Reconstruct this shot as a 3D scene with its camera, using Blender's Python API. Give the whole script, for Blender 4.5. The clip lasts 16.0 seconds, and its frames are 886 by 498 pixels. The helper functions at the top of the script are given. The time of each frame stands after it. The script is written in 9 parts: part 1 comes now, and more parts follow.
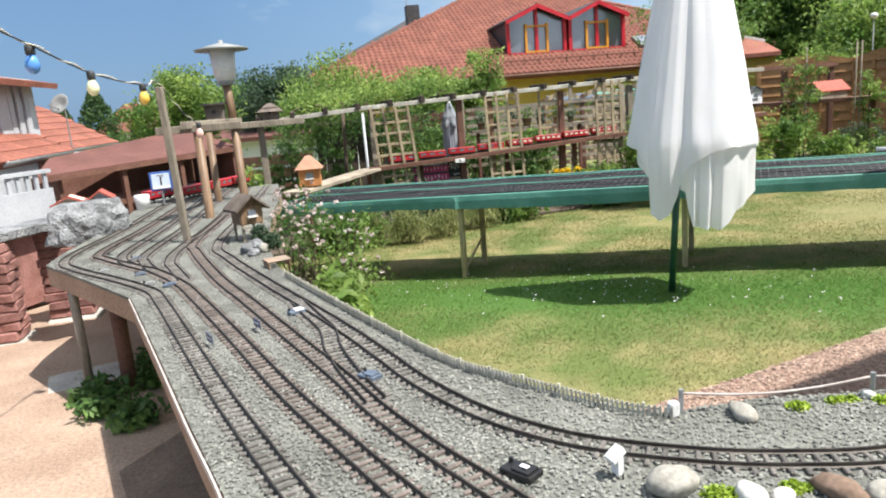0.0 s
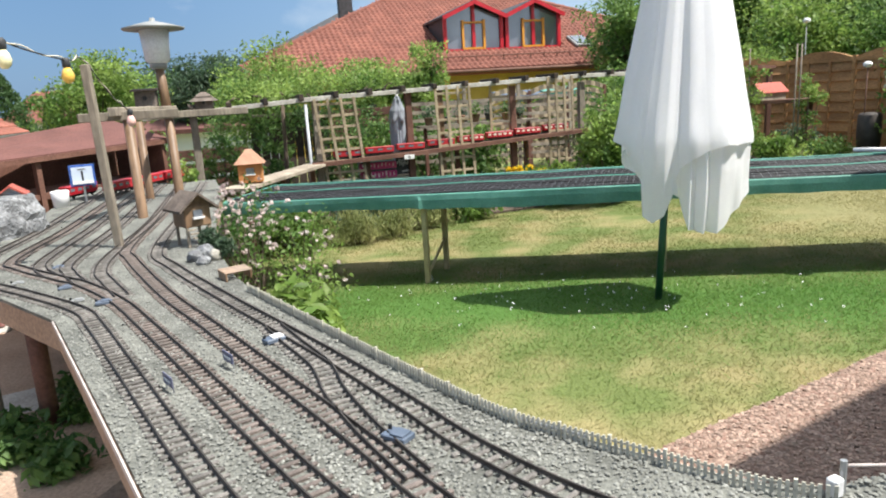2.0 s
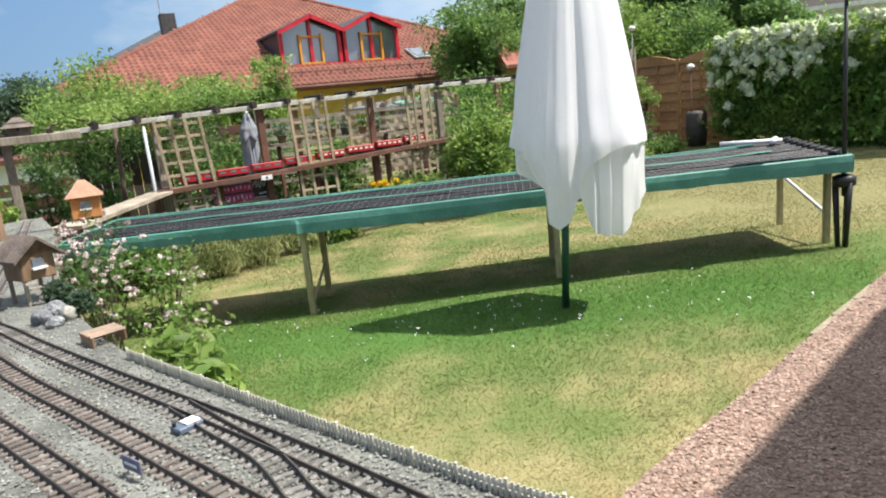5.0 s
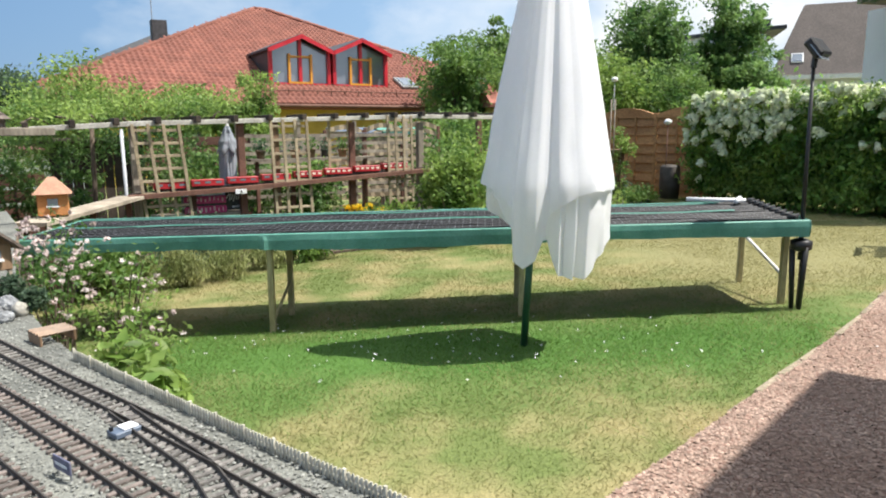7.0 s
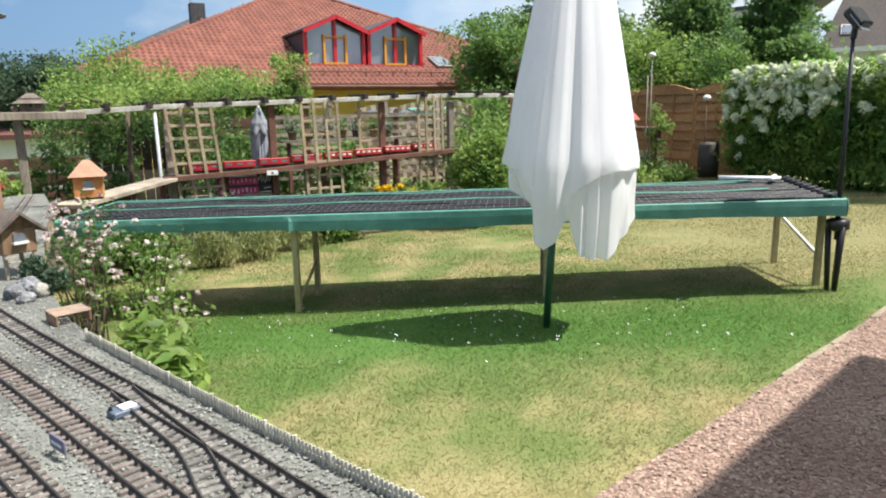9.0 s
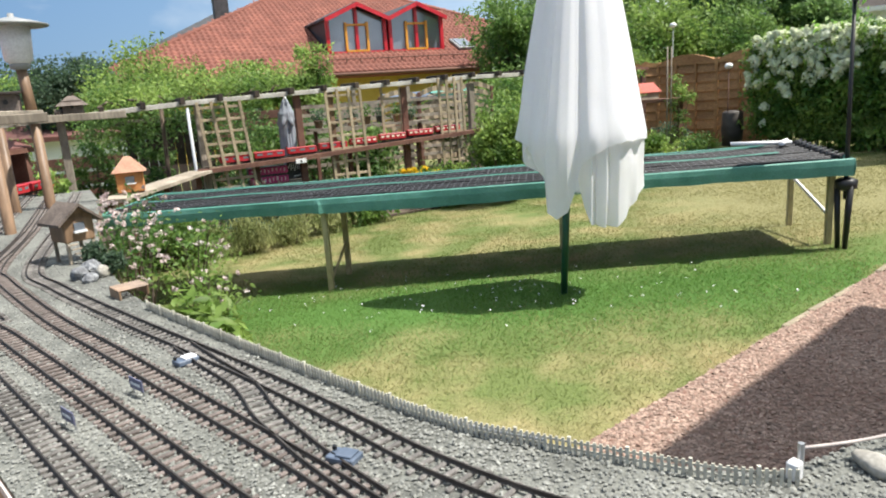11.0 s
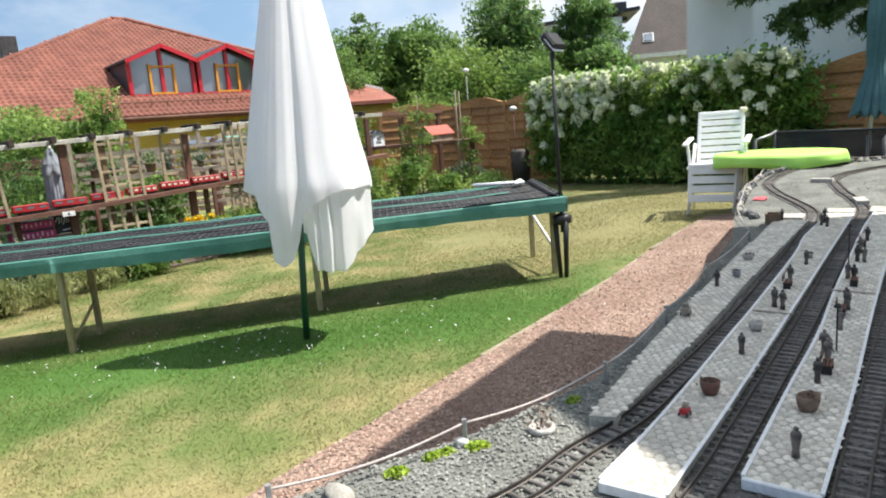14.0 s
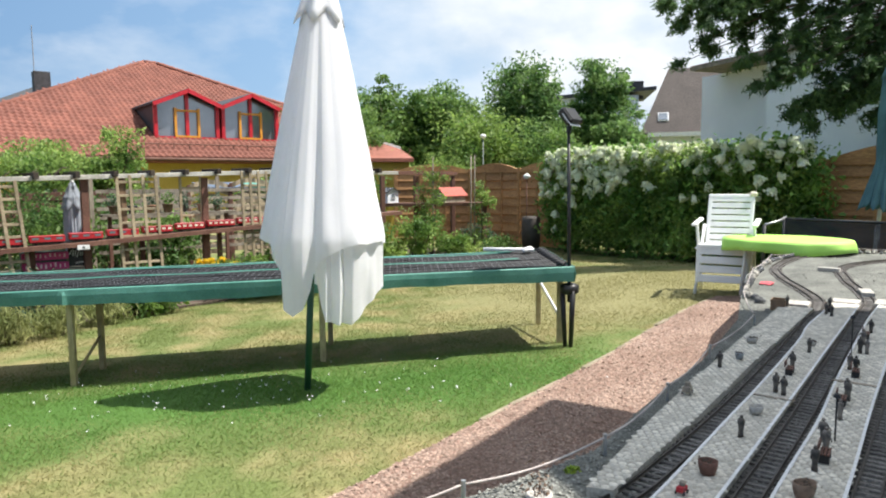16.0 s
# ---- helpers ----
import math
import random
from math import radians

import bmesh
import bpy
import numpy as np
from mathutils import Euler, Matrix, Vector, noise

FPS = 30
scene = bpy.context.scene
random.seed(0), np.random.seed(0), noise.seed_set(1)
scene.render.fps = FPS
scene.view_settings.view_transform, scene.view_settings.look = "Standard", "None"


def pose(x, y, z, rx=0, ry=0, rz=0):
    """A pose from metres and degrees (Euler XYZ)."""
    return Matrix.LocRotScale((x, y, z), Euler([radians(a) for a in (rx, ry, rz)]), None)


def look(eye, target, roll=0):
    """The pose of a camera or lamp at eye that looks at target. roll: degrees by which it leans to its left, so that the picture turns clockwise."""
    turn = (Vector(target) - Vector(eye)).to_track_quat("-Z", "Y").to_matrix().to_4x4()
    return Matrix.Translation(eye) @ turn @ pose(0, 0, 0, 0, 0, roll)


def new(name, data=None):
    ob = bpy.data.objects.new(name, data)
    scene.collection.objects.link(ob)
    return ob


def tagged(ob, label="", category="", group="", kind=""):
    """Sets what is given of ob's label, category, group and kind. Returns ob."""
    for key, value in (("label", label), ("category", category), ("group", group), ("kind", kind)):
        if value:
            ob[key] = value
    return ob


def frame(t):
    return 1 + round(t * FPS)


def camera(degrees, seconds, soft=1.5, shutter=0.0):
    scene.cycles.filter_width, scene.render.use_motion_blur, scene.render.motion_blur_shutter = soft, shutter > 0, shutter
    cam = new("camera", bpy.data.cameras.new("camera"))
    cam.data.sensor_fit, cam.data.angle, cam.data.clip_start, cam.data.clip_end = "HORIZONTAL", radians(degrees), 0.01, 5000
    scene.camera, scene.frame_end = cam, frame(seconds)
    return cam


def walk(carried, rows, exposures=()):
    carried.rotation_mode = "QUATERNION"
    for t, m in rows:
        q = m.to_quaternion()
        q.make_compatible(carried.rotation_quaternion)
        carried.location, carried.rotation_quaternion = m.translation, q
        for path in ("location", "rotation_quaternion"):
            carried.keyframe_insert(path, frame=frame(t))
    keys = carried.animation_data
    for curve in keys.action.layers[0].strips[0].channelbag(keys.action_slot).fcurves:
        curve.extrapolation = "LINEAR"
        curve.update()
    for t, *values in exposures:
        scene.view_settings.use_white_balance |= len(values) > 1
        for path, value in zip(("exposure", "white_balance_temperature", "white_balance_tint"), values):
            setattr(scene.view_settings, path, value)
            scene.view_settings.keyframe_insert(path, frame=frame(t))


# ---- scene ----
cam = camera(65.7, 16.0, soft=2.0)
PATH = [
    (0, (0.112, -0.062, 1.172), (0.024, 1.893, 0.76), -4.7),
    (0.5, (0.102, 0.062, 1.161), (-0.051, 2.009, 0.73), -3.2),
    (1, (0.037, 0.166, 1.156), (-0.105, 2.113, 0.721), -4.6),
    (1.5, (-0.074, 0.246, 1.155), (-0.025, 2.203, 0.745), -6.1),
    (2, (-0.124, 0.332, 1.146), (-0.007, 2.281, 0.712), -3.5),
    (2.5, (-0.139, 0.439, 1.148), (0.017, 2.388, 0.727), -2.5),
    (3, (-0.238, 0.518, 1.145), (0.046, 2.451, 0.719), -7.4),
    (3.5, (-0.305, 0.563, 1.144), (0.071, 2.468, 0.665), -6.4),
    (4, (-0.287, 0.665, 1.138), (0.104, 2.57, 0.671), -5.2),
    (4.5, (-0.316, 0.709, 1.133), (0.198, 2.587, 0.674), -7.0),
    (6.8, (-0.298, 0.645, 1.144), (0.324, 2.514, 0.801), -0.4),
    (7, (-0.29, 0.656, 1.137), (0.344, 2.521, 0.792), -0.3),
    (7.5, (-0.284, 0.663, 1.135), (0.36, 2.523, 0.779), -0.7),
    (8, (-0.267, 0.657, 1.138), (0.379, 2.515, 0.781), -1.5),
    (8.5, (-0.24, 0.664, 1.135), (0.383, 2.526, 0.75), -1.4),
    (9, (-0.199, 0.654, 1.135), (0.326, 2.542, 0.734), -1.0),
    (9.5, (-0.221, 0.593, 1.141), (0.267, 2.489, 0.733), -2.6),
    (9.7, (-0.247, 0.582, 1.133), (0.256, 2.471, 0.713), -1.8),
    (11.8, (-0.074, 0.312, 1.135), (0.325, 2.219, 0.686), -5.0),
    (12, (-0.018, 0.296, 1.132), (0.392, 2.205, 0.701), -3.4),
    (12.5, (0.108, 0.25, 1.136), (0.596, 2.151, 0.749), -4.6),
    (13, (0.134, 0.192, 1.135), (0.859, 2.018, 0.758), -4.7),
    (13.5, (0.226, 0.148, 1.136), (1.042, 1.929, 0.731), -3.0),
    (14, (0.321, 0.135, 1.155), (1.192, 1.897, 0.783), -4.6),
    (14.5, (0.322, 0.116, 1.159), (1.282, 1.847, 0.871), -1.9),
    (15, (0.31, 0.103, 1.172), (1.271, 1.842, 0.943), -1.5),
    (15.5, (0.289, 0.097, 1.173), (1.199, 1.868, 0.986), -0.7),
    (16, (0.284, 0.095, 1.169), (1.156, 1.884, 0.97), -0.4),
]
walk(cam, [(t, look(eye, target, roll)) for t, eye, target, roll in PATH])

# ---- light ----
SUN_DIR = Vector((0.50, -0.22, 1.0)).normalized()
scene.view_settings.exposure = 0.92
world = bpy.data.worlds.new("sky")
scene.world = world
world.use_nodes = True
wn, wl = world.node_tree.nodes, world.node_tree.links
wn.clear()
w_sky = wn.new("ShaderNodeTexSky")
w_sky.sky_type = "NISHITA"
w_sky.sun_disc = False
w_sky.sun_elevation = math.asin(SUN_DIR.z)
w_sky.sun_rotation = math.atan2(SUN_DIR.x, SUN_DIR.y)
w_sky.air_density, w_sky.dust_density, w_sky.ozone_density = 1.0, 1.2, 2.0
w_tc = wn.new("ShaderNodeTexCoord")
w_map = wn.new("ShaderNodeMapping")
w_map.inputs["Scale"].default_value = (1.0, 1.0, 1.9)
w_map.inputs["Location"].default_value = (0.35, 0.1, 0.2)
w_noise = wn.new("ShaderNodeTexNoise")
w_noise.inputs["Scale"].default_value = 2.3
w_noise.inputs["Detail"].default_value = 8.0
w_noise.inputs["Roughness"].default_value = 0.55
w_ramp = wn.new("ShaderNodeValToRGB")
w_ramp.color_ramp.elements[0].position = 0.44
w_ramp.color_ramp.elements[1].position = 0.69
w_mix = wn.new("ShaderNodeMix")
w_mix.data_type = "RGBA"
w_white = wn.new("ShaderNodeMix")  # bright tops and grey-blue bellies of the clouds
w_white.data_type = "RGBA"
w_white.inputs["A"].default_value, w_white.inputs["B"].default_value = (2.55, 2.95, 3.4, 1), (3.8, 3.9, 4.0, 1)
w_puff = wn.new("ShaderNodeTexNoise")
w_puff.inputs["Scale"].default_value, w_puff.inputs["Detail"].default_value = 5.5, 6.0
w_pr = wn.new("ShaderNodeMapRange")
w_pr.inputs["From Min"].default_value, w_pr.inputs["From Max"].default_value = 0.36, 0.58
wl.new(w_map.outputs["Vector"], w_puff.inputs["Vector"])
wl.new(w_puff.outputs["Fac"], w_pr.inputs["Value"])
wl.new(w_pr.outputs["Result"], w_white.inputs["Factor"])
wl.new(w_white.outputs["Result"], w_mix.inputs["B"])
w_bg = wn.new("ShaderNodeBackground")
w_bg.inputs["Strength"].default_value = 0.15
w_out = wn.new("ShaderNodeOutputWorld")
# the clouds thicken towards the east
w_grad = wn.new("ShaderNodeSeparateXYZ")
w_add = wn.new("ShaderNodeMath")
w_add.operation = "MULTIPLY_ADD"
w_add.inputs[1].default_value = 0.24
wl.new(w_tc.outputs["Generated"], w_map.inputs["Vector"])
wl.new(w_tc.outputs["Generated"], w_grad.inputs["Vector"])
wl.new(w_map.outputs["Vector"], w_noise.inputs["Vector"])
wl.new(w_grad.outputs["X"], w_add.inputs[0])
wl.new(w_noise.outputs["Fac"], w_add.inputs[2])
wl.new(w_add.outputs["Value"], w_ramp.inputs["Fac"])
wl.new(w_ramp.outputs["Color"], w_mix.inputs["Factor"])
w_haze = wn.new("ShaderNodeMix")  # heavy blue rain sky in the west
w_haze.data_type = "RGBA"
w_haze.inputs["Factor"].default_value = 0.88
w_side = wn.new("ShaderNodeMix")  # lighter blue towards the east
w_side.data_type = "RGBA"
w_side.inputs["A"].default_value, w_side.inputs["B"].default_value = (0.51, 1.05, 1.90, 1), (1.30, 2.05, 3.0, 1)
w_sr = wn.new("ShaderNodeMapRange")
w_sr.inputs["From Min"].default_value, w_sr.inputs["From Max"].default_value = -0.35, 0.40
wl.new(w_grad.outputs["X"], w_sr.inputs["Value"])
wl.new(w_sr.outputs["Result"], w_side.inputs["Factor"])
wl.new(w_side.outputs["Result"], w_haze.inputs["B"])
wl.new(w_sky.outputs["Color"], w_haze.inputs["A"])
wl.new(w_haze.outputs["Result"], w_mix.inputs["A"])
wl.new(w_mix.outputs["Result"], w_bg.inputs["Color"])
w_zen = wn.new("ShaderNodeMapRange")  # bright zenith above the view, added as fill light
w_zen.inputs["From Min"].default_value, w_zen.inputs["From Max"].default_value = 0.45, 0.95
w_zen.inputs["To Min"].default_value, w_zen.inputs["To Max"].default_value = 0.0, 1.0
w_high = wn.new("ShaderNodeMix")
w_high.data_type = "RGBA"
w_high.inputs["B"].default_value = (3.9, 4.15, 4.5, 1)
wl.new(w_grad.outputs["Z"], w_zen.inputs["Value"])
wl.new(w_zen.outputs["Result"], w_high.inputs["Factor"])
wl.new(w_mix.outputs["Result"], w_high.inputs["A"])
wl.new(w_high.outputs["Result"], w_bg.inputs["Color"])
wl.new(w_bg.outputs["Background"], w_out.inputs["Surface"])
sun_data = bpy.data.lights.new("sun", "SUN")
sun_data.energy, sun_data.angle, sun_data.color = 4.7, radians(0.6), (1.0, 0.955, 0.89)
sun = new("sun", sun_data)
sun.matrix_world = look(SUN_DIR * 30, (0, 0, 0))


# ---- materials ----
def mat(name, c1, c2, scale=8.0, rough=0.8, bump=0.2, fine=90.0, metal=0.0, c3=None, spec=0.4, stretch=(1, 1, 1), rand=0.0, isl=0.0, trans=0.0, depth=0.004, lo=0.35, hi=0.65):
    """A surface of two mottled colours, fine speckle, bump and roughness variation, at real-world size."""
    m = bpy.data.materials.new(name)
    m.use_nodes = True
    n, k = m.node_tree.nodes, m.node_tree.links
    p = n["Principled BSDF"]
    tc = n.new("ShaderNodeTexCoord")
    mp = n.new("ShaderNodeMapping")
    mp.inputs["Scale"].default_value = stretch
    k.new(tc.outputs["Object"], mp.inputs["Vector"])
    big = n.new("ShaderNodeTexNoise")
    big.inputs["Scale"].default_value = scale
    big.inputs["Detail"].default_value = 5
    small = n.new("ShaderNodeTexNoise")
    small.inputs["Scale"].default_value = fine
    small.inputs["Detail"].default_value = 3
    for t in (big, small):
        k.new(mp.outputs["Vector"], t.inputs["Vector"])
    ramp = n.new("ShaderNodeMapRange")
    ramp.inputs["From Min"].default_value, ramp.inputs["From Max"].default_value = lo, hi
    k.new(big.outputs["Fac"], ramp.inputs["Value"])
    mix = n.new("ShaderNodeMix")
    mix.data_type = "RGBA"
    mix.inputs["A"].default_value, mix.inputs["B"].default_value = (*c1, 1), (*c2, 1)
    k.new(ramp.outputs["Result"], mix.inputs["Factor"])
    last = mix.outputs["Result"]
    r2 = n.new("ShaderNodeMapRange")
    r2.inputs["From Min"].default_value, r2.inputs["From Max"].default_value = 0.3, 0.7
    speck = min(0.26, 0.03 + bump * 0.9) if bump else 0.12
    r2.inputs["To Min"].default_value, r2.inputs["To Max"].default_value = 1 - speck, 1 + speck * 0.9
    k.new(small.outputs["Fac"], r2.inputs["Value"])
    mul = n.new("ShaderNodeMix")
    mul.data_type, mul.blend_type = "RGBA", "MULTIPLY"
    mul.inputs["Factor"].default_value = 1.0
    k.new(last, mul.inputs["A"])
    k.new(r2.outputs["Result"], mul.inputs["B"])
    last = mul.outputs["Result"]
    for amount, kind in ((rand, 0), (isl, 1)):
        if amount:
            src = n.new("ShaderNodeObjectInfo" if kind == 0 else "ShaderNodeNewGeometry")
            out = src.outputs["Random" if kind == 0 else "Random Per Island"]
            r3 = n.new("ShaderNodeMapRange")
            r3.inputs["To Min"].default_value, r3.inputs["To Max"].default_value = 1 - amount, 1 + amount
            k.new(out, r3.inputs["Value"])
            mu = n.new("ShaderNodeMix")
            mu.data_type, mu.blend_type = "RGBA", "MULTIPLY"
            mu.inputs["Factor"].default_value = 1.0
            k.new(last, mu.inputs["A"])
            k.new(r3.outputs["Result"], mu.inputs["B"])
            last = mu.outputs["Result"]
            if c3:
                m3 = n.new("ShaderNodeMix")
                m3.data_type = "RGBA"
                m3.inputs["B"].default_value = (*c3, 1)
                r4 = n.new("ShaderNodeMapRange")
                r4.inputs["From Min"].default_value, r4.inputs["From Max"].default_value = 0.72, 0.95
                wob = n.new("ShaderNodeMath")
                wob.operation = "FRACT"
                w7 = n.new("ShaderNodeMath")
                w7.operation = "MULTIPLY"
                w7.inputs[1].default_value = 7.31
                k.new(out, w7.inputs[0])
                k.new(w7.outputs["Value"], wob.inputs[0])
                k.new(wob.outputs["Value"], r4.inputs["Value"])
                k.new(r4.outputs["Result"], m3.inputs["Factor"])
                k.new(last, m3.inputs["A"])
                last = m3.outputs["Result"]
    k.new(last, p.inputs["Base Color"])
    p.inputs["Metallic"].default_value = metal
    p.inputs["Specular IOR Level"].default_value = spec
    rr = n.new("ShaderNodeMapRange")
    rr.inputs["To Min"].default_value, rr.inputs["To Max"].default_value = max(0.02, rough - 0.12), min(1, rough + 0.12)
    k.new(big.outputs["Fac"], rr.inputs["Value"])
    k.new(rr.outputs["Result"], p.inputs["Roughness"])
    if bump:
        b = n.new("ShaderNodeBump")
        b.inputs["Strength"].default_value = bump
        b.inputs["Distance"].default_value = depth
        k.new(small.outputs["Fac"], b.inputs["Height"])
        k.new(b.outputs["Normal"], p.inputs["Normal"])
    if trans:
        ts = n.new("ShaderNodeBsdfTranslucent")
        k.new(last, ts.inputs["Color"])
        ms = n.new("ShaderNodeMixShader")
        ms.inputs["Fac"].default_value = trans
        k.new(p.outputs["BSDF"], ms.inputs[1])
        k.new(ts.outputs["BSDF"], ms.inputs[2])
        k.new(ms.outputs["Shader"], n["Material Output"].inputs["Surface"])
    return m


LUSH = (((0.373, 0.928, 0), 4.02, 0.30, 0.75), ((0.928, -0.373, 0), -0.20, 2.2, 1.2))
DRY = (((0.373, 0.928, 0), 6.7, 1.0, 1.1), ((0.928, -0.373, 0), 2.6, 1.2, 1.5))
DRY_EDGE = (((-0.437, 0.899, 0), 1.60, 0.04, 0.22), ((1, 0, 0), 1.2, 3.0, 1.0))


def lush_band(m, colour, bands=LUSH):
    """Fresh or straw-dry turf in a soft band of the lawn."""
    n, k = m.node_tree.nodes, m.node_tree.links
    tc = n.new("ShaderNodeTexCoord")
    ns = n.new("ShaderNodeTexNoise")
    ns.inputs["Scale"].default_value = 1.6
    ns.inputs["Detail"].default_value = 4
    k.new(tc.outputs["Object"], ns.inputs["Vector"])
    fac = None
    for axis, centre, half, soft in bands:
        d = n.new("ShaderNodeVectorMath")
        d.operation = "DOT_PRODUCT"
        d.inputs[1].default_value = axis
        k.new(tc.outputs["Object"], d.inputs[0])
        off = n.new("ShaderNodeMath")
        off.operation = "SUBTRACT"
        off.inputs[1].default_value = centre
        k.new(d.outputs["Value"], off.inputs[0])
        ab = n.new("ShaderNodeMath")
        ab.operation = "ABSOLUTE"
        k.new(off.outputs["Value"], ab.inputs[0])
        wob = n.new("ShaderNodeMath")
        wob.operation = "MULTIPLY_ADD"
        wob.inputs[1].default_value = 1.1
        k.new(ns.outputs["Fac"], wob.inputs[0])
        k.new(ab.outputs["Value"], wob.inputs[2])
        r = n.new("ShaderNodeMapRange")
        r.interpolation_type = "SMOOTHSTEP"
        r.inputs["From Min"].default_value, r.inputs["From Max"].default_value = half + 0.45, half + soft + 0.55
        r.inputs["To Min"].default_value, r.inputs["To Max"].default_value = 1.0, 0.0
        k.new(wob.outputs["Value"], r.inputs["Value"])
        if fac is None:
            fac = r.outputs["Result"]
        else:
            mm = n.new("ShaderNodeMath")
            mm.operation = "MULTIPLY"
            k.new(fac, mm.inputs[0])
            k.new(r.outputs["Result"], mm.inputs[1])
            fac = mm.outputs["Value"]
    mul = [q for q in n if q.bl_idname == "ShaderNodeMix" and q.blend_type == "MULTIPLY"][0]
    old = [l for l in k if l.to_node == mul and l.from_node.bl_idname == "ShaderNodeMix"][-1]
    to = old.to_socket
    src = old.from_socket
    mx = n.new("ShaderNodeMix")
    mx.data_type = "RGBA"
    mx.inputs["B"].default_value = (*colour, 1)
    k.new(fac, mx.inputs["Factor"])
    k.new(src, mx.inputs["A"])
    k.new(mx.outputs["Result"], to)


M_GRASS_SOIL = mat("lawn_soil", (0.115, 0.150, 0.040), (0.25, 0.22, 0.098), 2.3, 0.95, 0.5, 110, lo=0.40, hi=0.62, depth=0.006)
lush_band(M_GRASS_SOIL, (0.062, 0.140, 0.022))
lush_band(M_GRASS_SOIL, (0.21, 0.195, 0.086), DRY)
lush_band(M_GRASS_SOIL, (0.26, 0.205, 0.098), DRY_EDGE)
M_BLADE = mat("grass_blade", (0.155, 0.200, 0.055), (0.297, 0.272, 0.121), 2.3, 0.7, 0, 30, isl=0.10, trans=0.6, lo=0.40, hi=0.62)
lush_band(M_BLADE, (0.27, 0.255, 0.112), DRY)
lush_band(M_BLADE, (0.35, 0.285, 0.135), DRY_EDGE)
M_BLADE_LUSH = mat("grass_blade_lush", (0.095, 0.205, 0.036), (0.14, 0.25, 0.055), 1.5, 0.65, 0, 30, isl=0.12, trans=0.6)
M_BALLAST = mat("ballast_bed", (0.10, 0.103, 0.092), (0.19, 0.195, 0.172), 6, 0.95, 1.0, 120, depth=0.006)
M_BALLAST_STONE = mat("ballast_stone", (0.162, 0.166, 0.149), (0.245, 0.249, 0.227), 4, 0.9, 0.3, 150, isl=0.22, c3=(0.16, 0.165, 0.15))
M_BALLAST_DARK = mat("dark_basalt_grit", (0.062, 0.060, 0.058), (0.115, 0.112, 0.106), 8, 0.95, 1.0, 140, depth=0.005)
M_STONE_DARK = mat("dark_basalt_stone", (0.075, 0.073, 0.070), (0.15, 0.146, 0.138), 6, 0.9, 0.3, 150, isl=0.3)
M_POT = mat("weathered_clay_pot", (0.16, 0.105, 0.075), (0.24, 0.17, 0.125), 14, 0.85, 0.3)
M_WHITEWASH = mat("weathered_whitewash", (0.40, 0.42, 0.45), (0.52, 0.54, 0.57), 2, 0.9, 0.06, 50)
M_FENCE_PALE = mat("bleached_picket_wood", (0.40, 0.38, 0.31), (0.58, 0.55, 0.46), 12, 0.85, 0.3, 90, rand=0.2)
M_PINK = mat("pink_gravel_bed", (0.20, 0.13, 0.098), (0.27, 0.185, 0.145), 4, 0.95, 0.8, 60, depth=0.01)
M_PINK_STONE = mat("pink_gravel_stone", (0.245, 0.165, 0.125), (0.33, 0.24, 0.19), 3, 0.9, 0.3, 120, isl=0.34, c3=(0.22, 0.13, 0.10))
M_YARD = mat("yard_grit", (0.30, 0.21, 0.155), (0.39, 0.285, 0.215), 2.5, 0.95, 0.7, 80, depth=0.01)
M_RAIL = mat("oxidised_rail", (0.05, 0.044, 0.04), (0.10, 0.088, 0.078), 20, 0.55, 0.1, 200, metal=0.5)
M_SLEEPER = mat("dark_brown_sleeper", (0.10, 0.092, 0.085), (0.18, 0.168, 0.155), 30, 0.75, 0.3, 300, rand=0.35)
M_SLEEPER_RUST = mat("rust_brown_sleeper", (0.105, 0.085, 0.076), (0.175, 0.145, 0.13), 30, 0.75, 0.3, 300, rand=0.3)
M_WOOD_GREY = mat("weathered_timber", (0.19, 0.16, 0.125), (0.33, 0.285, 0.225), 5, 0.85, 0.4, 60, stretch=(1, 1, 0.25), rand=0.2)
M_WOOD_PALE = mat("silvered_timber", (0.36, 0.34, 0.30), (0.54, 0.52, 0.47), 5, 0.85, 0.35, 60, rand=0.2)
M_WOOD_DARK = mat("dark_timber", (0.030, 0.022, 0.017), (0.060, 0.045, 0.034), 5, 0.85, 0.35, 60, rand=0.25)
M_WOOD_TRELLIS = mat("faded_trellis_wood", (0.27, 0.215, 0.14), (0.40, 0.325, 0.22), 5, 0.85, 0.3, 70, rand=0.15)
M_WOOD_BROWN = mat("red_brown_timber", (0.11, 0.05, 0.035), (0.17, 0.085, 0.06), 5, 0.75, 0.3, 60, rand=0.15)
M_LOG = mat("varnished_log", (0.145, 0.088, 0.05), (0.235, 0.15, 0.092), 9, 0.5, 0.3, 60, stretch=(1, 1, 0.2))
M_FENCE = mat("orange_brown_fence_wood", (0.31, 0.155, 0.062), (0.42, 0.225, 0.095), 6, 0.7, 0.3, 60, stretch=(0.3, 0.3, 1), rand=0.15)
M_LEG = mat("pressure_treated_pine", (0.36, 0.30, 0.16), (0.46, 0.40, 0.24), 8, 0.8, 0.3, 80, stretch=(1, 1, 0.2))
M_WHITE_PAINT = mat("white_trim_paint", (0.66, 0.66, 0.66), (0.78, 0.78, 0.77), 6, 0.6, 0.1, 90)
M_CORD = mat("weathered_pinkish_cord", (0.38, 0.33, 0.31), (0.52, 0.47, 0.44), 20, 0.85, 0.3, 300)
M_FASCIA = mat("brown_fascia_board", (0.24, 0.16, 0.11), (0.34, 0.24, 0.17), 4, 0.8, 0.3, 70)
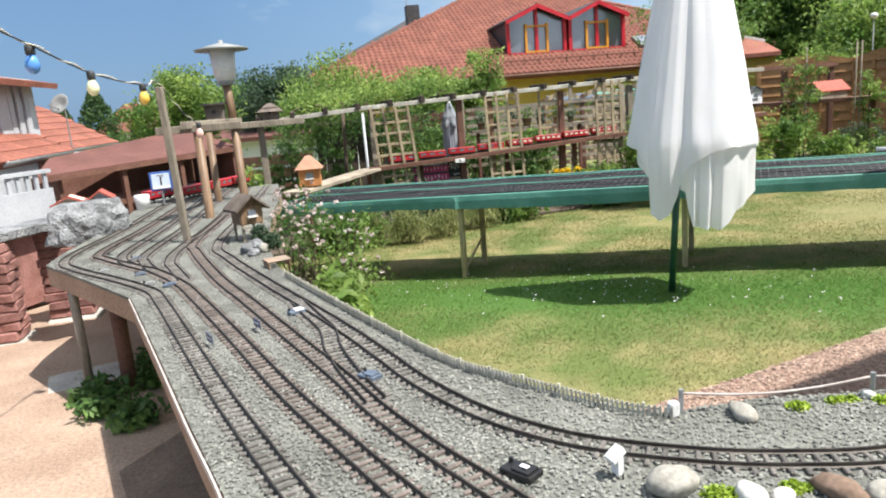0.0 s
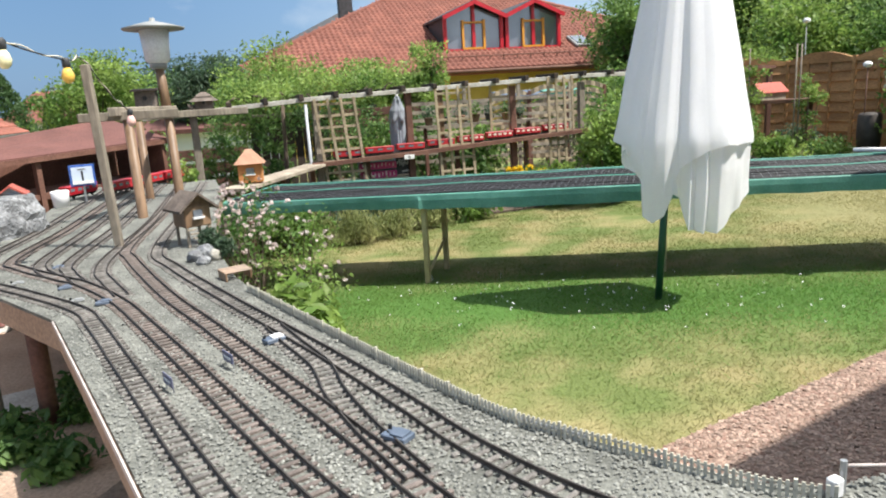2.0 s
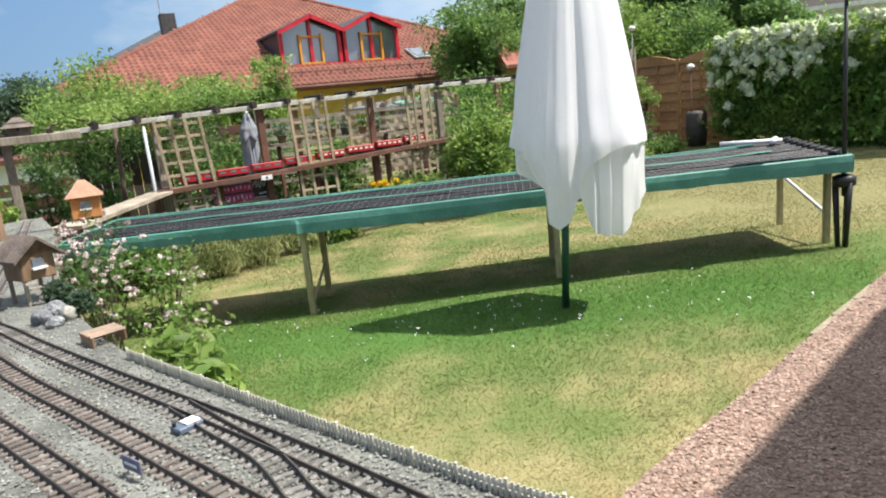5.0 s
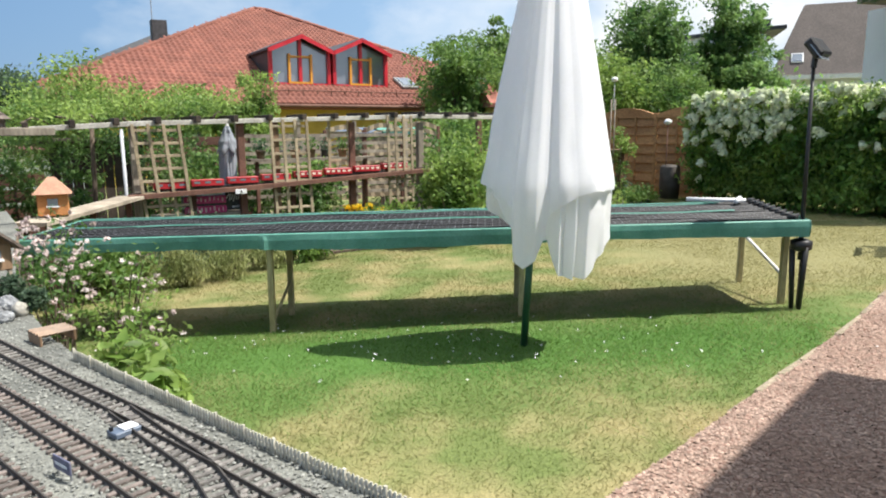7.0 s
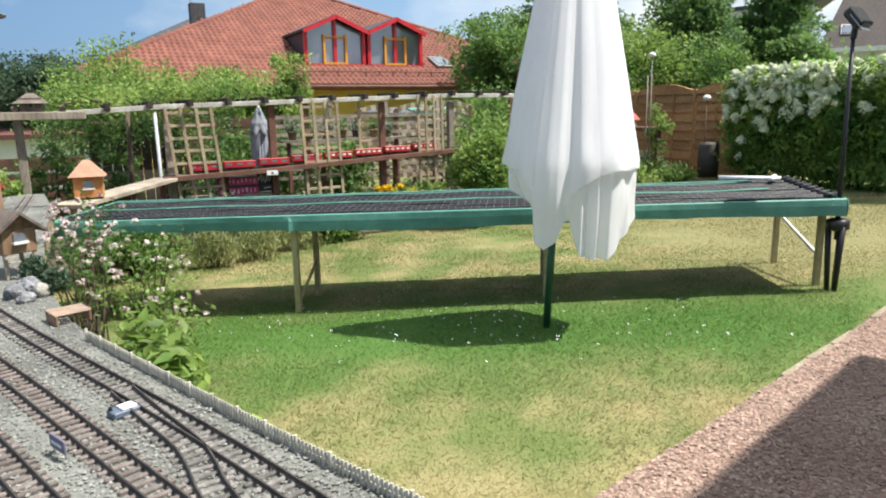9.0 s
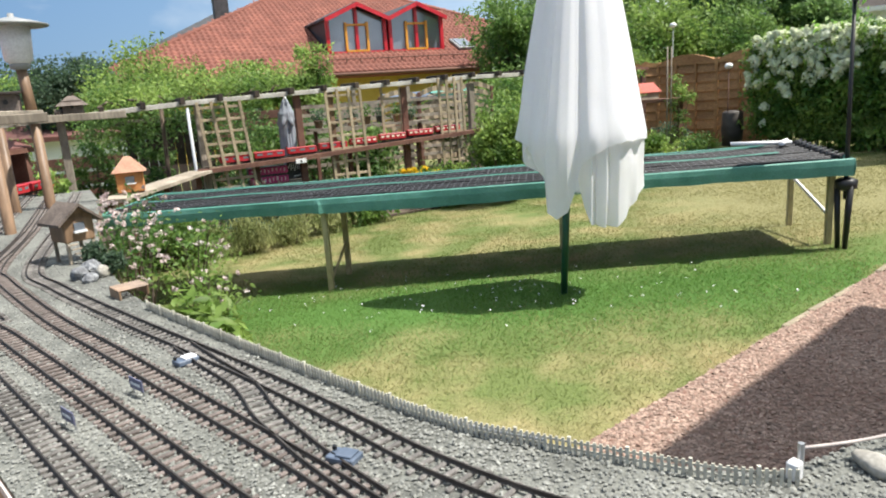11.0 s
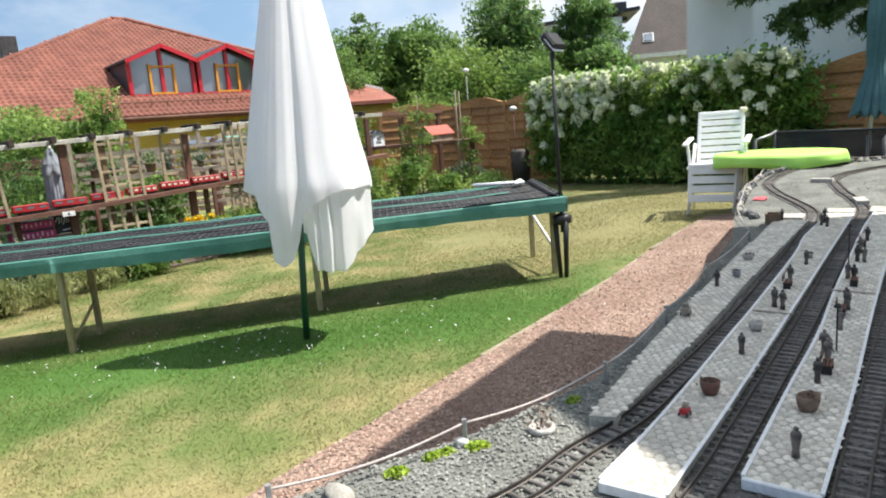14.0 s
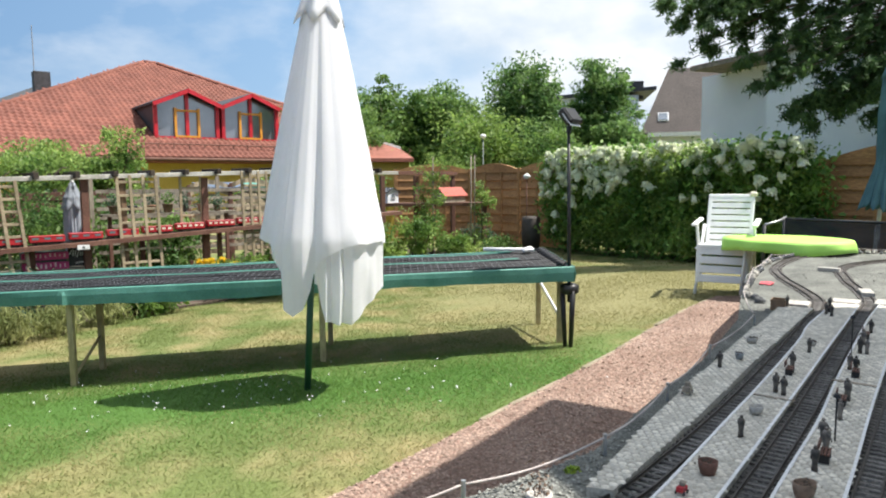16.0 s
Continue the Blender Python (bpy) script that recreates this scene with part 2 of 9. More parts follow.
M_GREEN_SHEET = mat("green_tarpaulin", (0.072, 0.225, 0.175), (0.110, 0.285, 0.230), 7, 0.55, 0.35, 160)
M_TUBE = mat("black_rubber_tube", (0.010, 0.010, 0.011), (0.024, 0.024, 0.026), 15, 0.55, 0.1, 200)
M_CANVAS = mat("white_canvas", (0.90, 0.90, 0.92), (0.93, 0.93, 0.945), 3, 0.9, 0.08, 400, trans=0.42)
M_GREEN_POLE = mat("dark_green_pole", (0.012, 0.06, 0.03), (0.02, 0.085, 0.045), 6, 0.45, 0.05)
M_ROOF_TILE = mat("red_clay_tile", (0.180, 0.063, 0.043), (0.245, 0.094, 0.066), 1.2, 0.8, 0.2, 30, isl=0.14, rand=0.12)
M_ROOF_BED = mat("roof_underlay", (0.20, 0.07, 0.045), (0.26, 0.09, 0.055), 2, 0.9, 0.2)
M_RED_FRAME = mat("glossy_red_frame", (0.45, 0.018, 0.03), (0.55, 0.03, 0.045), 3, 0.35, 0.05)
M_ORANGE_FRAME = mat("orange_yellow_frame", (0.62, 0.27, 0.03), (0.72, 0.33, 0.05), 3, 0.45, 0.05)
M_YELLOW_WALL = mat("ochre_render", (0.42, 0.29, 0.055), (0.50, 0.36, 0.08), 2, 0.9, 0.2)
M_WHITE_WALL = mat("white_render", (0.66, 0.70, 0.75), (0.76, 0.79, 0.83), 1.0, 0.9, 0.05, 60)
M_BROWN_ROOF = mat("brown_concrete_tile", (0.075, 0.062, 0.056), (0.11, 0.092, 0.083), 1.0, 0.85, 0.3, 25)
# pale tint and part metal put the reflected sky into the pane colour
M_PANE = mat("window_pane", (0.20, 0.23, 0.27), (0.30, 0.34, 0.39), 0.7, 0.10, 0, metal=0.45, spec=0.9)
M_DARK = mat("dark_slate", (0.03, 0.032, 0.035), (0.06, 0.062, 0.066), 6, 0.6, 0.2)
M_BLACK = mat("black_plastic", (0.012, 0.012, 0.013), (0.02, 0.02, 0.021), 6, 0.4, 0.05)
M_GREY_METAL = mat("galvanised_steel", (0.30, 0.31, 0.32), (0.42, 0.43, 0.44), 8, 0.42, 0.05, metal=0.7)
M_GREY_TIN = mat("grey_enamel", (0.20, 0.21, 0.21), (0.28, 0.29, 0.29), 6, 0.5, 0.05)
M_BLUE_PLASTIC = mat("blue_grey_plastic", (0.075, 0.10, 0.14), (0.12, 0.15, 0.20), 12, 0.5, 0.05)
M_WHITE_PLASTIC = mat("white_plastic", (0.74, 0.74, 0.74), (0.82, 0.82, 0.82), 5, 0.4, 0.03)
M_LIME = mat("lime_tablecloth", (0.36, 0.68, 0.12), (0.43, 0.75, 0.16), 3, 0.6, 0.1, 200)
M_TEAL_CANVAS = mat("teal_canvas", (0.045, 0.115, 0.135), (0.075, 0.165, 0.185), 5, 0.85, 0.2, 300)
M_GREY_CANVAS = mat("grey_blue_canvas", (0.20, 0.22, 0.25), (0.30, 0.32, 0.36), 5, 0.85, 0.2, 300)
M_TERRACOTTA = mat("terracotta", (0.33, 0.175, 0.115), (0.43, 0.25, 0.165), 12, 0.8, 0.2)
M_STONE_PALE = mat("pale_cobble", (0.27, 0.255, 0.22), (0.40, 0.38, 0.335), 14, 0.8, 0.2, 120)
M_CONCRETE = mat("concrete", (0.34, 0.32, 0.29), (0.46, 0.44, 0.40), 6, 0.9, 0.4, 90)
M_PLATFORM = mat("platform_mortar", (0.36, 0.335, 0.28), (0.46, 0.43, 0.37), 9, 0.9, 0.5, 120)
M_COBBLE = mat("grey_cobble", (0.48, 0.445, 0.375), (0.61, 0.57, 0.49), 20, 0.75, 0.2, 200, isl=0.2, rand=0.15)
M_BARK = mat("bark", (0.075, 0.055, 0.04), (0.13, 0.10, 0.075), 9, 0.95, 0.6, 50, stretch=(1, 1, 0.3))
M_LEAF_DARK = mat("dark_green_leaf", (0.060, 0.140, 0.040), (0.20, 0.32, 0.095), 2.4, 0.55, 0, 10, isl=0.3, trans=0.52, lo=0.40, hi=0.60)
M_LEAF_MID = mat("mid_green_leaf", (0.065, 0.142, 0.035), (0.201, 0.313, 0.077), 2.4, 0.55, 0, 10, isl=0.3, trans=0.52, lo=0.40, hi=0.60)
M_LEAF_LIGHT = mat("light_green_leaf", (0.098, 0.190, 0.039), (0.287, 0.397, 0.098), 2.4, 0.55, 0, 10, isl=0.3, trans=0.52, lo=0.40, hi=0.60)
M_LEAF_BLUE = mat("blue_green_leaf", (0.06, 0.105, 0.06), (0.105, 0.165, 0.095), 0.5, 0.6, 0, 10, isl=0.3, trans=0.52)
M_LEAF_HYDRANGEA = mat("hydrangea_leaf", (0.105, 0.245, 0.050), (0.31, 0.50, 0.12), 2.4, 0.5, 0, 10, isl=0.35, trans=0.52, lo=0.40, hi=0.60)
M_FLOWER_WHITE = mat("white_hydrangea_petal", (0.66, 0.71, 0.47), (0.86, 0.88, 0.74), 9, 0.7, 0, 60, isl=0.12, trans=0.35)
M_FLOWER_PINK = mat("pale_pink_rose_petal", (0.62, 0.53, 0.51), (0.78, 0.71, 0.69), 4, 0.6, 0, 60, isl=0.2, trans=0.3)
M_FLOWER_FADED = mat("faded_rose_petal", (0.40, 0.31, 0.29), (0.62, 0.52, 0.50), 5, 0.7, 0, 60, isl=0.3, trans=0.3)
M_FLOWER_YELLOW = mat("yellow_lily_petal", (0.75, 0.50, 0.02), (0.80, 0.58, 0.04), 4, 0.6, 0, 60, isl=0.15, trans=0.3)
M_LEAF_DRY = mat("dry_weed_leaf", (0.15, 0.19, 0.06), (0.33, 0.34, 0.14), 3, 0.7, 0, 10, isl=0.3, trans=0.45)
M_RED = mat("red_paint", (0.33, 0.014, 0.022), (0.43, 0.026, 0.035), 8, 0.4, 0.05)
M_CREAM = mat("cream_paint", (0.68, 0.62, 0.50), (0.76, 0.70, 0.58), 8, 0.5, 0.05)
M_ROCK = mat("grey_model_rock", (0.12, 0.125, 0.13), (0.29, 0.30, 0.31), 9, 0.9, 0.9, 60, depth=0.02)
M_RED_BRICK = mat("red_sandstone", (0.21, 0.095, 0.08), (0.31, 0.155, 0.135), 8, 0.9, 0.5, 70, rand=0.2)
M_SHED_ROOF = mat("brown_red_felt", (0.105, 0.045, 0.038), (0.15, 0.066, 0.056), 3, 0.9, 0.3, 80)
M_FIGURE = mat("painted_figure", (0.055, 0.05, 0.046), (0.21, 0.18, 0.15), 40, 0.6, 0.1, rand=0.6)
M_PURPLE = mat("magenta_cloth", (0.46, 0.045, 0.16), (0.56, 0.08, 0.22), 8, 0.7, 0.1)


# ---- mesh helpers ----
def gz(x, y):
    """Height of the gently sloping ground."""
    x, y = min(max(x, -3.0), 6.0), min(max(y, -1.0), 9.0)
    return 0.1027 + 0.0429 * x - 0.044 * y


def thing(name, loc, label, category, group="", kind="", rz=0.0):
    e = new(name)
    e.empty_display_size = 0.1
    e.matrix_world = pose(loc[0], loc[1], loc[2], 0, 0, rz)
    return tagged(e, label, category, group, kind)


def finish(bm, name, material, smooth=False):
    me = bpy.data.meshes.new(name)
    bm.normal_update()
    bm.to_mesh(me)
    bm.free()
    me.materials.append(material)
    if smooth:
        me.shade_smooth()
    return me


def part(name, bm, material, parent=None, label="", smooth=False):
    """Links a bmesh, in its parent's own space, as one mesh object."""
    ob = new(name, finish(bm, name, material, smooth))
    ob.parent = parent
    return tagged(ob, label)


def raw(name, verts, faces, material, parent=None, label="", smooth=False, kind=""):
    """A mesh object out of arrays; faces all with the same number of corners."""
    verts, faces = np.asarray(verts, dtype=np.float32), np.asarray(faces, dtype=np.int32)
    me = bpy.data.meshes.new(name)
    n, k = faces.shape
    me.vertices.add(len(verts))
    me.vertices.foreach_set("co", verts.ravel())
    me.loops.add(n * k)
    me.loops.foreach_set("vertex_index", faces.ravel())
    me.polygons.add(n)
    me.polygons.foreach_set("loop_start", np.arange(0, n * k, k, dtype=np.int32))
    me.update(calc_edges=True)
    me.validate()
    me.materials.append(material)
    if smooth:
        me.shade_smooth()
    ob = new(name, me)
    ob.parent = parent
    return tagged(ob, label, kind=kind)


def box(bm, c, s, rz=0.0, bevel=0.0, rx=0.0, ry=0.0):
    r = bmesh.ops.create_cube(bm, size=1.0)
    vs = r["verts"]
    bmesh.ops.transform(bm, matrix=pose(c[0], c[1], c[2], rx, ry, rz) @ Matrix.Diagonal((s[0], s[1], s[2], 1)), verts=vs)
    if bevel:
        es = list({e for v in vs for e in v.link_edges})
        bmesh.ops.bevel(bm, geom=es, offset=bevel, segments=1, affect="EDGES", clamp_overlap=True)
    return bm


def rod(bm, p, q, r1, r2=None, seg=8):
    p, q = Vector(p), Vector(q)
    d = q - p
    m = Matrix.Translation((p + q) / 2) @ d.to_track_quat("Z", "Y").to_matrix().to_4x4()
    bmesh.ops.create_cone(bm, cap_ends=True, segments=seg, radius1=r1, radius2=r1 if r2 is None else r2, depth=d.length, matrix=m)
    return bm


def ball(bm, c, r, sub=1, s=(1, 1, 1)):
    bmesh.ops.create_icosphere(bm, subdivisions=sub, radius=r, matrix=Matrix.Translation(c) @ Matrix.Diagonal((*s, 1)))
    return bm


def tube(bm, pts, radii, seg=6):
    """One connected tube along points."""
    rings = []
    for i, p in enumerate(pts):
        d = Vector(pts[min(i + 1, len(pts) - 1)]) - Vector(pts[max(i - 1, 0)])
        m = d.to_track_quat("Z", "Y").to_matrix()
        rings.append([bm.verts.new(Vector(p) + m @ Vector((radii[i] * math.cos(2 * math.pi * k / seg), radii[i] * math.sin(2 * math.pi * k / seg), 0))) for k in range(seg)])
    for a, b in zip(rings, rings[1:]):
        for k in range(seg):
            bm.faces.new((a[k], a[(k + 1) % seg], b[(k + 1) % seg], b[k]))
    bm.faces.new(rings[0][::-1])
    bm.faces.new(rings[-1])
    return bm


def lathe(bm, prof, seg=16, c=(0, 0, 0)):
    """Turns (radius, height) pairs round the z axis."""
    rings = []
    for r, z in prof:
        rings.append([bm.verts.new((c[0] + r * math.cos(2 * math.pi * i / seg), c[1] + r * math.sin(2 * math.pi * i / seg), c[2] + z)) for i in range(seg)])
    for a, b in zip(rings, rings[1:]):
        for i in range(seg):
            bm.faces.new((a[i], a[(i + 1) % seg], b[(i + 1) % seg], b[i]))
    if prof[0][0] > 1e-4:
        bm.faces.new(rings[0][::-1])
    if prof[-1][0] > 1e-4:
        bm.faces.new(rings[-1])
    return bm


def slab(bm, outline, z0, z1):
    """A flat plate with a given outline; z0 and z1 may be functions of the place."""
    f0 = z0 if callable(z0) else (lambda x, y: z0)
    f1 = z1 if callable(z1) else (lambda x, y: z1)
    lo = [bm.verts.new((x, y, f0(x, y))) for x, y in outline]
    hi = [bm.verts.new((x, y, f1(x, y))) for x, y in outline]
    n = len(outline)
    bm.faces.new(hi)
    bm.faces.new(lo[::-1])
    for i in range(n):
        j = (i + 1) % n
        bm.faces.new((lo[i], lo[j], hi[j], hi[i]))
    bmesh.ops.recalc_face_normals(bm, faces=bm.faces[:])
    return bm


def spline(pts, step):
    """Even points along a smooth curve through the given ones, each with its heading."""
    P = [np.array(p, dtype=float) for p in pts]
    P = [2 * P[0] - P[1]] + P + [2 * P[-1] - P[-2]]
    out = []
    for a, b, c, d in zip(P, P[1:], P[2:], P[3:]):
        for u in np.linspace(0, 1, 40, endpoint=False):
            out.append(0.5 * (2 * b + (c - a) * u + (2 * a - 5 * b + 4 * c - d) * u * u + (3 * b - a - 3 * c + d) * u ** 3))
    out.append(P[-2])
    out = np.array(out)
    seg = np.r_[0, np.cumsum(np.linalg.norm(np.diff(out, axis=0), axis=1))]
    s = np.arange(0, seg[-1], step)
    xs = np.stack([np.interp(s, seg, out[:, i]) for i in range(out.shape[1])], 1)
    t = np.gradient(xs, axis=0)
    t /= np.linalg.norm(t[:, :2], axis=1)[:, None] + 1e-9
    return xs, t


def sweep(bm, pts, tang, prof):
    """A profile of (side, up) pairs carried along a path."""
    rings = []
    for p, t in zip(pts, tang):
        nx, ny = -t[1], t[0]
        z = p[2] if len(p) > 2 else 0.0
        rings.append([bm.verts.new((p[0] + nx * a, p[1] + ny * a, z + b)) for a, b in prof])
    k = len(prof)
    for a, b in zip(rings, rings[1:]):
        for i in range(k):
            bm.faces.new((a[i], b[i], b[(i + 1) % k], a[(i + 1) % k]))
    bm.faces.new(rings[0])
    bm.faces.new(rings[-1][::-1])
    return bm


def inside(poly, xy):
    """Which of the points lie inside an outline."""
    p = np.asarray(poly)
    x, y = xy[:, 0], xy[:, 1]
    hit = np.zeros(len(xy), bool)
    for (x0, y0), (x1, y1) in zip(p, np.roll(p, -1, 0)):
        c = (y0 > y) != (y1 > y)
        hit ^= c & (x < (x1 - x0) * (y - y0) / (y1 - y0 + 1e-12) + x0)
    return hit


def scatter(poly, n, rng):
    p = np.asarray(poly)
    lo, hi = p.min(0), p.max(0)
    xy = rng.uniform(lo, hi, (n, 2))
    return xy[inside(poly, xy)]


def stones(name, xyz, size, material, parent, rng, flat=0.6, label="", kind="stuff"):
    """Many small broken stones, joined."""
    base = np.array([(1, 0, 0), (-0.3, 0.95, 0.1), (-0.8, -0.5, -0.1), (0.4, -0.9, 0.1), (0.1, 0.1, 0.9), (0, 0, -0.6)])
    f = np.array([(0, 1, 4), (1, 2, 4), (2, 3, 4), (3, 0, 4)])
    n = len(xyz)
    s = size * rng.uniform(0.55, 1.3, (n, 1, 1))
    v = base[None] * (1 + rng.uniform(-0.3, 0.3, (n, 6, 3)))
    v[:, :, 2] *= flat
    a = rng.uniform(0, 2 * np.pi, n)
    b = rng.normal(0, 0.35, n)
    ca, sa, cb, sb = np.cos(a)[:, None], np.sin(a)[:, None], np.cos(b)[:, None], np.sin(b)[:, None]
    x, y, z = v[..., 0], v[..., 1], v[..., 2]
    x, z = x * cb - z * sb, x * sb + z * cb
    x, y = x * ca - y * sa, x * sa + y * ca
    v = np.stack([x, y, z], -1) * s + np.asarray(xyz)[:, None]
    faces = (f[None] + 6 * np.arange(n)[:, None, None]).reshape(-1, 3)
    return raw(name, v.reshape(-1, 3), faces, material, parent, label, kind=kind)


def leaves(name, c, size, material, parent, rng, up=0.35, aspect=0.48, label="", kind="", out=None):
    """Many small folded leaves at the places c."""
    c = np.asarray(c)
    n = len(c)
    d = rng.normal(size=(n, 3))
    if out is not None:
        d += out
    d /= np.linalg.norm(d, axis=1)[:, None]
    nrm = rng.normal(size=(n, 3)) + np.array([0, 0, up * 3])
    side = np.cross(d, nrm)
    side /= np.linalg.norm(side, axis=1)[:, None] + 1e-9
    nn = np.cross(side, d)
    s = (size * rng.uniform(0.6, 1.3, n))[:, None]
    w = s * aspect
    v = np.stack([c - d * s * 0.5, c + side * w * 0.5 + nn * w * 0.15, c + d * s * 0.55, c - side * w * 0.5 + nn * w * 0.15], 1)
    i = 4 * np.arange(n)[:, None]
    faces = np.concatenate([i + np.array([[0, 1, 2]]), i + np.array([[0, 2, 3]])], 1).reshape(-1, 3)
    return raw(name, v.reshape(-1, 3), faces, material, parent, label, kind=kind)


def clump_points(rng, centre, radii, n_clump, per, spread, hollow=0.5):
    """Places for leaves: clumps over an uneven, hollow body."""
    d = rng.normal(size=(n_clump, 3))
    d /= np.linalg.norm(d, axis=1)[:, None]
    r = rng.uniform(hollow, 1.0, (n_clump, 1)) * rng.uniform(0.75, 1.12, (n_clump, 1))
    cc = d * r * np.array(radii) + np.array(centre)
    pts = cc[:, None] + np.clip(rng.normal(size=(n_clump, per, 3)), -1.5, 1.5) * spread * rng.uniform(0.6, 1.4, (n_clump, 1, 1)) * np.array([1, 1, 0.7])
    return pts.reshape(-1, 3), cc


def tree(name, base, height, radius, seed, material, leaf, label, n_clump=70, per=90, stem=0.3, squash=1.0, trunk_r=None, cat="tree", lean=0.0):
    rng = np.random.default_rng(seed)
    t = thing(name, base, label, cat)
    tr = trunk_r or height * 0.02
    h0 = height * stem
    centre = (lean, 0, (h0 + height) / 2)
    pts, cc = clump_points(rng, centre, (radius, radius * squash, (height - h0) / 2), n_clump, per, radius * 0.16, 0.35)
    pts = pts[pts[:, 2] > 0.15 * height * (stem > 0.1)]
    bm = bmesh.new()
    rod(bm, (0, 0, -0.1), (lean * 0.5, 0, h0), tr * 1.2, tr * 0.85, 10)
    rod(bm, (lean * 0.5, 0, h0), (lean, 0, height * 0.8), tr * 0.85, tr * 0.25, 8)
    part("trunk", bm, M_BARK, t, smooth=True)
    bm = bmesh.new()
    for q in cc[:: max(1, n_clump // 22)]:
        s = rng.uniform(0.2, 0.7)
        p = Vector((lean * (0.5 + s / 2), 0, h0 + (height * 0.8 - h0) * s * 0.8))
        rod(bm, p, q, tr * 0.32, tr * 0.08, 6)
    part("branchwork", bm, M_BARK, t, smooth=True)
    leaves("crown", pts, leaf, material, t, rng)
    return t


# ---- ground ----
LAWN_EDGE = [(0.30, 2.04), (0.78, 2.285), (1.28, 2.515), (2.02, 2.87), (2.91, 3.30), (3.71, 3.74), (4.48, 4.14), (5.00, 4.36)]
PATH_AREA = LAWN_EDGE + [(5.3, 4.1), (5.3, 2.6), (3.2, 1.0), (1.2, -0.6), (-0.3, 0.2), (-0.25, 1.2), (0.0, 1.9)]
YARD_AREA = [(-0.32, 0.1), (-0.30, 1.2), (-0.35, 1.9), (-0.85, 2.6), (-1.25, 3.6), (-1.7, 4.6), (-2.4, 5.6), (-3.6, 7.5), (-8, 8.0), (-8, -2), (-0.5, -2)]


M_EDGING = mat("mossy_edging_stone", (0.20, 0.17, 0.115), (0.34, 0.29, 0.22), 7, 0.95, 0.5, 60, rand=0.3)


def build_ground():
    xs = np.r_[-900, -400, -150, -60, -25, -12, np.arange(-8, 12.1, 0.4), 16, 25, 60, 150, 400, 900]
    ys = np.r_[-900, -400, -150, -60, -20, -8, np.arange(-4, 14.1, 0.4), 18, 25, 60, 150, 400, 900]
    rng = np.random.default_rng(3)
    v = [(x, y, gz(x, y) + (0.012 * noise.noise((x * 1.3, y * 1.3, 0)) if abs(x) < 12 and -5 < y < 15 else 0)) for y in ys for x in xs]
    w = len(xs)
    f = [(j * w + i, j * w + i + 1, (j + 1) * w + i + 1, (j + 1) * w + i) for j in range(len(ys) - 1) for i in range(w - 1)]
    g = raw("ground", v, f, M_GRASS_SOIL, smooth=True)
    tagged(g, "sloping lawn soil with green and straw-dry patches", "ground", kind="structure")
    bm = slab(bmesh.new(), PATH_AREA, lambda x, y: gz(x, y) - 0.03, lambda x, y: gz(x, y) + 0.022)
    p = part("gravel_path", bm, M_PINK)
    tagged(p, "pinkish crushed stone path beside the lawn", "path", kind="structure")
    bm = slab(bmesh.new(), YARD_AREA, lambda x, y: gz(x, y) - 0.03, lambda x, y: gz(x, y) + 0.024)
    y = part("yard", bm, M_YARD)
    tagged(y, "sandy beige grit yard below the railway table", "yard", kind="structure")
    xy = scatter(PATH_AREA, 260000, rng)
    xy = xy[xy[:, 1] > 1.2]
    z = np.array([gz(a, b) for a, b in xy]) + 0.024
    tagged(stones("path_gravel", np.c_[xy, z], 0.0078, M_PINK_STONE, None, rng), "loose pink and reddish crushed stones on the path", "gravel", kind="stuff")
    # edging stones between lawn and path
    pts, tan = spline([(x, y, gz(x, y)) for x, y in LAWN_EDGE], 0.25)
    edging = thing("lawn_edging", (0, 0, 0), "low concrete edging stones along the lawn", "edging", kind="structure")
    bm = bmesh.new()
    box(bm, (0, 0, 0), (0.244, 0.03, 0.09), bevel=0.004)
    me = finish(bm, "edging_stone", M_EDGING)
    for p, t in zip(pts, tan):
        o = new("edging_stone", me)
        o.parent = edging
        o.matrix_basis = pose(p[0], p[1], p[2] - 0.018 + rng.normal(0, 0.004) - 0.03 * min(1.0, max(0.0, (1.9 - p[0]) / 0.9)), 0, 0, math.degrees(math.atan2(t[1], t[0])) + rng.normal(0, 0.8))
    # grass
    area = [(-1.2, 2.3), (0.30, 2.04)] + LAWN_EDGE[1:] + [(9.5, 4.9), (9.5, 9.5), (7, 11), (3.6, 10.4), (1.6, 8.3), (0.0, 7.7), (-1.3, 8.6), (-2.2, 6.5)]
    xy = scatter(area, 900000, rng)
    d = np.hypot(xy[:, 0], xy[:, 1])
    xy = xy[rng.uniform(0, 1, len(d)) < np.clip(4.2 / d, 0.12, 1.0) ** 1.2]
    wet = np.exp(-(((xy[:, 0] - 1.1) * 0.373 + (xy[:, 1] - 3.95) * 0.928) / 0.62) ** 2) * np.exp(-((xy[:, 0] - 1.0) / 2.0) ** 4)
    lush = rng.uniform(0, 1, len(xy)) < 0.95 * wet
    for sel, material, size, label in ((~lush, M_BLADE, 0.010, "short dry grass blades, green and straw-yellow"), (lush, M_BLADE_LUSH, 0.015, "longer fresh green grass near the parasol")):
        q = xy[sel]
        n = len(q)
        z = np.array([gz(a, b) for a, b in q])
        h = size * rng.uniform(0.5, 1.5, n)
        a = rng.uniform(0, 2 * np.pi, n)
        wd = 0.0009 + 0.0004 * np.hypot(q[:, 0], q[:, 1])
        dx, dy = np.cos(a) * wd, np.sin(a) * wd
        bend = rng.normal(0, 1.1, (n, 2)) * h[:, None]
        b0 = np.c_[q[:, 0] - dx, q[:, 1] - dy, z]
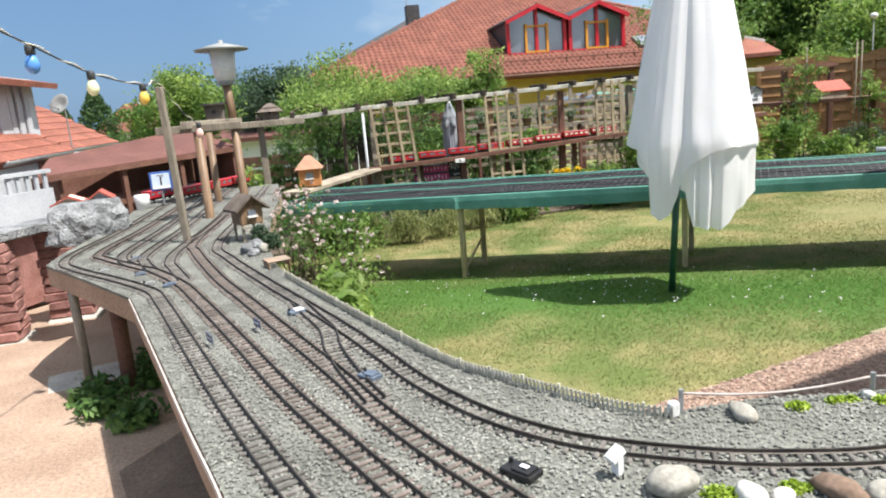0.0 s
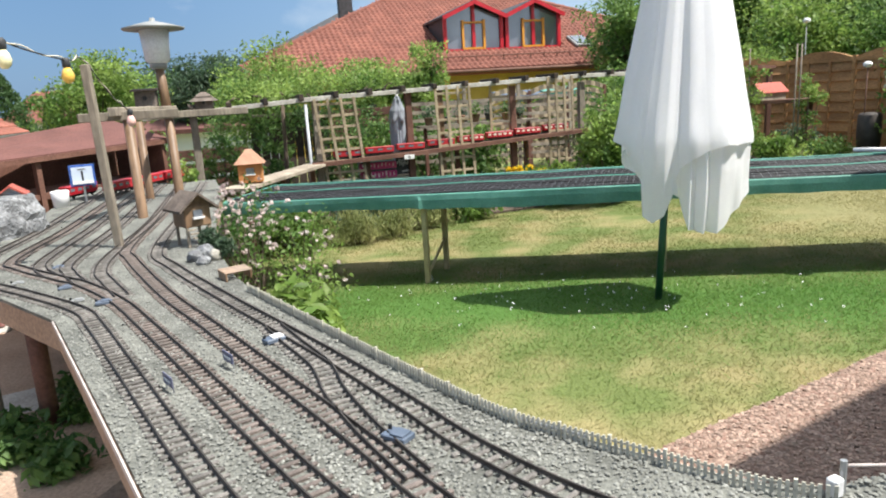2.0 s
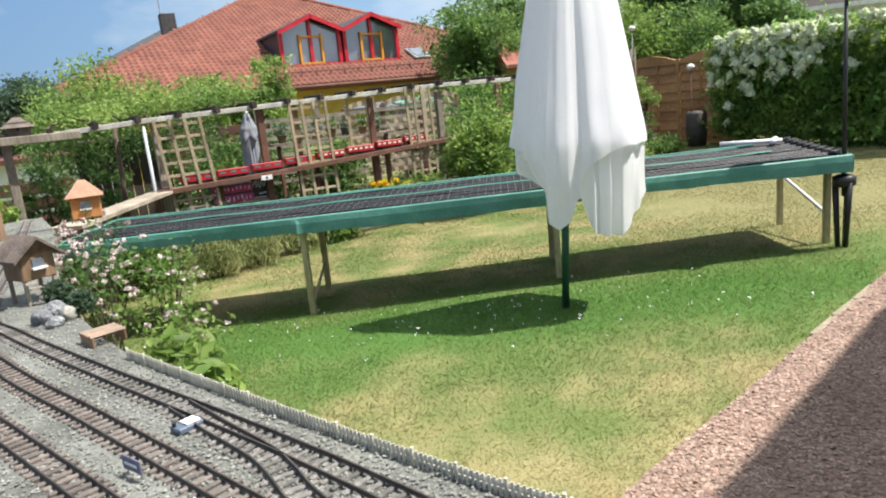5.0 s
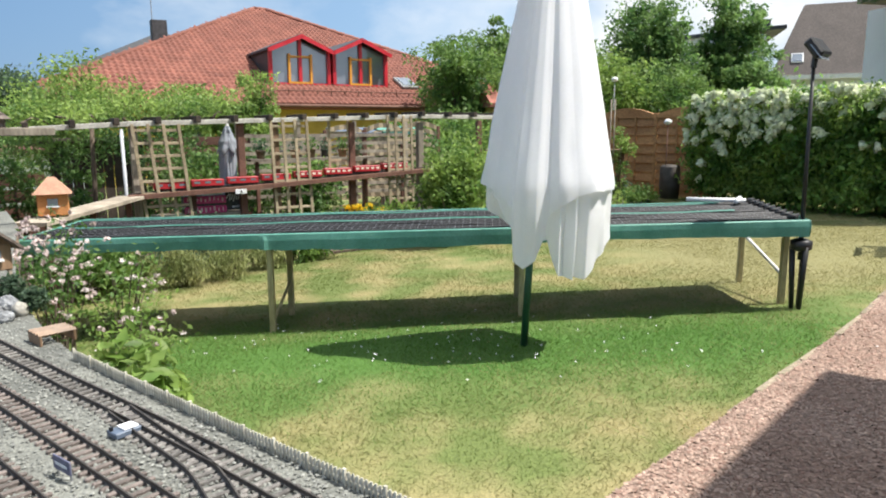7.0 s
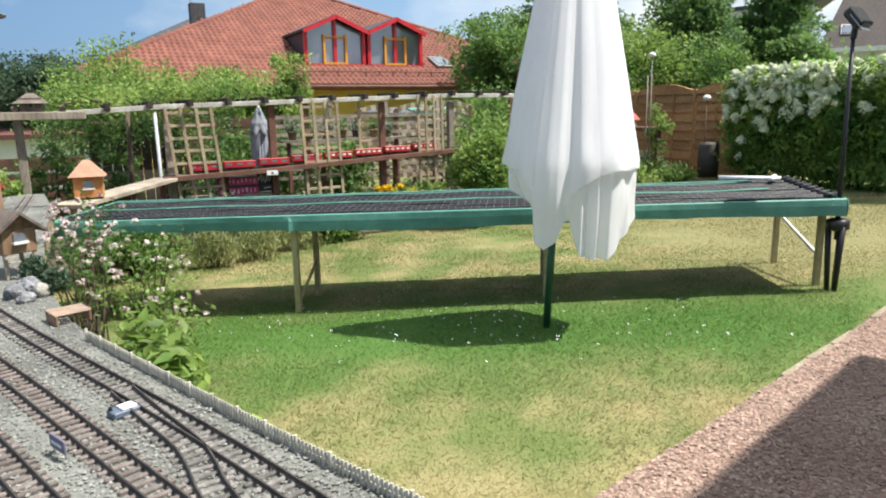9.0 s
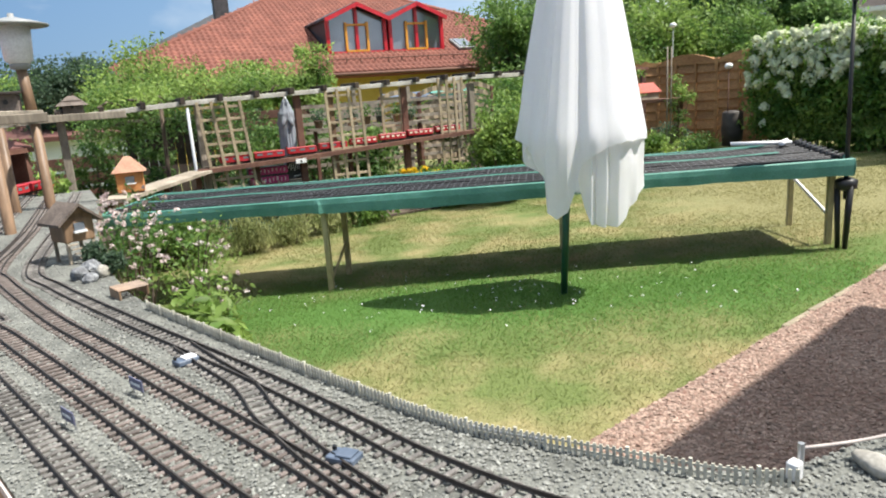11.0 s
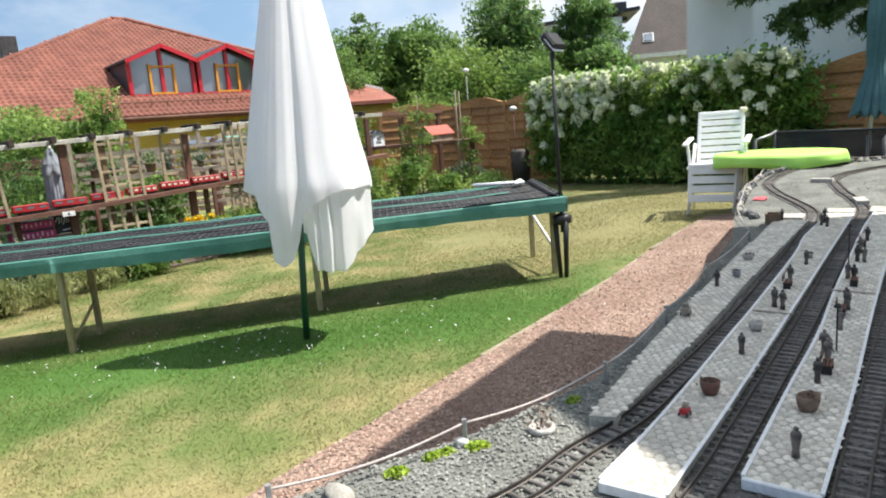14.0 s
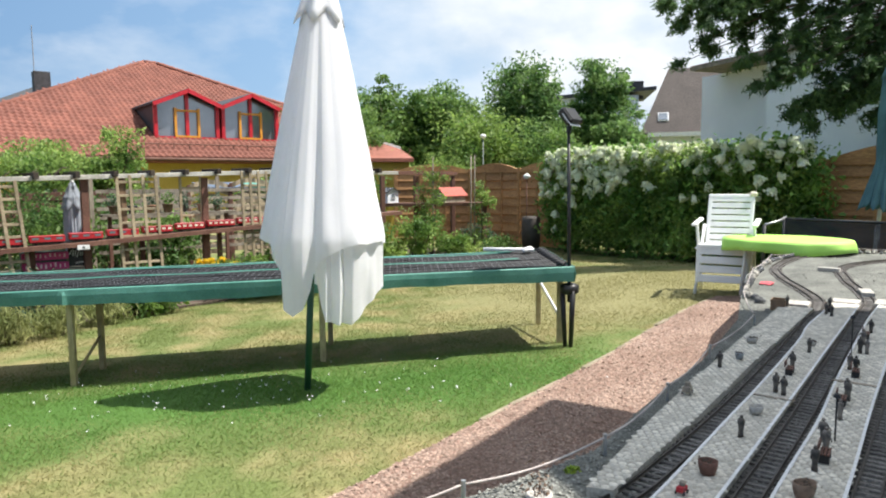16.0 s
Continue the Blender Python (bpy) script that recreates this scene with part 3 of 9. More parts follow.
        b1 = np.c_[q[:, 0] + dx, q[:, 1] + dy, z]
        tip = np.c_[q + bend, z + h]
        v = np.stack([b0, b1, tip], 1).reshape(-1, 3)
        g = raw("grass", v, np.arange(3 * n).reshape(-1, 3), material)
        tagged(g, label, "grass", kind="stuff")

    # white clover heads in the fresh grass
    q = np.c_[rng.normal(0.75, 0.9, 110), rng.normal(0, 0.35, 110)]
    q = np.array([(a, 4.0 - 0.40 * (a - 1.1) + b) for a, b in q])
    z = np.array([gz(a, b) for a, b in q]) + rng.uniform(0.012, 0.045, len(q))
    tagged(leaves("clover_flowers", np.repeat(np.c_[q, z], 4, 0) + rng.normal(0, 0.003, (440, 3)), 0.008, M_WHITE_PAINT, None, rng, up=1.0, aspect=0.9), "tiny white clover heads in the fresh grass", "flowers", kind="stuff")


build_ground()

# ---- railway table ----
TOP = 0.54
DECK = [(-0.14, 0.62), (-0.343, 0.99), (-0.511, 1.267), (-0.77, 1.703), (-1.21, 2.438), (-1.61, 2.833), (-2.03, 3.23), (-2.12, 3.52), (-2.32, 4.48), (-2.6, 5.44), (-2.95, 6.6),
        (-1.75, 6.6), (-1.45, 5.6), (-1.25, 4.6), (-1.03, 3.7), (-0.88, 3.2), (-0.75, 2.85), (-0.63, 2.6), (-0.325, 2.11), (-0.1, 1.77), (0.055, 1.54), (0.18, 1.42), (0.29, 1.32), (0.39, 1.25), (0.474, 1.21),
        (0.66, 1.25), (0.874, 1.25), (1.06, 1.28), (1.275, 1.33), (1.687, 1.57), (2.15, 1.82), (2.8, 2.24), (3.27, 2.63), (4.01, 3.22), (4.80, 3.71), (5.36, 3.84), (5.80, 3.75), (6.6, 3.55), (7.4, 2.6),
        (6.5, 1.2), (4.5, 0.7), (2.5, -0.1), (1.3, 0.25), (0.6, 0.5), (0.2, 0.6)]
TRACKS = {
    "a": [(-0.06, 0.74), (-0.225, 0.99), (-0.329, 1.151), (-0.519, 1.454), (-0.783, 1.896), (-1.043, 2.33), (-1.172, 2.517), (-1.449, 2.769), (-1.75, 3.02), (-1.93, 3.22), (-2.02, 3.5), (-2.12, 4.2), (-2.35, 5.3), (-2.6, 6.4)],
    "b": [(0.12, 0.74), (-0.042, 0.972), (-0.151, 1.13), (-0.35, 1.428), (-0.615, 1.863), (-0.882, 2.292), (-1.072, 2.584), (-1.3, 2.86), (-1.456, 2.999), (-1.72, 3.24), (-1.86, 3.45), (-1.97, 4.2), (-2.19, 5.3), (-2.42, 6.4)],
    "c": [(0.26, 0.76), (0.118, 0.956), (0.001, 1.112), (-0.12, 1.294), (-0.224, 1.478), (-0.437, 1.828), (-0.692, 2.246), (-0.935, 2.637), (-1.277, 3.269), (-1.399, 3.57), (-1.58, 4.6), (-1.80, 5.6), (-2.0, 6.4)],
    "d": [(-1.8, 6.4), (-1.62, 5.5), (-1.42, 4.5), (-1.227, 3.447), (-1.025, 3.037), (-0.687, 2.49), (-0.454, 2.13), (-0.275, 1.845), (-0.134, 1.603), (-0.043, 1.442), (0.067, 1.287), (0.155, 1.192), (0.255, 1.115), (0.349, 1.068), (0.439, 1.036), (0.527, 1.012), (0.615, 0.999), (0.748, 0.991), (0.89, 1.015), (1.012, 1.061), (1.186, 1.106), (1.369, 1.186), (1.661, 1.322), (2.112, 1.553), (2.757, 1.9), (3.265, 2.196), (3.53, 2.38), (3.78, 2.66), (4.07, 3.0), (4.5, 3.38), (5.2, 3.70), (5.9, 3.70), (6.6, 3.3), (7.0, 2.6)],
    "e": [(-0.50, 2.19), (-0.417, 2.024), (-0.373, 1.941), (-0.335, 1.863), (-0.312, 1.79), (-0.293, 1.716), (-0.262, 1.633), (-0.205, 1.50), (-0.12, 1.33)],
    "f": [(0.75, 0.70), (1.1, 0.85), (1.288, 0.943), (1.556, 1.079), (1.951, 1.283), (2.694, 1.680), (3.371, 2.036), (3.675, 2.2), (4.0, 2.46), (4.328, 2.754), (4.9, 3.15), (5.6, 3.2), (6.3, 2.8), (6.7, 2.2)],
    "g": [(0.95, 0.55), (1.3, 0.74), (1.476, 0.832), (1.854, 1.024), (2.392, 1.299), (3.371, 1.809), (3.95, 2.118), (4.536, 2.557), (5.1, 2.75), (5.7, 2.6), (6.2, 2.0)],
    "h": [(-1.12, 2.66), (-1.24, 2.86), (-1.36, 3.08), (-1.44, 3.4), (-1.55, 4.2), (-1.78, 5.3), (-2.02, 6.4)],
    "i": [(-1.32, 2.88), (-1.45, 3.08), (-1.55, 3.32), (-1.69, 4.2), (-1.92, 5.3), (-2.15, 6.4)],
    "j": [(-1.50, 3.04), (-1.62, 3.20), (-1.70, 3.42), (-1.83, 4.2), (-2.06, 5.3), (-2.29, 6.4)],
}
TRACKS["h"] = [(x + 0.03, y) for x, y in TRACKS["h"]]


def build_table():
    t = thing("railway_table", (0, 0, 0), "wooden garden railway table covered with grey ballast on timber legs", "table")
    part("deck", slab(bmesh.new(), DECK, TOP - 0.10, TOP - 0.012), M_FASCIA, t, "brown fascia boards")
    part("ballast_bed", slab(bmesh.new(), DECK, TOP - 0.011, TOP), M_BALLAST, t, "grey grit bed")
    pts, tan = spline([(x - 0.006, y, TOP - 0.03) for x, y in DECK[0:5]], 0.05)
    part("edge_trim", sweep(bmesh.new(), pts, tan, [(0, 0.016), (0.004, 0.016), (0.004, 0.033), (0, 0.033)]), M_CORD, t, "worn pinkish white edge strip")
    for x, y, r, m in ((-1.80, 3.03, 0.022, M_WOOD_GREY), (-1.58, 2.99, 0.035, M_WOOD_BROWN), (-1.0, 2.4, 0.03, M_WOOD_GREY), (-0.5, 1.6, 0.03, M_WOOD_GREY), (-2.2, 4.6, 0.03, M_WOOD_BROWN),
                       (0.7, 0.9, 0.03, M_WOOD_GREY), (1.6, 1.2, 0.03, M_WOOD_GREY), (2.7, 1.9, 0.03, M_WOOD_GREY), (4.2, 2.9, 0.03, M_WOOD_GREY), (5.4, 3.5, 0.03, M_WOOD_GREY), (-1.4, 4.6, 0.03, M_WOOD_GREY)):
        g = gz(x, y)
        part("leg", rod(bmesh.new(), (x, y, g - 0.02), (x, y, TOP - 0.10), r, None, 10), m, t, smooth=True)
    return t


def build_tracks():
    rng = np.random.default_rng(5)
    bm = bmesh.new()
    box(bm, (0, 0, 0), (0.0095, 0.082, 0.012), bevel=0.002)
    me = {"brown": finish(bm, "sleeper", M_SLEEPER)}
    bm = bmesh.new()
    box(bm, (0, 0, 0), (0.0095, 0.082, 0.012), bevel=0.002)
    me["rust"] = finish(bm, "sleeper", M_SLEEPER_RUST)
    used = []
    for key, line in TRACKS.items():
        t = thing("railway_track", (0, 0, 0), "rusty sleepered model railway track" if key in "bc" else "dark sleepered model railway track with tarnished rails", "track", "tracks of the garden railway")
        z = TOP + 0.001
        pts, tan = spline(line, 0.0275)
        used.append(pts)
        for p, h in zip(pts, tan):
            o = new("sleeper", me["rust" if key in "bc" else "brown"])
            o.parent = t
            o.matrix_basis = pose(p[0], p[1], z + rng.uniform(-0.001, 0.001), 0, 0, math.degrees(math.atan2(h[1], h[0])) + rng.normal(0, 1.2))
        fine, ft = spline([(x, y, z + 0.006) for x, y in line], 0.03)
        for side in (-0.0225, 0.0225):
            prof = [(side - 0.003, 0), (side - 0.0011, 0.0012), (side - 0.0016, 0.0080), (side + 0.0016, 0.0080), (side + 0.0011, 0.0012), (side + 0.003, 0)]
            part("rail", sweep(bmesh.new(), fine, ft, prof[::-1]), M_RAIL, t)
    return np.concatenate(used)


build_table()
TRACK_POINTS = build_tracks()

# ---- platforms ----
PLATFORMS = [
    ([(1.105, 1.160), (1.481, 1.392), (1.840, 1.598), (2.42, 1.918), (2.875, 2.16), (3.15, 2.31)], [(1.140, 1.122), (1.665, 1.385), (2.245, 1.695), (3.015, 2.088), (3.22, 2.19)]),
    ([(0.974, 0.950), (1.223, 1.066), (1.684, 1.304), (1.944, 1.438), (2.572, 1.773), (2.861, 1.943), (3.22, 2.12), (3.44, 2.24)], [(1.024, 0.856), (1.341, 1.015), (1.92, 1.315), (2.69, 1.717), (3.39, 2.08), (3.5, 2.14)]),
    ([(1.161, 0.83), (1.527, 1.017), (1.86, 1.185), (2.25, 1.400), (2.97, 1.785), (3.27, 1.942), (3.6, 2.10)], [(1.208, 0.728), (1.6, 0.93), (2.28, 1.294), (3.38, 1.867), (3.68, 2.02)]),
    ([(1.30, 0.68), (1.44, 0.759), (2.343, 1.238), (3.575, 1.855), (3.9, 2.0)], [(1.55, 0.45), (1.69, 0.52), (2.6, 0.98), (3.7, 1.5), (4.0, 1.62)]),
]
PLATFORMS[0] = tuple([(x + 0.006, y - 0.011) for x, y in side] for side in PLATFORMS[0])


def build_platforms():
    rng = np.random.default_rng(8)
    for k, (left, right) in enumerate(PLATFORMS):
        t = thing("railway_platform", (0, 0, 0), "long grey cobbled model station platform with white edges" if k else "narrow grey cobbled model station platform beside the path", "platform", "station platforms")
        outline = left + right[::-1]
        zt = TOP + 0.022
        part("base", slab(bmesh.new(), outline, TOP - 0.002, zt), M_PLATFORM, t)
        for side, sgn in ((left, -1), (right, 1)) if k else ():
            pts, tan = spline([(x, y, zt + 0.0005) for x, y in side], 0.05)
            part("edge_strip", sweep(bmesh.new(), pts, tan, [(-0.003 * sgn, 0.0), (-0.003 * sgn, 0.0025), (0.0035 * sgn, 0.0025), (0.0035 * sgn, -0.005), (0.0, -0.005)][::sgn]), M_WHITE_PAINT, t, "white edge line")
        if k:
            e0, e1 = Vector(left[0]), Vector(right[0])
            mid, run = (e0 + e1) / 2, e1 - e0
            out = Vector((run.y, -run.x)).normalized() * -0.006
            if out.x > 0:
                out = -out
            part("end_strip", box(bmesh.new(), (mid.x + out.x, mid.y + out.y, TOP + 0.014), (run.length, 0.009, 0.020), rz=math.degrees(math.atan2(run.y, run.x)), bevel=0.002), M_WHITE_PAINT, t, "white end board")
        # cobbles in staggered rows
        a = np.array(left[0]); b = np.array(left[-1])
        u = (b - a) / np.linalg.norm(b - a)
        w = np.array([-u[1], u[0]])
        g = []
        for i in range(-20, 260):
            for j in range(-40, 40):
                g.append(a + u * (i * 0.0185) + w * (j * 0.0205 + (i % 2) * 0.0102))
        g = np.array(g) + rng.normal(0, 0.0006, (len(g), 2))
        g = g[inside(outline, g)]
        n = len(g)
        k = 6
        ang = np.arange(k) * np.pi / 3
        s = rng.uniform(0.9, 1.05, (n, 1))
        low = np.stack([g[:, :1] + s * 0.0092 * np.cos(ang), g[:, 1:] + s * 0.0092 * np.sin(ang), np.full((n, k), zt)], -1)
        hi = np.stack([g[:, :1] + s * 0.0072 * np.cos(ang), g[:, 1:] + s * 0.0072 * np.sin(ang), zt + 0.0018 * rng.uniform(0.7, 1.3, (n, 1)) + np.zeros((n, k))], -1)
        v = np.concatenate([low, hi], 1).reshape(-1, 3)
        base = 12 * np.arange(n)[:, None, None]
        quads = np.array([(i, (i + 1) % k, k + (i + 1) % k, k + i) for i in range(k)] + [(6, 7, 8, 9), (6, 9, 10, 11)])
        raw("cobbles", v, (quads[None] + base).reshape(-1, 4), M_COBBLE, t, "small rounded paving cobbles", kind="stuff")


build_platforms()


def build_ballast():
    rng = np.random.default_rng(11)
    near = [p for p in DECK]
    station = [(1.30, 1.16), (1.75, 1.40), (3.2, 2.20), (3.62, 2.30), (3.95, 2.06), (4.0, 1.6), (1.65, 0.42), (1.25, 0.62), (1.02, 0.80), (1.0, 0.98)]
    tagged(part("track_bed", slab(bmesh.new(), station, TOP - 0.01, TOP + 0.0025), M_BALLAST_DARK), "dark basalt track bed between the station platforms", "track bed", kind="structure")
    xy = scatter(near, 1300000, rng)
    d = np.hypot(xy[:, 0] - 0.1, xy[:, 1] - 0.3)
    xy = xy[(rng.uniform(0, 1, len(d)) < np.clip(1.25 / d, 0.14, 1.0) ** 1.6) & (d > 0.5)]
    # keep the tracks and platforms clear
    keep = np.ones(len(xy), bool)
    for i in range(0, len(xy), 4000):
        q = xy[i:i + 4000]
        dd = ((q[:, None] - TRACK_POINTS[None]) ** 2).sum(-1).min(1)
        keep[i:i + 4000] = (dd > 0.041 ** 2) | (rng.uniform(0, 1, len(q)) < 0.72)
    for l, r in PLATFORMS:
        keep &= ~inside(l + r[::-1], xy)
    xy = xy[keep]
    dark = inside(station, xy)
    xd = xy[dark]
    tagged(stones("dark_ballast", np.c_[xd, TOP + rng.uniform(0.002, 0.005, len(xd))], 0.0050, M_STONE_DARK, None, rng, 0.8), "dark basalt grit between the station rails", "ballast", kind="stuff")
    xy = xy[~dark]
    z = TOP + rng.uniform(0, 0.004, len(xy))
    tagged(stones("ballast", np.c_[xy, z], 0.0040, M_BALLAST_STONE, None, rng, 0.8), "loose grey-green ballast grit on the railway table", "ballast", kind="stuff")


build_ballast()


# ---- solar heating table on the lawn ----
SU, SV = np.array([0.928, -0.373]), np.array([0.373, 0.928])


def build_solar():
    O = np.array([0.02, 4.90])
    zf = lambda u: 0.507 + 0.029 * u
    W = 0.80
    u0, u1 = -1.60, 3.20
    def at(u, v, z):
        q = O + SU * u + SV * v
        return (q[0], q[1], z)
    top = lambda u, v: zf(u) + 0.03 * v / W
    t = thing("solar_heating_table", (0, 0, 0), "long trestle of black solar hose mats edged with green tarpaulin", "solar heater")
    bm = bmesh.new()
    vs = []
    for u, v in ((u0, 0), (u1, 0), (u1, W), (u0, W)):
        vs.append((bm.verts.new(at(u, v, top(u, v) - 0.03)), bm.verts.new(at(u, v, top(u, v) - 0.012))))
    bm.faces.new([a[1] for a in vs]); bm.faces.new([a[0] for a in vs][::-1])
    for a, b in zip(vs, vs[1:] + vs[:1]):
        bm.faces.new((a[0], b[0], b[1], a[1]))
    part("board", bm, M_TUBE, t)
    # tarpaulin skirt with sagging hem
    rng = np.random.default_rng(2)
    N = 220
    for name, v, s in (("front_tarpaulin", -0.008, 1), ("back_tarpaulin", W + 0.008, 1)):
        bm = bmesh.new()
        rows = []
        for i in range(N + 1):
            u = u0 + (u1 - u0) * i / N
            wob = 0.004 * math.sin(u * 4.1) + 0.0035 * noise.noise((u * 7, 3.1, 0)) + 0.012 * math.exp(-((u + 0.01) / 0.02) ** 2)
            drop = 0.088 + 0.010 * math.sin(u * 2.1) + 0.008 * noise.noise((u * 5, 0, 0))
            z = top(u, v)
            sg = -1 if v < 0 else 1
            ring = [at(u, v - sg * 0.022, z + 0.004), at(u, v - sg * 0.004, z + 0.006), at(u, v + sg * 0.001, z + 0.001), at(u, v + sg * (0.004 + wob * 0.7), z - drop * 0.35), at(u, v + sg * (0.003 + wob), z - drop * 0.72), at(u, v + sg * (0.002 + wob * 1.2), z - drop)]
            rows.append([bm.verts.new(q) for q in ring])
        for a, b in zip(rows, rows[1:]):
            for k in range(5):
                bm.faces.new((a[k], b[k], b[k + 1], a[k + 1]))
        o = part(name, bm, M_GREEN_SHEET, t, "wrinkled green tarpaulin edge")
        o.modifiers.new("thick", "SOLIDIFY").thickness = 0.003
    for u, name in ((u0, "end_tarpaulin"), (u1, "end_tarpaulin")):
        bm = bmesh.new()
        sg = -1 if u == u0 else 1
        rows = []
        for i in range(13):
            v = -0.008 + (W + 0.016) * i / 12
            q = [at(u + sg * 0.004, v, top(u, v) + 0.006), at(u + sg * (0.012 + 0.004 * math.sin(v * 30)), v, top(u, v) - 0.045), at(u + sg * 0.006, v, top(u, v) - 0.09)]
            rows.append([bm.verts.new(p) for p in q])
        for a, b in zip(rows, rows[1:]):
            for k in range(2):
                bm.faces.new((a[k], b[k], b[k + 1], a[k + 1]))
        o = part(name, bm, M_GREEN_SHEET, t, smooth=True)
        o.modifiers.new("thick", "SOLIDIFY").thickness = 0.003
    # hose mats: bundles of ribbed tubes side by side
    for m in range(7):
        v0 = 0.045 + m * 0.103
        for k in range(6):
            v = v0 + k * 0.0148
            bm = bmesh.new()
            n = 60
            rings = []
            for i in range(n + 1):
                u = u0 + 0.04 + (u1 - u0 - 0.08) * i / n
                z = top(u, v) + 0.004 + 0.003 * math.sin(u * 5 + m * 2 + k) + 0.002 * rng.uniform(-1, 1)
                c = at(u, v + 0.003 * math.sin(u * 3 + m), z)
                rings.append([bm.verts.new((c[0] + SV[0] * 0.0065 * math.cos(a), c[1] + SV[1] * 0.0065 * math.cos(a), c[2] + 0.0065 * math.sin(a))) for a in np.arange(6) * math.pi / 3])
            for a, b in zip(rings, rings[1:]):
                for j in range(6):
                    bm.faces.new((a[j], b[j], b[(j + 1) % 6], a[(j + 1) % 6]))
            part("hose", bm, M_TUBE, t, smooth=True)
        # clips across the mat
        bm = bmesh.new()
        for i in range(1, 104):
            u = u0 + 0.06 + i * 0.0455
            for dv in (0.012, 0.055):
                box(bm, at(u, v0 + dv, top(u, v0 + dv) + 0.0105), (0.007, 0.006, 0.003), rz=-21.9)
        tagged(part("ribbing", bm, M_GREY_TIN, t), kind="stuff")
    # green seam cord and white pipe union at the end
    for v, w in ((0.352, 0.005), (0.66, 0.004)):
        pts = np.array([at(u, v + 0.003 * math.sin(4 * u), top(u, v) + 0.012 + 0.003 * math.sin(7 * u)) for u in np.linspace(u0 + 0.05, u1 - 0.3, 50)])
        part("green_cord", sweep(bmesh.new(), pts, np.tile([SU[0], SU[1], 0], (50, 1)), [(w, 0), (0.0, 0.008), (-w, 0)]), M_GREEN_SHEET, t, "green sheet edge between the hose mats")
    bm = bmesh.new()
    rod(bm, at(u1 - 0.50, 0.70, top(u1, 0.7) + 0.03), at(u1 - 0.14, 0.60, top(u1, 0.6) + 0.035), 0.014, None, 10)
    rod(bm, at(u1 - 0.22, 0.55, top(u1, 0.6) + 0.035), at(u1 - 0.15, 0.68, top(u1, 0.6) + 0.038), 0.018, None, 10)
    part("pipe_union", bm, M_WHITE_PLASTIC, t, "white plastic pipe union", smooth=True)
    bm = bmesh.new()
    for k in range(9):
        v = 0.05 + 0.085 * k
        rod(bm, at(u1 - 0.10, v, top(u1, v) + 0.012), at(u1 - 0.03, v + 0.02, top(u1, v) + 0.024), 0.011, None, 8)
    rod(bm, at(u1 - 0.06, 0.03, top(u1, 0) + 0.014), at(u1 - 0.06, 0.76, top(u1, 0.7) + 0.022), 0.012, None, 8)
    part("manifold", bm, M_TUBE, t, smooth=True)
    for u, v0, v1 in ((0.0, 0.05, 0.48), (1.555, 0.16, 0.72), (3.155, 0.18, 0.87)):
        for v in (v0, v1):
            x, y, z = at(u, v, zf(u) - 0.03)
            if v < W:
                z += 0.03 * v / W
            part("leg", box(bmesh.new(), (x, y, (z + gz(x, y)) / 2 - 0.01), (0.036, 0.036, z - gz(x, y) + 0.02), rz=-22, bevel=0.003), M_LEG, t, "greenish treated pine post")
        if u > 3:
            part("brace", rod(bmesh.new(), at(u, v0, 0.24), at(u, v1, 0.40), 0.011, None, 8), M_WHITE_PAINT, t, "pale painted brace", smooth=True)
        elif u < 1:
            part("brace", rod(bmesh.new(), at(u, v0, -0.06), at(u, v1, 0.12), 0.010, None, 8), M_LEG, t, smooth=True)


build_solar()


def build_flood_lamp():
    x, y = 2.99, 3.75
    g = gz(x, y)
    t = thing("flood_lamp", (x, y, g), "black folding tripod stand with a floodlight on a tall mast", "lamp")
    part("mast", rod(bmesh.new(), (0, 0, 0.30), (-0.02, 0.0, 1.42), 0.013, 0.010, 8), M_BLACK, t, smooth=True)
    for a in (20, 140, 260):
        dx, dy = 0.05 * math.cos(radians(a)), 0.05 * math.sin(radians(a))
        part("tripod_leg", rod(bmesh.new(), (dx * 0.9, dy * 0.9, 0.38), (dx * 0.5, dy * 0.5, 0.0), 0.018, 0.014, 8), M_BLACK, t, smooth=True)
    part("collar", lathe(bmesh.new(), [(0.03, 0.35), (0.062, 0.365), (0.062, 0.41), (0.03, 0.425)], 12), M_BLACK, t, smooth=True)
    head = part("lamp_head", box(bmesh.new(), (-0.03, -0.03, 1.50), (0.15, 0.06, 0.12), rz=25, bevel=0.012, rx=-38), M_BLACK, t)
    part("glass", box(bmesh.new(), (-0.043, -0.058, 1.477), (0.13, 0.004, 0.10), rz=25, rx=-38), M_PANE, head, "dusty lamp glass")
    part("bracket", rod(bmesh.new(), (-0.02, 0, 1.40), (-0.01, 0.0, 1.48), 0.016, None, 8), M_BLACK, t)


build_flood_lamp()


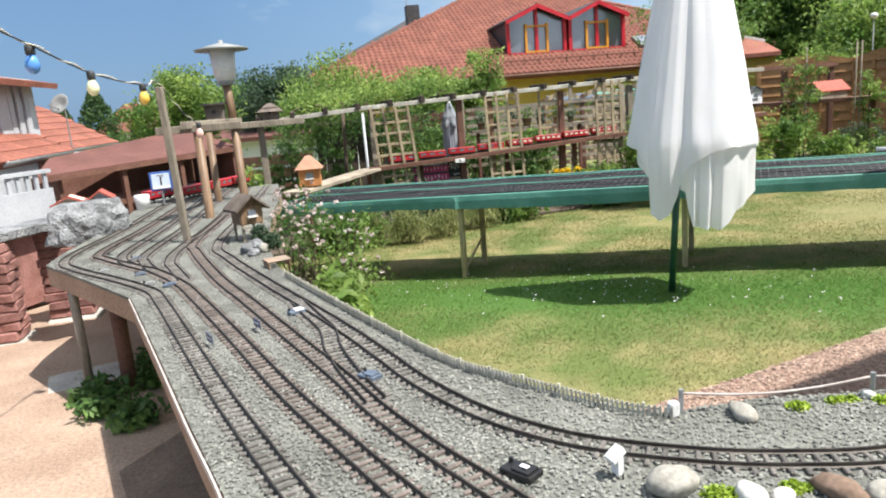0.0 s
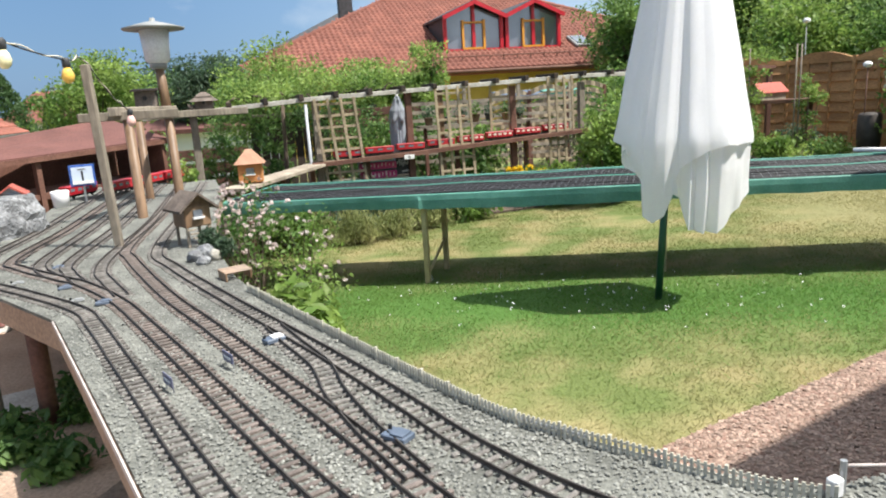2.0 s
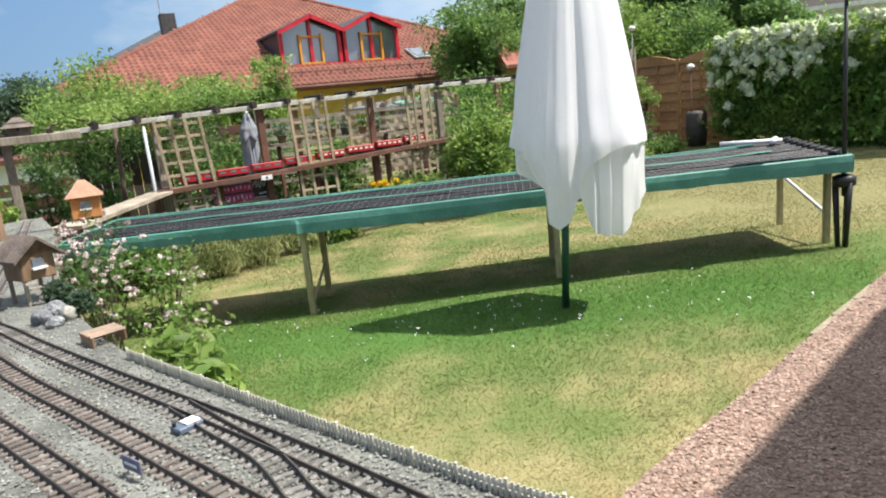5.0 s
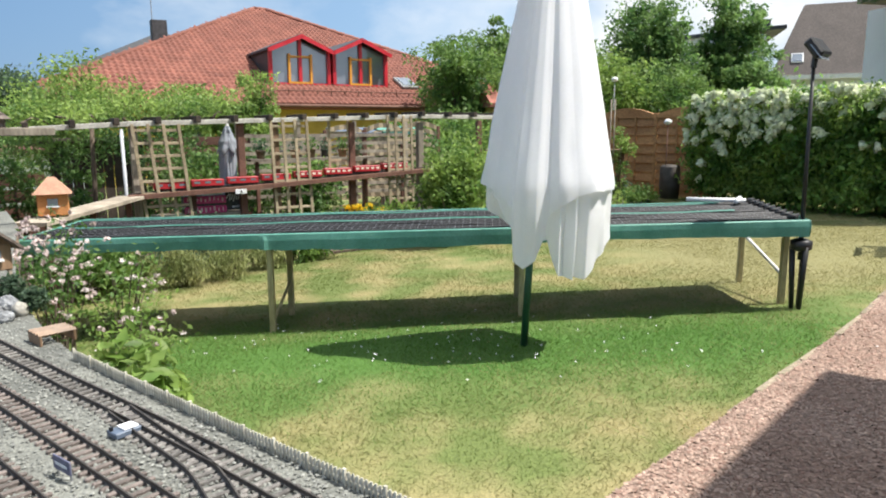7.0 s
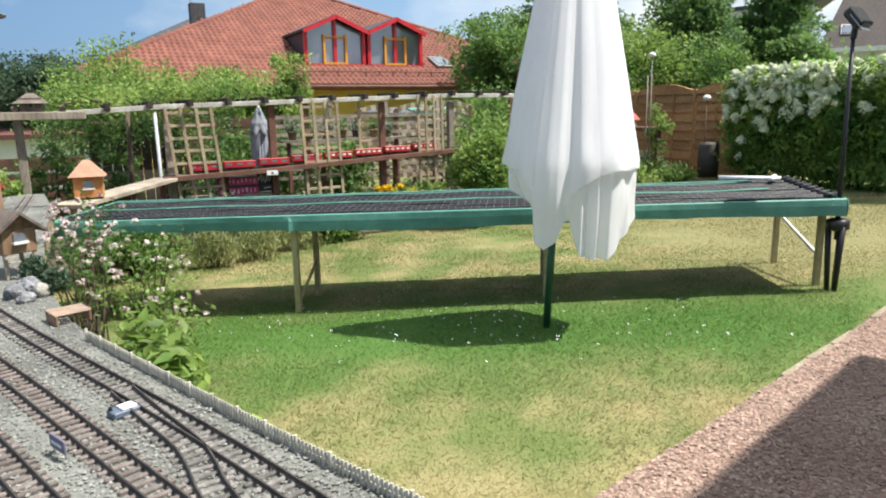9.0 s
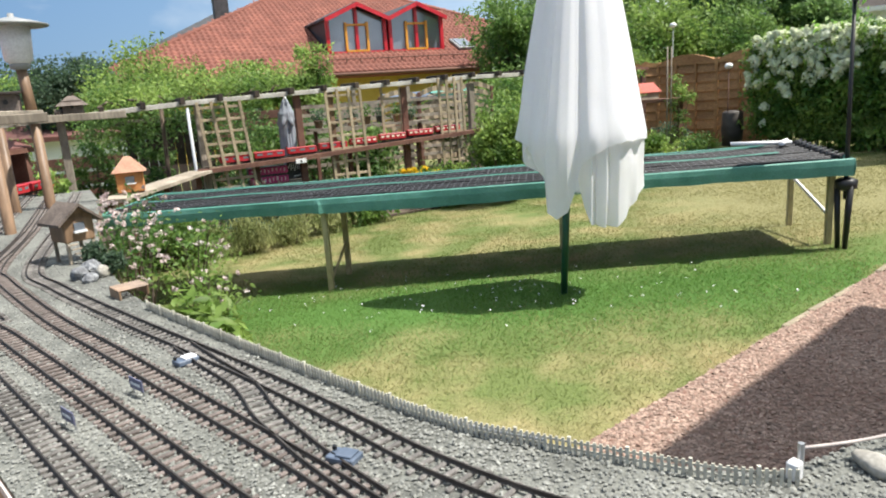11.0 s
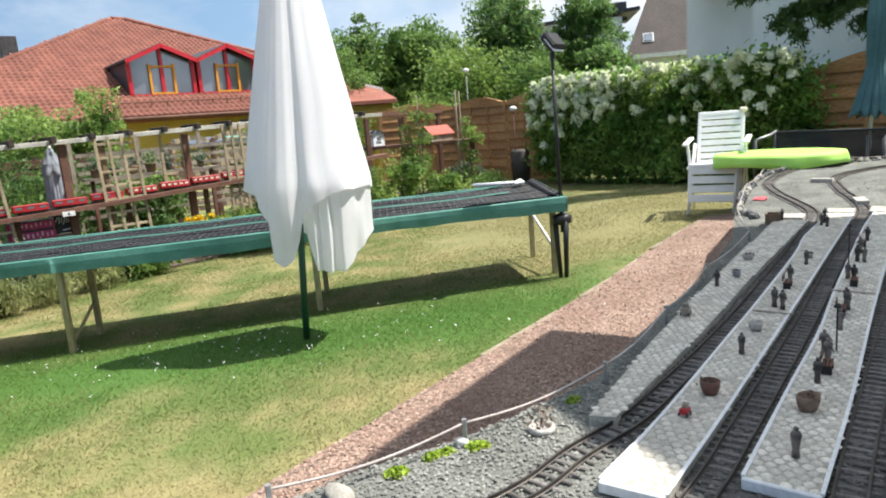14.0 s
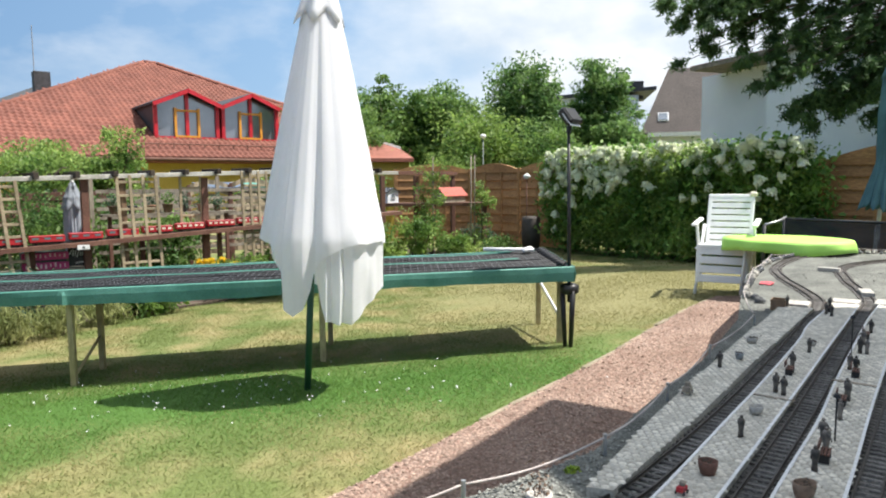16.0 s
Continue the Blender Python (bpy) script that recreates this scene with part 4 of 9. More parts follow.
# ---- closed white parasol ----
def build_parasol(name, base, lean, z_hem, z_top, r_hem, canvas, pole_mat, label, seed, folds=8, hem_drop=0.16, pole_r=0.017, cap=True, r_top=0.05, white_up=0.5, sway=(0.0, 0.0), layers=None, tie=None):
    rng = np.random.default_rng(seed)
    x, y = base
    g = gz(x, y)
    t = thing(name, (x, y, g), label, "parasol")
    lx, ly = lean
    ctr = lambda z: (lx * z, ly * z)
    h1 = white_up
    part("pole", rod(bmesh.new(), (0, 0, -0.03), (*ctr(h1), h1), pole_r * 1.15, None, 12), pole_mat, t, "dark lower pole", smooth=True)
    part("upper_pole", rod(bmesh.new(), (*ctr(h1), h1), (*ctr(z_top), z_top), pole_r, None, 12), M_WHITE_PAINT, t, "pale upper pole", smooth=True)
    def cloth(nm, zh, rh, drop, ph, nf, lab):
        bm = bmesh.new()
        A, Z = 240, 50
        rows = []
        tips = [rng.uniform(0.15, 1.0) for _ in range(nf)]
        wide = [rng.uniform(0.80, 1.12) for _ in range(nf)]
        for j in range(Z + 1):
            f = j / Z
            row = []
            for i in range(A):
                a = 2 * math.pi * i / A
                p = (nf * a / (2 * math.pi) + 0.34 * math.sin(2 * a + ph) + 0.16 * math.sin(3 * a - ph) + 0.10 * math.sin(3 * f + ph)) % nf
                k = int(p) % nf
                tri = 1 - 2 * abs(p % 1.0 - 0.5)
                tri = tri ** 0.6
                zz = z_top + (zh - z_top) * f - f ** 4 * drop * tri ** 1.2 * tips[k]
                prof = r_top + (rh - r_top) * (f ** 0.86) * (1 - 0.07 * max(0, f - 0.75) / 0.25)
                if tie:  # (share of the way down, radius at the strap, radius above it)
                    prof = float(np.interp(f, (0, 0.16, 0.4, tie[0] - 0.06, tie[0], tie[0] + 0.06, 1.0), (r_top, tie[2], tie[2] * 1.02, tie[1] * 1.12, tie[1], tie[1] * 1.2, rh)))
                deep = 0.10 + 0.22 * f
                r = prof * ((1 - deep) + deep * tri * wide[k])
                r *= 1 + 0.05 * math.sin(2 * a + ph) + 0.012 * math.sin(nf * 3 * a + 4 * f) + 0.03 * f * noise.noise((6 * math.cos(a), 6 * math.sin(a), 5 * f + ph))
                cx, cy = ctr(zz)
                row.append(bm.verts.new((cx + sway[0] + r * math.cos(a), cy + sway[1] + r * math.sin(a), zz)))
            rows.append(row)
        for a, b in zip(rows, rows[1:]):
            for i in range(A):
                bm.faces.new((a[i], b[i], b[(i + 1) % A], a[(i + 1) % A]))
        o = part(nm, bm, canvas, t, lab, smooth=True)
        o.modifiers.new("thick", "SOLIDIFY").thickness = 0.002
    def panels(nm, keys, rh, ph, lab):
        """Cloth of flat panels between creases; keys: (bearing from the front, share of the radius, height of the hem)."""
        bm = bmesh.new()
        Z, K = 60, 14
        face = math.atan2(-y, -x) + 0.06
        rows = []
        for j in range(Z + 1):
            f = j / Z
            row = []
            for (a0, r0, h0), (a1, r1, h1) in zip(keys, keys[1:] + [(keys[0][0] + 360, *keys[0][1:])]):
                for i in range(K):
                    s = i / K
                    e = 0.65 * s + 0.35 * s * s * (3 - 2 * s)
                    a = a0 + (a1 - a0) * s
                    q = 1 - (1 - (r0 + (r1 - r0) * e)) * (0.30 + 0.70 * f)
                    zh = h0 + (h1 - h0) * s - g
                    zz = z_top + (zh - z_top) * f
                    u = (z_top - zz) / (z_top - 0.86 + g)
                    r = r_top + (rh - r_top) * min(u, 1.0) ** 0.90 + 0.01 * max(0, u - 1.0) - 0.05 * max(0, u - 1.12)
                    th = 2 * math.pi * a / 360
                    soft = noise.noise((2.2 * math.cos(th), 2.2 * math.sin(th), 0.9 * f + ph)) + 0.6 * noise.noise((5 * math.cos(th), 5 * math.sin(th), 0.5 * f + ph + 4))
                    low = noise.noise((4 * math.cos(th), 4 * math.sin(th), 6 * f + ph + 9))
                    r *= q * (1 + 0.055 * (0.25 + 0.75 * f) * soft + 0.06 * f ** 4 * low)
                    cx, cy = ctr(zz)
                    row.append(bm.verts.new((cx + sway[0] * f + r * math.cos(face + th), cy + sway[1] * f + r * math.sin(face + th), zz)))
            rows.append(row)
        n = len(rows[0])
        for a, b in zip(rows, rows[1:]):
            for i in range(n):
                bm.faces.new((a[i], b[i], b[(i + 1) % n], a[(i + 1) % n]))
        for e in bm.edges:
            e.smooth = not e.is_boundary
        part(nm, bm, canvas, t, lab, smooth=True)
    if layers:
        panels("canopy", layers[0], r_hem, 1.0, "folded hanging canvas")
        panels("inner_fold", layers[1], r_hem * 0.97, 5.0, "inner layer of canvas")
    else:
        cloth("canopy", z_hem, r_hem, hem_drop, rng.uniform(0, 6), folds, "folded hanging canvas")
        cloth("inner_fold", z_hem - hem_drop * 0.30, r_hem * 0.74, hem_drop * 0.75, rng.uniform(0, 6), max(4, folds - 2), "inner layer of canvas")
    if cap:
        bm = bmesh.new()
        rows = []
        for j in range(7):
            f = j / 6
            row = []
            for i in range(64):
                a = 2 * math.pi * i / 64
                fold = 0.5 + 0.5 * math.cos(folds * a)
                zz = z_top + 0.05 - f * 0.26 - f * f * 0.06 * fold
                r = 0.02 + (r_top + 0.075) * f ** 0.8 * (1 - 0.3 * (1 - fold))
                cx, cy = ctr(zz)
                row.append(bm.verts.new((cx + r * math.cos(a), cy + r * math.sin(a), zz)))
            rows.append(row)
        for a, b in zip(rows, rows[1:]):
            for i in range(64):
                bm.faces.new((a[i], b[i], b[(i + 1) % 64], a[(i + 1) % 64]))
        o = part("wind_vent", bm, canvas, t, "small canvas vent flap", smooth=True)
        o.modifiers.new("thick", "SOLIDIFY").thickness = 0.003
    part("finial", lathe(bmesh.new(), [(0.012, z_top), (0.02, z_top + 0.05), (0.012, z_top + 0.09), (0.0, z_top + 0.11)], 10, (*ctr(z_top), 0)), M_WHITE_PLASTIC, t, smooth=True)
    return t


OUTER_HEM = [(-92, 1.0, 0.87), (-66, 0.93, 0.84), (-46, 0.98, 0.80), (-40, 0.97, 0.75), (-36, 1.0, 0.50), (-28, 1.0, 0.465), (-19, 0.94, 0.50), (-13, 0.88, 0.60), (-9, 0.87, 0.72), (-2, 0.95, 0.765), (14, 0.93, 0.815), (28, 1.0, 0.84),
             (44, 0.93, 0.83), (62, 0.98, 0.84), (92, 1.0, 0.815), (125, 0.88, 0.78), (155, 1.0, 0.66), (182, 0.88, 0.75), (212, 1.0, 0.66), (240, 0.90, 0.82)]
INNER_HEM = [(-94, 0.84, 0.82), (-70, 0.80, 0.78), (-44, 0.80, 0.60), (-28, 0.72, 0.58), (-14, 0.52, 0.70), (-5, 0.66, 0.56), (3, 0.90, 0.43), (9, 0.82, 0.425), (16, 0.94, 0.41), (22, 0.84, 0.415), (29, 0.97, 0.405), (52, 0.90, 0.49), (80, 1.0, 0.575),
             (125, 0.85, 0.55), (170, 0.9, 0.50), (205, 0.90, 0.60), (228, 1.03, 0.69), (246, 0.92, 0.76)]
build_parasol("parasol", (1.256, 3.87), (0.060, 0.0), 0.82, 2.30, 0.352, M_CANVAS, M_GREEN_POLE, "closed white canvas parasol on a dark green pole", 4, folds=6, white_up=0.66, sway=(0.062, -0.01), layers=(OUTER_HEM, INNER_HEM))


# ---- house across the gardens ----
def build_house():
    ang = 12.0
    t = thing("house", (3.74, 22.16, 0), "single-storey house with a red clay tile hip roof and red dormers", "house", rz=ang)
    EZ, AP, HW = 1.90, 6.02, 9.0
    bm = bmesh.new()
    slope = (AP - EZ) / HW
    c = [(-HW, 0), (HW, 0), (HW, 2 * HW), (-HW, 2 * HW)]
    part("wall", box(bmesh.new(), (0, HW, 0.55), (2 * HW - 1.0, 2 * HW - 1.0, 2.7)), M_YELLOW_WALL, t, "ochre rendered wall")
    r0 = [bm.verts.new((x, y, EZ - 0.02)) for x, y in c]
    ap = [bm.verts.new((0.0, HW, AP - 0.02)), bm.verts.new((0.5, HW, AP - 0.02))]
    low = [bm.verts.new((x, y, EZ - 0.16)) for x, y in c]
    bm.faces.new((r0[0], r0[1], ap[1], ap[0])); bm.faces.new((r0[1], r0[2], ap[1])); bm.faces.new((r0[2], r0[3], ap[0], ap[1])); bm.faces.new((r0[3], r0[0], ap[0]))
    for i in range(4):
        bm.faces.new((low[i], low[(i + 1) % 4], r0[(i + 1) % 4], r0[i]))
    bm.faces.new(low[::-1])
    roof = part("roof", bm, M_ROOF_BED, t)
    # clay tiles on the two faces that are seen: each a bent plate over the next course
    def tile_mesh(w, h):
        b = bmesh.new()
        rows = []
        for v, lift in ((0.0, 0.045), (h * 1.06, 0.02)):
            rows.append([b.verts.new((w * (i / 6 - 0.5), v, lift + 0.020 * math.sin(i / 6 * math.pi * 2))) for i in range(7)])
        low = [b.verts.new((q.co.x, q.co.y, q.co.z - 0.05)) for q in rows[0]]
        for i in range(6):
            b.faces.new((rows[0][i], rows[0][i + 1], rows[1][i + 1], rows[1][i]))
            b.faces.new((low[i], low[i + 1], rows[0][i + 1], rows[0][i]))
        return b
    TW, TH = 0.18, 0.28
    tile = finish(tile_mesh(TW, TH), "roof_tile", M_ROOF_TILE, True)
    tv = np.array([q.co[:] for q in tile.vertices])
    tf = np.array([list(p.vertices) for p in tile.polygons])
    L = math.hypot(HW, AP - EZ)
    cs, sn = HW / L, (AP - EZ) / L
    joined = []
    count = 0
    for j in range(int(L / TH)):
        d = j * TH
        half = HW * (1 - d / L) + 0.02
        for i in range(-int(half / TW), int(half / TW) + 1):
            x = i * TW
            if -1.7 < x < 2.5 and 1.45 < d < 3.4:
                continue
            if j < 5 and -2.6 < x < 4.0 and count < 150:
                o = new("roof_tile", tile)
                o.parent = roof
                o.matrix_basis = Matrix.Translation((x, d * cs, EZ + d * sn)) @ pose(0, 0, 0, math.degrees(math.atan2(sn, cs)))
                count += 1
            else:
                v = tv.copy()
                y = d + v[:, 1]
                joined.append(np.c_[x + v[:, 0], y * cs - v[:, 2] * sn, EZ + y * sn + v[:, 2] * cs])
    n = len(joined)
    faces = (tf[None] + len(tv) * np.arange(n)[:, None, None]).reshape(-1, 4)
    raw("roof_tiles", np.concatenate(joined), faces, M_ROOF_TILE, roof, "rows of red clay pantiles", True, "stuff")
    # hip and ridge caps
    for p, q in (((-HW, 0, EZ), (0.0, HW, AP)), ((HW, 0, EZ), (0.5, HW, AP)), ((0.0, HW, AP), (0.5, HW, AP))):
        bm = bmesh.new()
        P, Q = Vector(p), Vector(q)
        k = max(1, int((Q - P).length / 0.4))
        tube(bm, [P.lerp(Q, (i // 2 + 0.97 * (i % 2)) / k) for i in range(2 * k)], [0.10 if i % 2 == 0 else 0.082 for i in range(2 * k)], 8)
        part("ridge_line", bm, M_ROOF_TILE, roof, smooth=True)
    part("gutter", rod(bmesh.new(), (-HW, -0.06, EZ - 0.06), (HW, -0.06, EZ - 0.06), 0.05, None, 8), M_WOOD_BROWN, t, "brown metal gutter", smooth=True)
    # snow guard
    g = part("snow_guard", rod(bmesh.new(), (-2.4, 0.62 * cs, EZ + 0.62 * sn + 0.16), (4.0, 0.62 * cs, EZ + 0.62 * sn + 0.16), 0.018, None, 6), M_WOOD_BROWN, t)
    for k in range(14):
        x = -2.4 + k * 0.46
        part("bracket", box(bmesh.new(), (x, 0.62 * cs, EZ + 0.62 * sn + 0.09), (0.03, 0.05, 0.18)), M_WOOD_BROWN, g)
    # two gabled dormers
    for cx, w in ((-0.80, 2.02), (1.28, 1.96)):
        y0 = 1.45
        sill = EZ + (y0 / HW) * (AP - EZ) - 0.02
        ev, pk = sill + 1.06, sill + 1.40
        dm = part("dormer", box(bmesh.new(), (cx, y0 + 1.5, sill + 0.5), (w - 0.06, 3.0, 1.05)), M_DARK, t, "gabled roof dormer with coloured frames")
        b = bmesh.new()
        for s in (-1, 1):
            a = [(cx, y0 - 0.28, pk + 0.14), (cx + s * (w / 2 + 0.06), y0 - 0.28, ev + 0.02), (cx + s * (w / 2 + 0.06), y0 + 2.6, ev + 0.02), (cx, y0 + 3.4, pk + 0.14)]
            up = [b.verts.new(q) for q in a]
            dn = [b.verts.new((q[0], q[1], q[2] - 0.07)) for q in a]
            b.faces.new(up); b.faces.new(dn[::-1])
            for i in range(4):
                b.faces.new((dn[i], dn[(i + 1) % 4], up[(i + 1) % 4], up[i]))
        bmesh.ops.recalc_face_normals(b, faces=b.faces[:])
        part("dormer_roof", b, M_DARK, dm, "dark slate dormer roof")
        b = bmesh.new()
        for s in (-1, 1):
            p, q = Vector((cx, y0 - 0.31, pk + 0.06)), Vector((cx + s * (w / 2 + 0.04), y0 - 0.31, ev - 0.05))
            mid = (p + q) / 2
            box(b, mid, ((q - p).length + 0.05, 0.05, 0.12), ry=math.degrees(math.atan2(-(q.z - p.z), q.x - p.x)))
        part("barge_board", b, M_RED_FRAME, dm, "glossy red barge boards")
        b = bmesh.new()
        gv = [(cx - w / 2 + 0.06, sill), (cx + w / 2 - 0.06, sill), (cx + w / 2 - 0.06, ev - 0.04), (cx, pk - 0.02), (cx - w / 2 + 0.06, ev - 0.04)]
        f = [b.verts.new((x, y0 - 0.02, z)) for x, z in gv]
        bk = [b.verts.new((x, y0 + 0.0, z)) for x, z in gv]
        b.faces.new(f[::-1]); b.faces.new(bk)
        for i in range(5):
            b.faces.new((f[i], f[(i + 1) % 5], bk[(i + 1) % 5], bk[i]))
        part("pane", b, M_PANE, dm, "reflecting window glass")
        b = bmesh.new()
        for x, ww in ((cx - w / 2 + 0.05, 0.11), (cx + w / 2 - 0.05, 0.11), (cx, 0.10)):
            top = pk if x == cx else ev
            box(b, (x, y0 - 0.06, (sill + top) / 2), (ww, 0.10, top - sill))
        box(b, (cx, y0 - 0.06, sill + 0.02), (w, 0.10, 0.06))
        part("window_frame", b, M_RED_FRAME, dm, "red window frame")
        b = bmesh.new()
        for s in (-1, 1):
            box(b, (cx + s * 0.36, y0 - 0.07, sill + 0.48), (0.07, 0.08, 0.92))
            box(b, (cx + s * 0.19, y0 - 0.075, sill + 0.86), (0.36, 0.08, 0.06))
        box(b, (cx, y0 - 0.075, sill + 0.06), (0.75, 0.08, 0.06))
        part("casement", b, M_ORANGE_FRAME, dm, "orange-yellow casement frames")
    w = part("skylight", box(bmesh.new(), (3.05, 1.55, EZ + 1.55 * (AP - EZ) / HW + 0.10), (0.62, 0.85, 0.10), rx=math.degrees(math.atan2(AP - EZ, HW)), bevel=0.02), M_GREY_TIN, t, "pale metal roof window")
    part("pane", box(bmesh.new(), (3.05, 1.52, EZ + 1.55 * (AP - EZ) / HW + 0.14), (0.46, 0.66, 0.05), rx=math.degrees(math.atan2(AP - EZ, HW))), M_PANE, w)
    return t


build_house()


def build_back_house():
    t = thing("house", (-2.4, 32.5, 0), "distant house wing with a dark hip roof, chimney and aerial", "house", rz=12)
    part("wall", box(bmesh.new(), (1.5, 4, 1.2), (8, 7, 4.0)), M_WHITE_WALL, t)
    b = bmesh.new()
    pr = [(-2.9, 0, 3.6), (6.0, 0, 3.6), (6.0, 8, 3.6), (-2.9, 8, 3.6), (1.0, 4, 5.6), (4.0, 4, 5.6)]
    v = [b.verts.new(q) for q in pr]
    for f in ((0, 1, 5, 4), (2, 3, 4, 5), (0, 4, 3), (1, 2, 5), (0, 3, 2, 1)):
        b.faces.new([v[i] for i in f])
    part("roof", b, M_DARK, t, "dark slate roof")
    part("chimney", box(bmesh.new(), (0.62, 0.6, 5.05), (0.62, 0.5, 1.35), bevel=0.02), M_DARK, t, "dark clad chimney")
    part("aerial", rod(bmesh.new(), (0.40, 0.7, 4.6), (0.40, 0.7, 7.6), 0.02, None, 6), M_GREY_METAL, t)


build_back_house()


# ---- pergola with trellis panels at the back of the lawn ----
A0, A1 = np.array([-1.02, 8.20]), np.array([2.25, 8.92])
TU = (A1 - A0) / np.linalg.norm(A1 - A0)
TA = math.degrees(math.atan2(TU[1], TU[0]))


def tp(s, v, z):
    q = A0 + TU * s + np.array([-TU[1], TU[0]]) * v
    return (q[0], q[1], z)


def build_pergola():
    t = thing("pergola", (0, 0, 0), "weathered timber pergola with a long beam on red-brown posts", "pergola")
    pts = [(-1.75, 1.10), (0, 1.20), (3.3, 1.29), (5.2, 1.28)]
    for (s0, z0), (s1, z1) in zip(pts, pts[1:]):
        p, q = Vector(tp(s0, 0, z0)), Vector(tp(s1, 0, z1))
        part("beam", box(bmesh.new(), (p + q) / 2, ((q - p).length, 0.05, 0.05), rz=TA, ry=-math.degrees(math.asin((q - p).normalized().z)), bevel=0.004), M_WOOD_PALE, t, "silvery weathered beam")
    for k in range(18):
        s = -1.63 + k * 0.38
        z = np.interp(s, [p[0] for p in pts], [p[1] for p in pts])
        part("rafter_end", box(bmesh.new(), tp(s, 0.72 if s < 1.3 else 0.15, z + 0.028), (0.05, 1.75, 0.07) if s < 1.3 else (0.05, 0.55, 0.06), rz=TA, bevel=0.004), M_WOOD_DARK, t, "dark rafter")
    for s, m in ((0.05, M_WOOD_GREY), (1.12, M_WOOD_BROWN), (2.42, M_WOOD_BROWN), (3.35, M_WOOD_GREY), (1.50, M_LOG), (-1.25, M_WOOD_GREY), (4.6, M_WOOD_BROWN)):
        x, y, _ = tp(s, 0.06, 0)
        g = gz(x, y)
        part("post", box(bmesh.new(), (x, y, (1.22 + g) / 2), (0.075, 0.075, 1.22 - g), rz=TA, bevel=0.005), m, t, "red-brown square post" if m is M_WOOD_BROWN else "")
    part("down_pipe", rod(bmesh.new(), tp(-0.06, 0.02, gz(-1, 8.2)), tp(-0.06, 0.0, 1.15), 0.017, None, 8), M_WHITEWASH, t, "white plastic drain pipe", smooth=True)
    return t


def build_trellis(s, width, lean, z0, z1, cols, rows, v=-0.05):
    x, y, _ = tp(s, v, 0)
    t = thing("trellis", (x, y, z0), "faded wooden trellis panel with square openings", "trellis", "trellis panels", rz=TA)
    h = z1 - z0
    for i in range(cols + 1):
        u = width * i / cols
        part("upright", box(bmesh.new(), (u - lean * 0.5, 0, h / 2), (0.032, 0.014, h), ry=math.degrees(math.atan2(-lean, h)), bevel=0.002), M_WOOD_TRELLIS, t)
    for j in range(rows):
        f = (j + 0.5) / rows
        part("slat", box(bmesh.new(), (width / 2 - lean * f, 0.009, h * f), (width + 0.03, 0.014, 0.028), bevel=0.002), M_WOOD_TRELLIS, t)
    return t


build_pergola()
build_trellis(0.115, 0.44, 0.085, 0.18, 1.20, 3, 8)
build_trellis(1.46, 0.41, 0.035, 0.20, 1.25, 3, 7)
build_trellis(2.87, 0.32, 0.02, 0.24, 1.30, 3, 9)
build_trellis(2.14, 0.24, 0.0, 0.62, 1.26, 1, 2, 0.05)


def build_back_shelf():
    """The raised line of the garden railway behind the trellis."""
    t = thing("railway_shelf", (0, 0, 0), "red-brown timber shelf carrying the rear railway line", "shelf")
    pts = [(-0.05, 0.475), (1.1, 0.515), (3.1, 0.615), (5.2, 0.71)]
    for (s0, z0), (s1, z1) in zip(pts, pts[1:]):
        p, q = Vector(tp(s0, 0.02, z0)), Vector(tp(s1, 0.02, z1))
        part("board", box(bmesh.new(), (p + q) / 2, ((q - p).length, 0.26, 0.045), rz=TA, ry=-math.degrees(math.asin((q - p).normalized().z))), M_WOOD_BROWN, t)
    for s in (0.6, 1.7, 2.6, 3.8, 4.8):
        x, y, _ = tp(s, 0.1, 0)
        z = float(np.interp(s, [p[0] for p in pts], [p[1] for p in pts]))
        part("support", box(bmesh.new(), (x, y, (z - 0.03 + gz(x, y)) / 2), (0.05, 0.05, z - 0.03 - gz(x, y)), rz=TA), M_WOOD_BROWN, t)
    return pts


SHELF = build_back_shelf()


# ---- fences and buildings on the east side ----
def build_fence_panel(p, q, z0, z1, arch, label="orange-brown lapped board fence panel with an arched top"):
    P, Q = Vector((*p, z0)), Vector((*q, z0))
    L = (Q - P).length
    t = thing("board_fence", P, label, "fence", "garden fence", rz=math.degrees(math.atan2(Q.y - P.y, Q.x - P.x)))
    H = z1 - z0
    n = max(6, int(H / 0.15))
    for j in range(n):
        z = (j + 0.5) * H / n
        part("board", box(bmesh.new(), (L / 2, 0.0, z), (L - 0.05, 0.018, H / n * 1.14), rx=-12, bevel=0.002), M_FENCE, t)
    b = bmesh.new()
    N = 16
    rows = []
    for i in range(N + 1):
        x, a = L * i / N, arch * math.sin(math.pi * i / N)
        rows.append([b.verts.new(c) for c in ((x, -0.03, H - 0.02), (x, -0.03, H + a + 0.03), (x, 0.03, H + a + 0.03), (x, 0.03, H - 0.02))])
    for p, q in zip(rows, rows[1:]):
        for k in range(3):
            b.faces.new((p[k], q[k], q[k + 1], p[k + 1]))
    bmesh.ops.recalc_face_normals(b, faces=b.faces[:])
    part("arched_cap", b, M_FENCE, t)
    for x in (0, L):
        part("post", box(bmesh.new(), (x, 0, H / 2 + 0.03), (0.07, 0.07, H + 0.06), bevel=0.004), M_FENCE, t)
    for x in (L / 3, 2 * L / 3):
        part("batten", box(bmesh.new(), (x, -0.03, H / 2), (0.04, 0.02, H)), M_FENCE, t)
    return t


